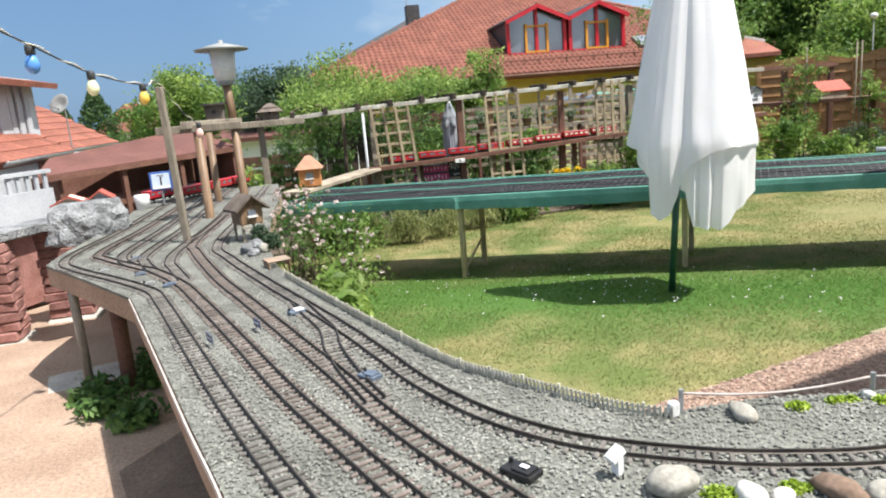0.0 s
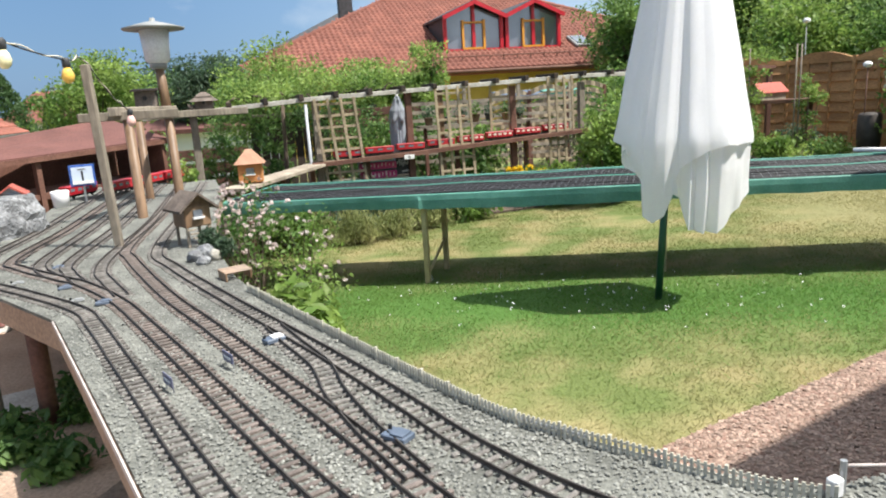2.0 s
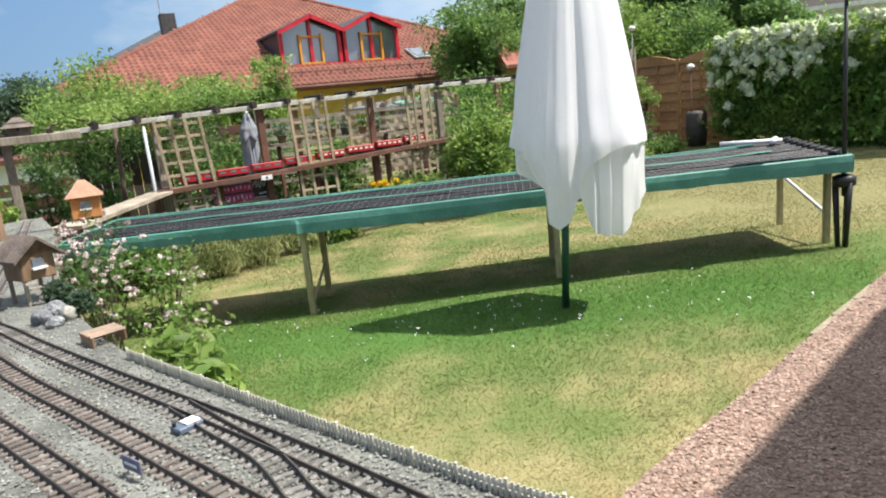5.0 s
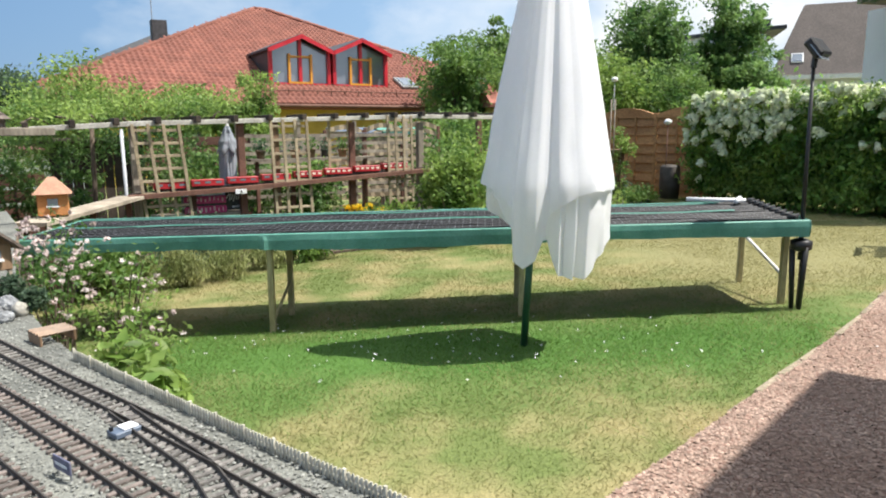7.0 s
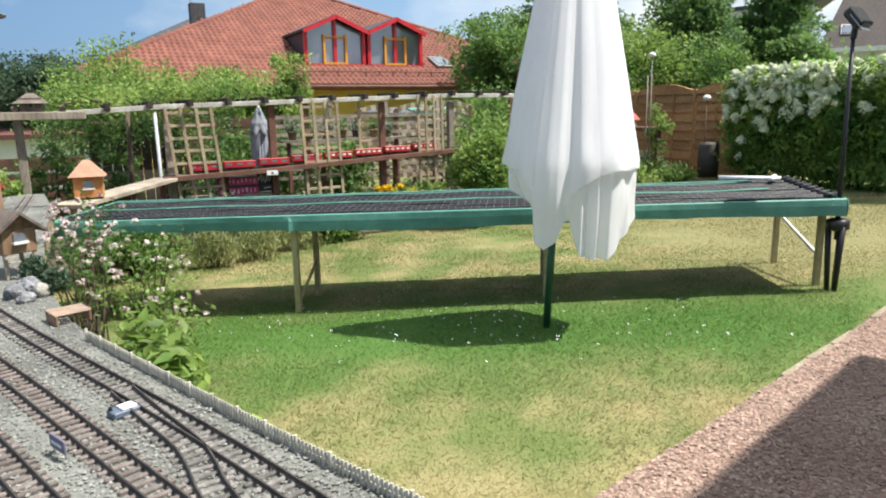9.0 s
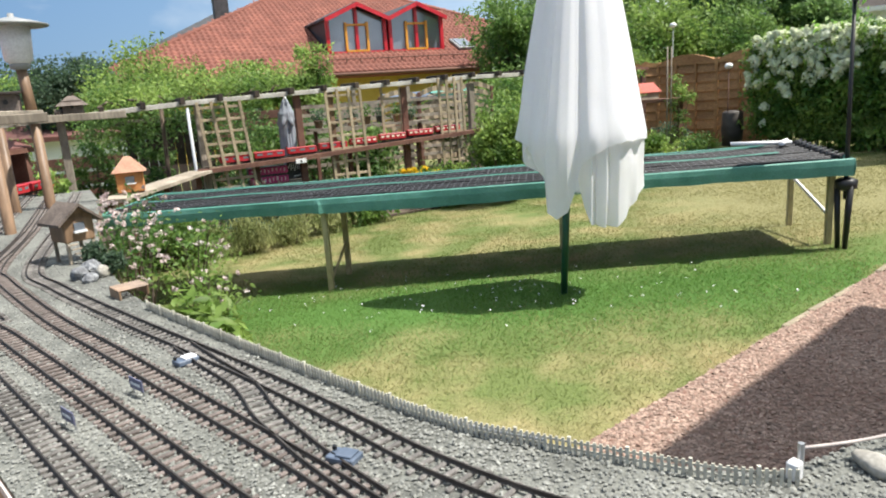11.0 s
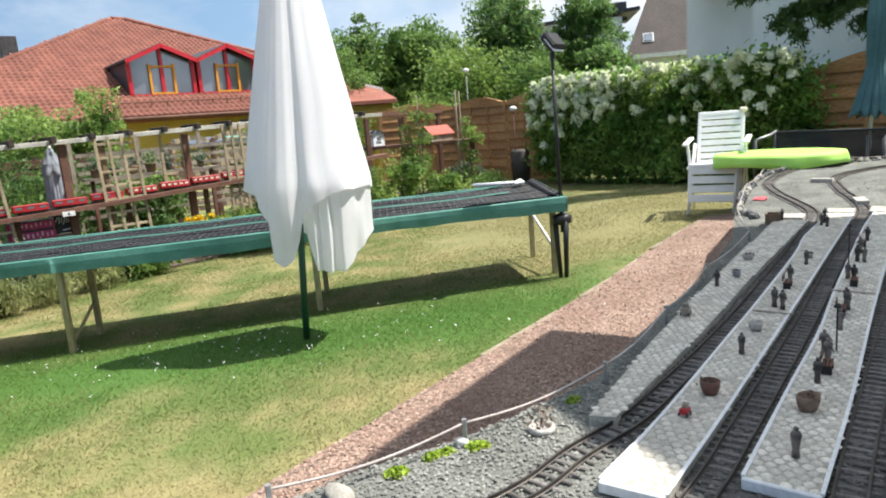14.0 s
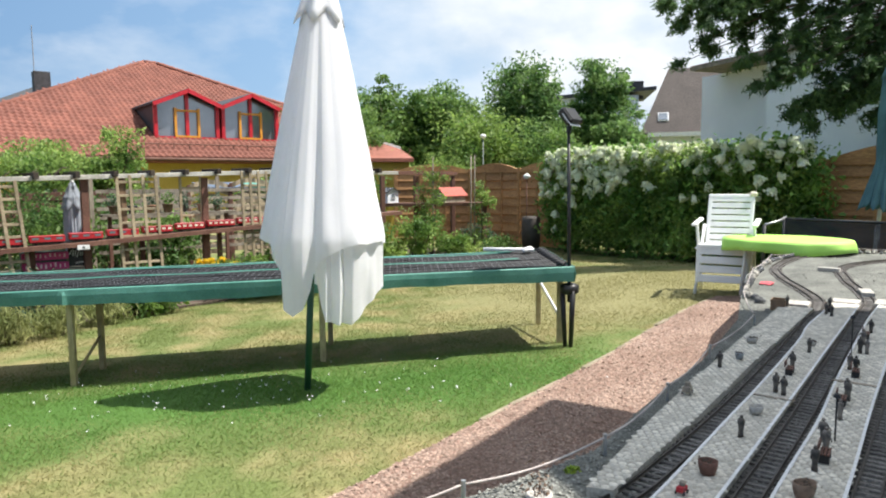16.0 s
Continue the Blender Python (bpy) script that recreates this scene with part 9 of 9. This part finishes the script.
def build_back_garden():
    """Beds, fences and sheds in the shade behind the pergola."""
    rng = np.random.default_rng(171)
    bed = [(-3.4, 7.2), (-1.9, 7.0), (-0.7, 7.65), (0.0, 7.72), (0.75, 8.0), (1.7, 8.22), (3.2, 9.05), (4.3, 9.62), (5.2, 9.72), (6.3, 9.85), (6.8, 10.6), (6.9, 12.2), (-3.4, 12.4)]
    tagged(part("planting_bed", slab(bmesh.new(), bed, lambda x, y: gz(x, y) - 0.02, lambda x, y: gz(x, y) + 0.028), M_SOIL), "dark garden soil in the beds behind the lawn", "bed", kind="structure")
    # near-black boards added to stand in for the deep shade below the vine
    t = thing("dark_backing_shed", (-1.72, 11.2, gz(-1.7, 11.2)), "near-black timber shed added for the deep shade behind the pergola", "shed", rz=8)
    for k in range(9):
        part("wall_board", box(bmesh.new(), (-0.52 + k * 0.13, 0, 0.65), (0.122, 0.03, 1.3), bevel=0.004), M_WOOD_DARK, t)
    part("side_wall", box(bmesh.new(), (0.58, 0.45, 0.65), (0.03, 0.9, 1.3)), M_WOOD_DARK, t)
    part("roof", box(bmesh.new(), (0, 0.4, 1.34), (1.4, 1.2, 0.05), rx=-4, bevel=0.008), M_WOOD_DARK, t, "dark boarded roof")
    for x0, x1, y0, zt, n in ((-3.5, -2.3, 10.7, 0.62, 5), (-1.15, 0.35, 11.7, 1.05, 9), (0.35, 1.5, 11.75, 1.05, 9)):
        f = thing("slat_fence", (x0, y0, gz(x0, y0)), "weathered grey horizontal slat fence behind the pergola", "fence", "slat fences", rz=3)
        h = zt - gz(x0, y0)
        for k in range(n):
            part("slat", box(bmesh.new(), ((x1 - x0) / 2, rng.normal(0, 0.004), h * (k + 0.5) / n), (x1 - x0, 0.02, h / n * 0.8), ry=rng.normal(0, 0.5), bevel=0.003), M_WOOD_BROWN if x0 < -1 else M_WOOD_GREY, f)
        for x in (0.03, (x1 - x0) / 2, x1 - x0 - 0.03):
            part("post", box(bmesh.new(), (x, 0.03, h / 2), (0.06, 0.05, h + 0.06), bevel=0.004), M_WOOD_DARK, f)
    for k in range(3):  # woven panels whose slats bow upwards
        x0, y0 = 1.38 + k * 0.62, 11.0 + 0.06 * k
        f = thing("woven_fence", (x0, y0, gz(x0, y0)), "woven lath fence panel with bowed slats", "fence", "woven fences", rz=6)
        for j in range(11):
            z = 0.35 + j * 0.097
            pts = [(0.6 * i / 8, 0.012 * (-1) ** (i + j), z + 0.085 * math.sin(math.pi * i / 8) * j / 10) for i in range(9)]
            b = bmesh.new()
            sweep(b, np.array(pts), np.tile([1.0, 0, 0], (9, 1)), [(-0.006, -0.036), (0.006, -0.036), (0.006, 0.036), (-0.006, 0.036)])
            part("slat", b, M_WOOD_TRELLIS, f)
        for x in (0.0, 0.6):
            part("post", box(bmesh.new(), (x, 0.0, 0.68), (0.045, 0.045, 1.36), bevel=0.003), M_WOOD_BROWN, f)
    # white houses glimpsed between the trunks
    w = thing("house", (-4.3, 17.0, gz(-3, 9)), "white rendered house glimpsed below the fruit trees", "house", rz=6)
    part("wall", box(bmesh.new(), (0, 1.0, 0.55), (3.4, 2.0, 1.3)), M_WHITE_WALL, w)
    part("roof", box(bmesh.new(), (0, 0.9, 1.26), (3.8, 2.4, 0.10), rx=6), M_SHED_ROOF, w, "low brown roof")
    # shrubs, some in a darker leaf for shade; paler sunlit leaves over the rafters
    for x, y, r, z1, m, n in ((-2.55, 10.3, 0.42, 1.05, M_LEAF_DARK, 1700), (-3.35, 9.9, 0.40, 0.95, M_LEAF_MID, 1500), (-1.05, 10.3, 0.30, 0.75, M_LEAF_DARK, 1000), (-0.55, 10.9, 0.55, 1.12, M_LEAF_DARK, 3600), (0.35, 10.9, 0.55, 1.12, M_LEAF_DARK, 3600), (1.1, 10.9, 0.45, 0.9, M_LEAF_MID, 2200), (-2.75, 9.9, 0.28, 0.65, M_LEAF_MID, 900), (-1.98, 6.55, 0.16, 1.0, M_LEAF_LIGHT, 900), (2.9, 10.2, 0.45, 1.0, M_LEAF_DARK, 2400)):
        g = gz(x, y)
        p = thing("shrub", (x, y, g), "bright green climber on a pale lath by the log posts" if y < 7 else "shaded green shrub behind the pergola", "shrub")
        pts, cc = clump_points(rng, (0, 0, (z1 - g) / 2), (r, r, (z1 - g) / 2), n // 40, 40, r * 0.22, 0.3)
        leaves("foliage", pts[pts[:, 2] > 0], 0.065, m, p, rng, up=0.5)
        bm = bmesh.new()
        for q in cc[::10]:
            rod(bm, (0, 0, -0.02), q, 0.012, 0.005, 5)
        part("stem_tuft", bm, M_BARK, p)
    v = thing("climbing_vine", (*tp(0, 0.6, 0)[:2], 0), "feathery light green vine lying over the pergola rafters", "vine", rz=TA)
    c = []
    for _ in range(210):
        a, b = rng.uniform(-0.95, 1.25), rng.uniform(-0.30, 1.55)
        z = 1.24 + 0.045 * a + abs(rng.normal(0, 0.12)) + 0.10 * max(0, noise.noise((a * 2.1, b * 2.0, 3.0))) * 3
        c.append(np.array([a, b, z]) + np.clip(rng.normal(size=(34, 3)), -1.6, 1.6) * np.array([0.10, 0.10, 0.055]))
    leaves("foliage", np.concatenate(c), 0.055, M_LEAF_LIGHT, v, rng, up=0.6)
    c = []
    for _ in range(95):  # shoots hanging below the rafters, their shade put into a darker leaf colour
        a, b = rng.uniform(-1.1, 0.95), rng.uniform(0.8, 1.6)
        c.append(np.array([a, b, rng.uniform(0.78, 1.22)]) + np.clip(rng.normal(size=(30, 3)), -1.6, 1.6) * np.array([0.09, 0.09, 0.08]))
    leaves("hanging_foliage", np.concatenate(c), 0.055, M_LEAF_DARK, v, rng, up=0.3, label="hanging shoots in a darker leaf colour for shade")
    for k in range(7):
        a = -0.9 + k * 0.3
        pts = [(a + 0.1 * i, -0.3 + 0.22 * i, 1.25 + 0.045 * a + 0.06 * math.sin(i * 1.3 + k)) for i in range(6)]
        part("vine_stem", tube(bmesh.new(), pts, [0.012 - 0.0015 * i for i in range(6)], 5), M_BARK, v, smooth=True)
    part("trunk", rod(bmesh.new(), (-0.3, 0.3, gz(-1, 8.5)), (-0.25, 0.25, 1.25), 0.03, 0.022, 8), M_BARK, v, smooth=True)


build_back_garden()


def build_station_clutter():
    """A wooden crate at the platform end."""
    t = thing("crate", (3.14, 2.30, TOP + 0.003), "small yellowish wooden crate at the platform end", "crate", rz=32)
    for k in range(3):
        for s in (-1, 1):
            part("slat", box(bmesh.new(), (0, s * 0.030, 0.012 + 0.017 * k), (0.075, 0.005, 0.014), bevel=0.001), M_LOG, t)
    for s in (-1, 1):
        part("end_board", box(bmesh.new(), (s * 0.036, 0, 0.027), (0.005, 0.056, 0.052), bevel=0.001), M_LOG, t)
    part("bottom_board", box(bmesh.new(), (0, 0, 0.003), (0.068, 0.054, 0.005)), M_LOG, t)


build_station_clutter()
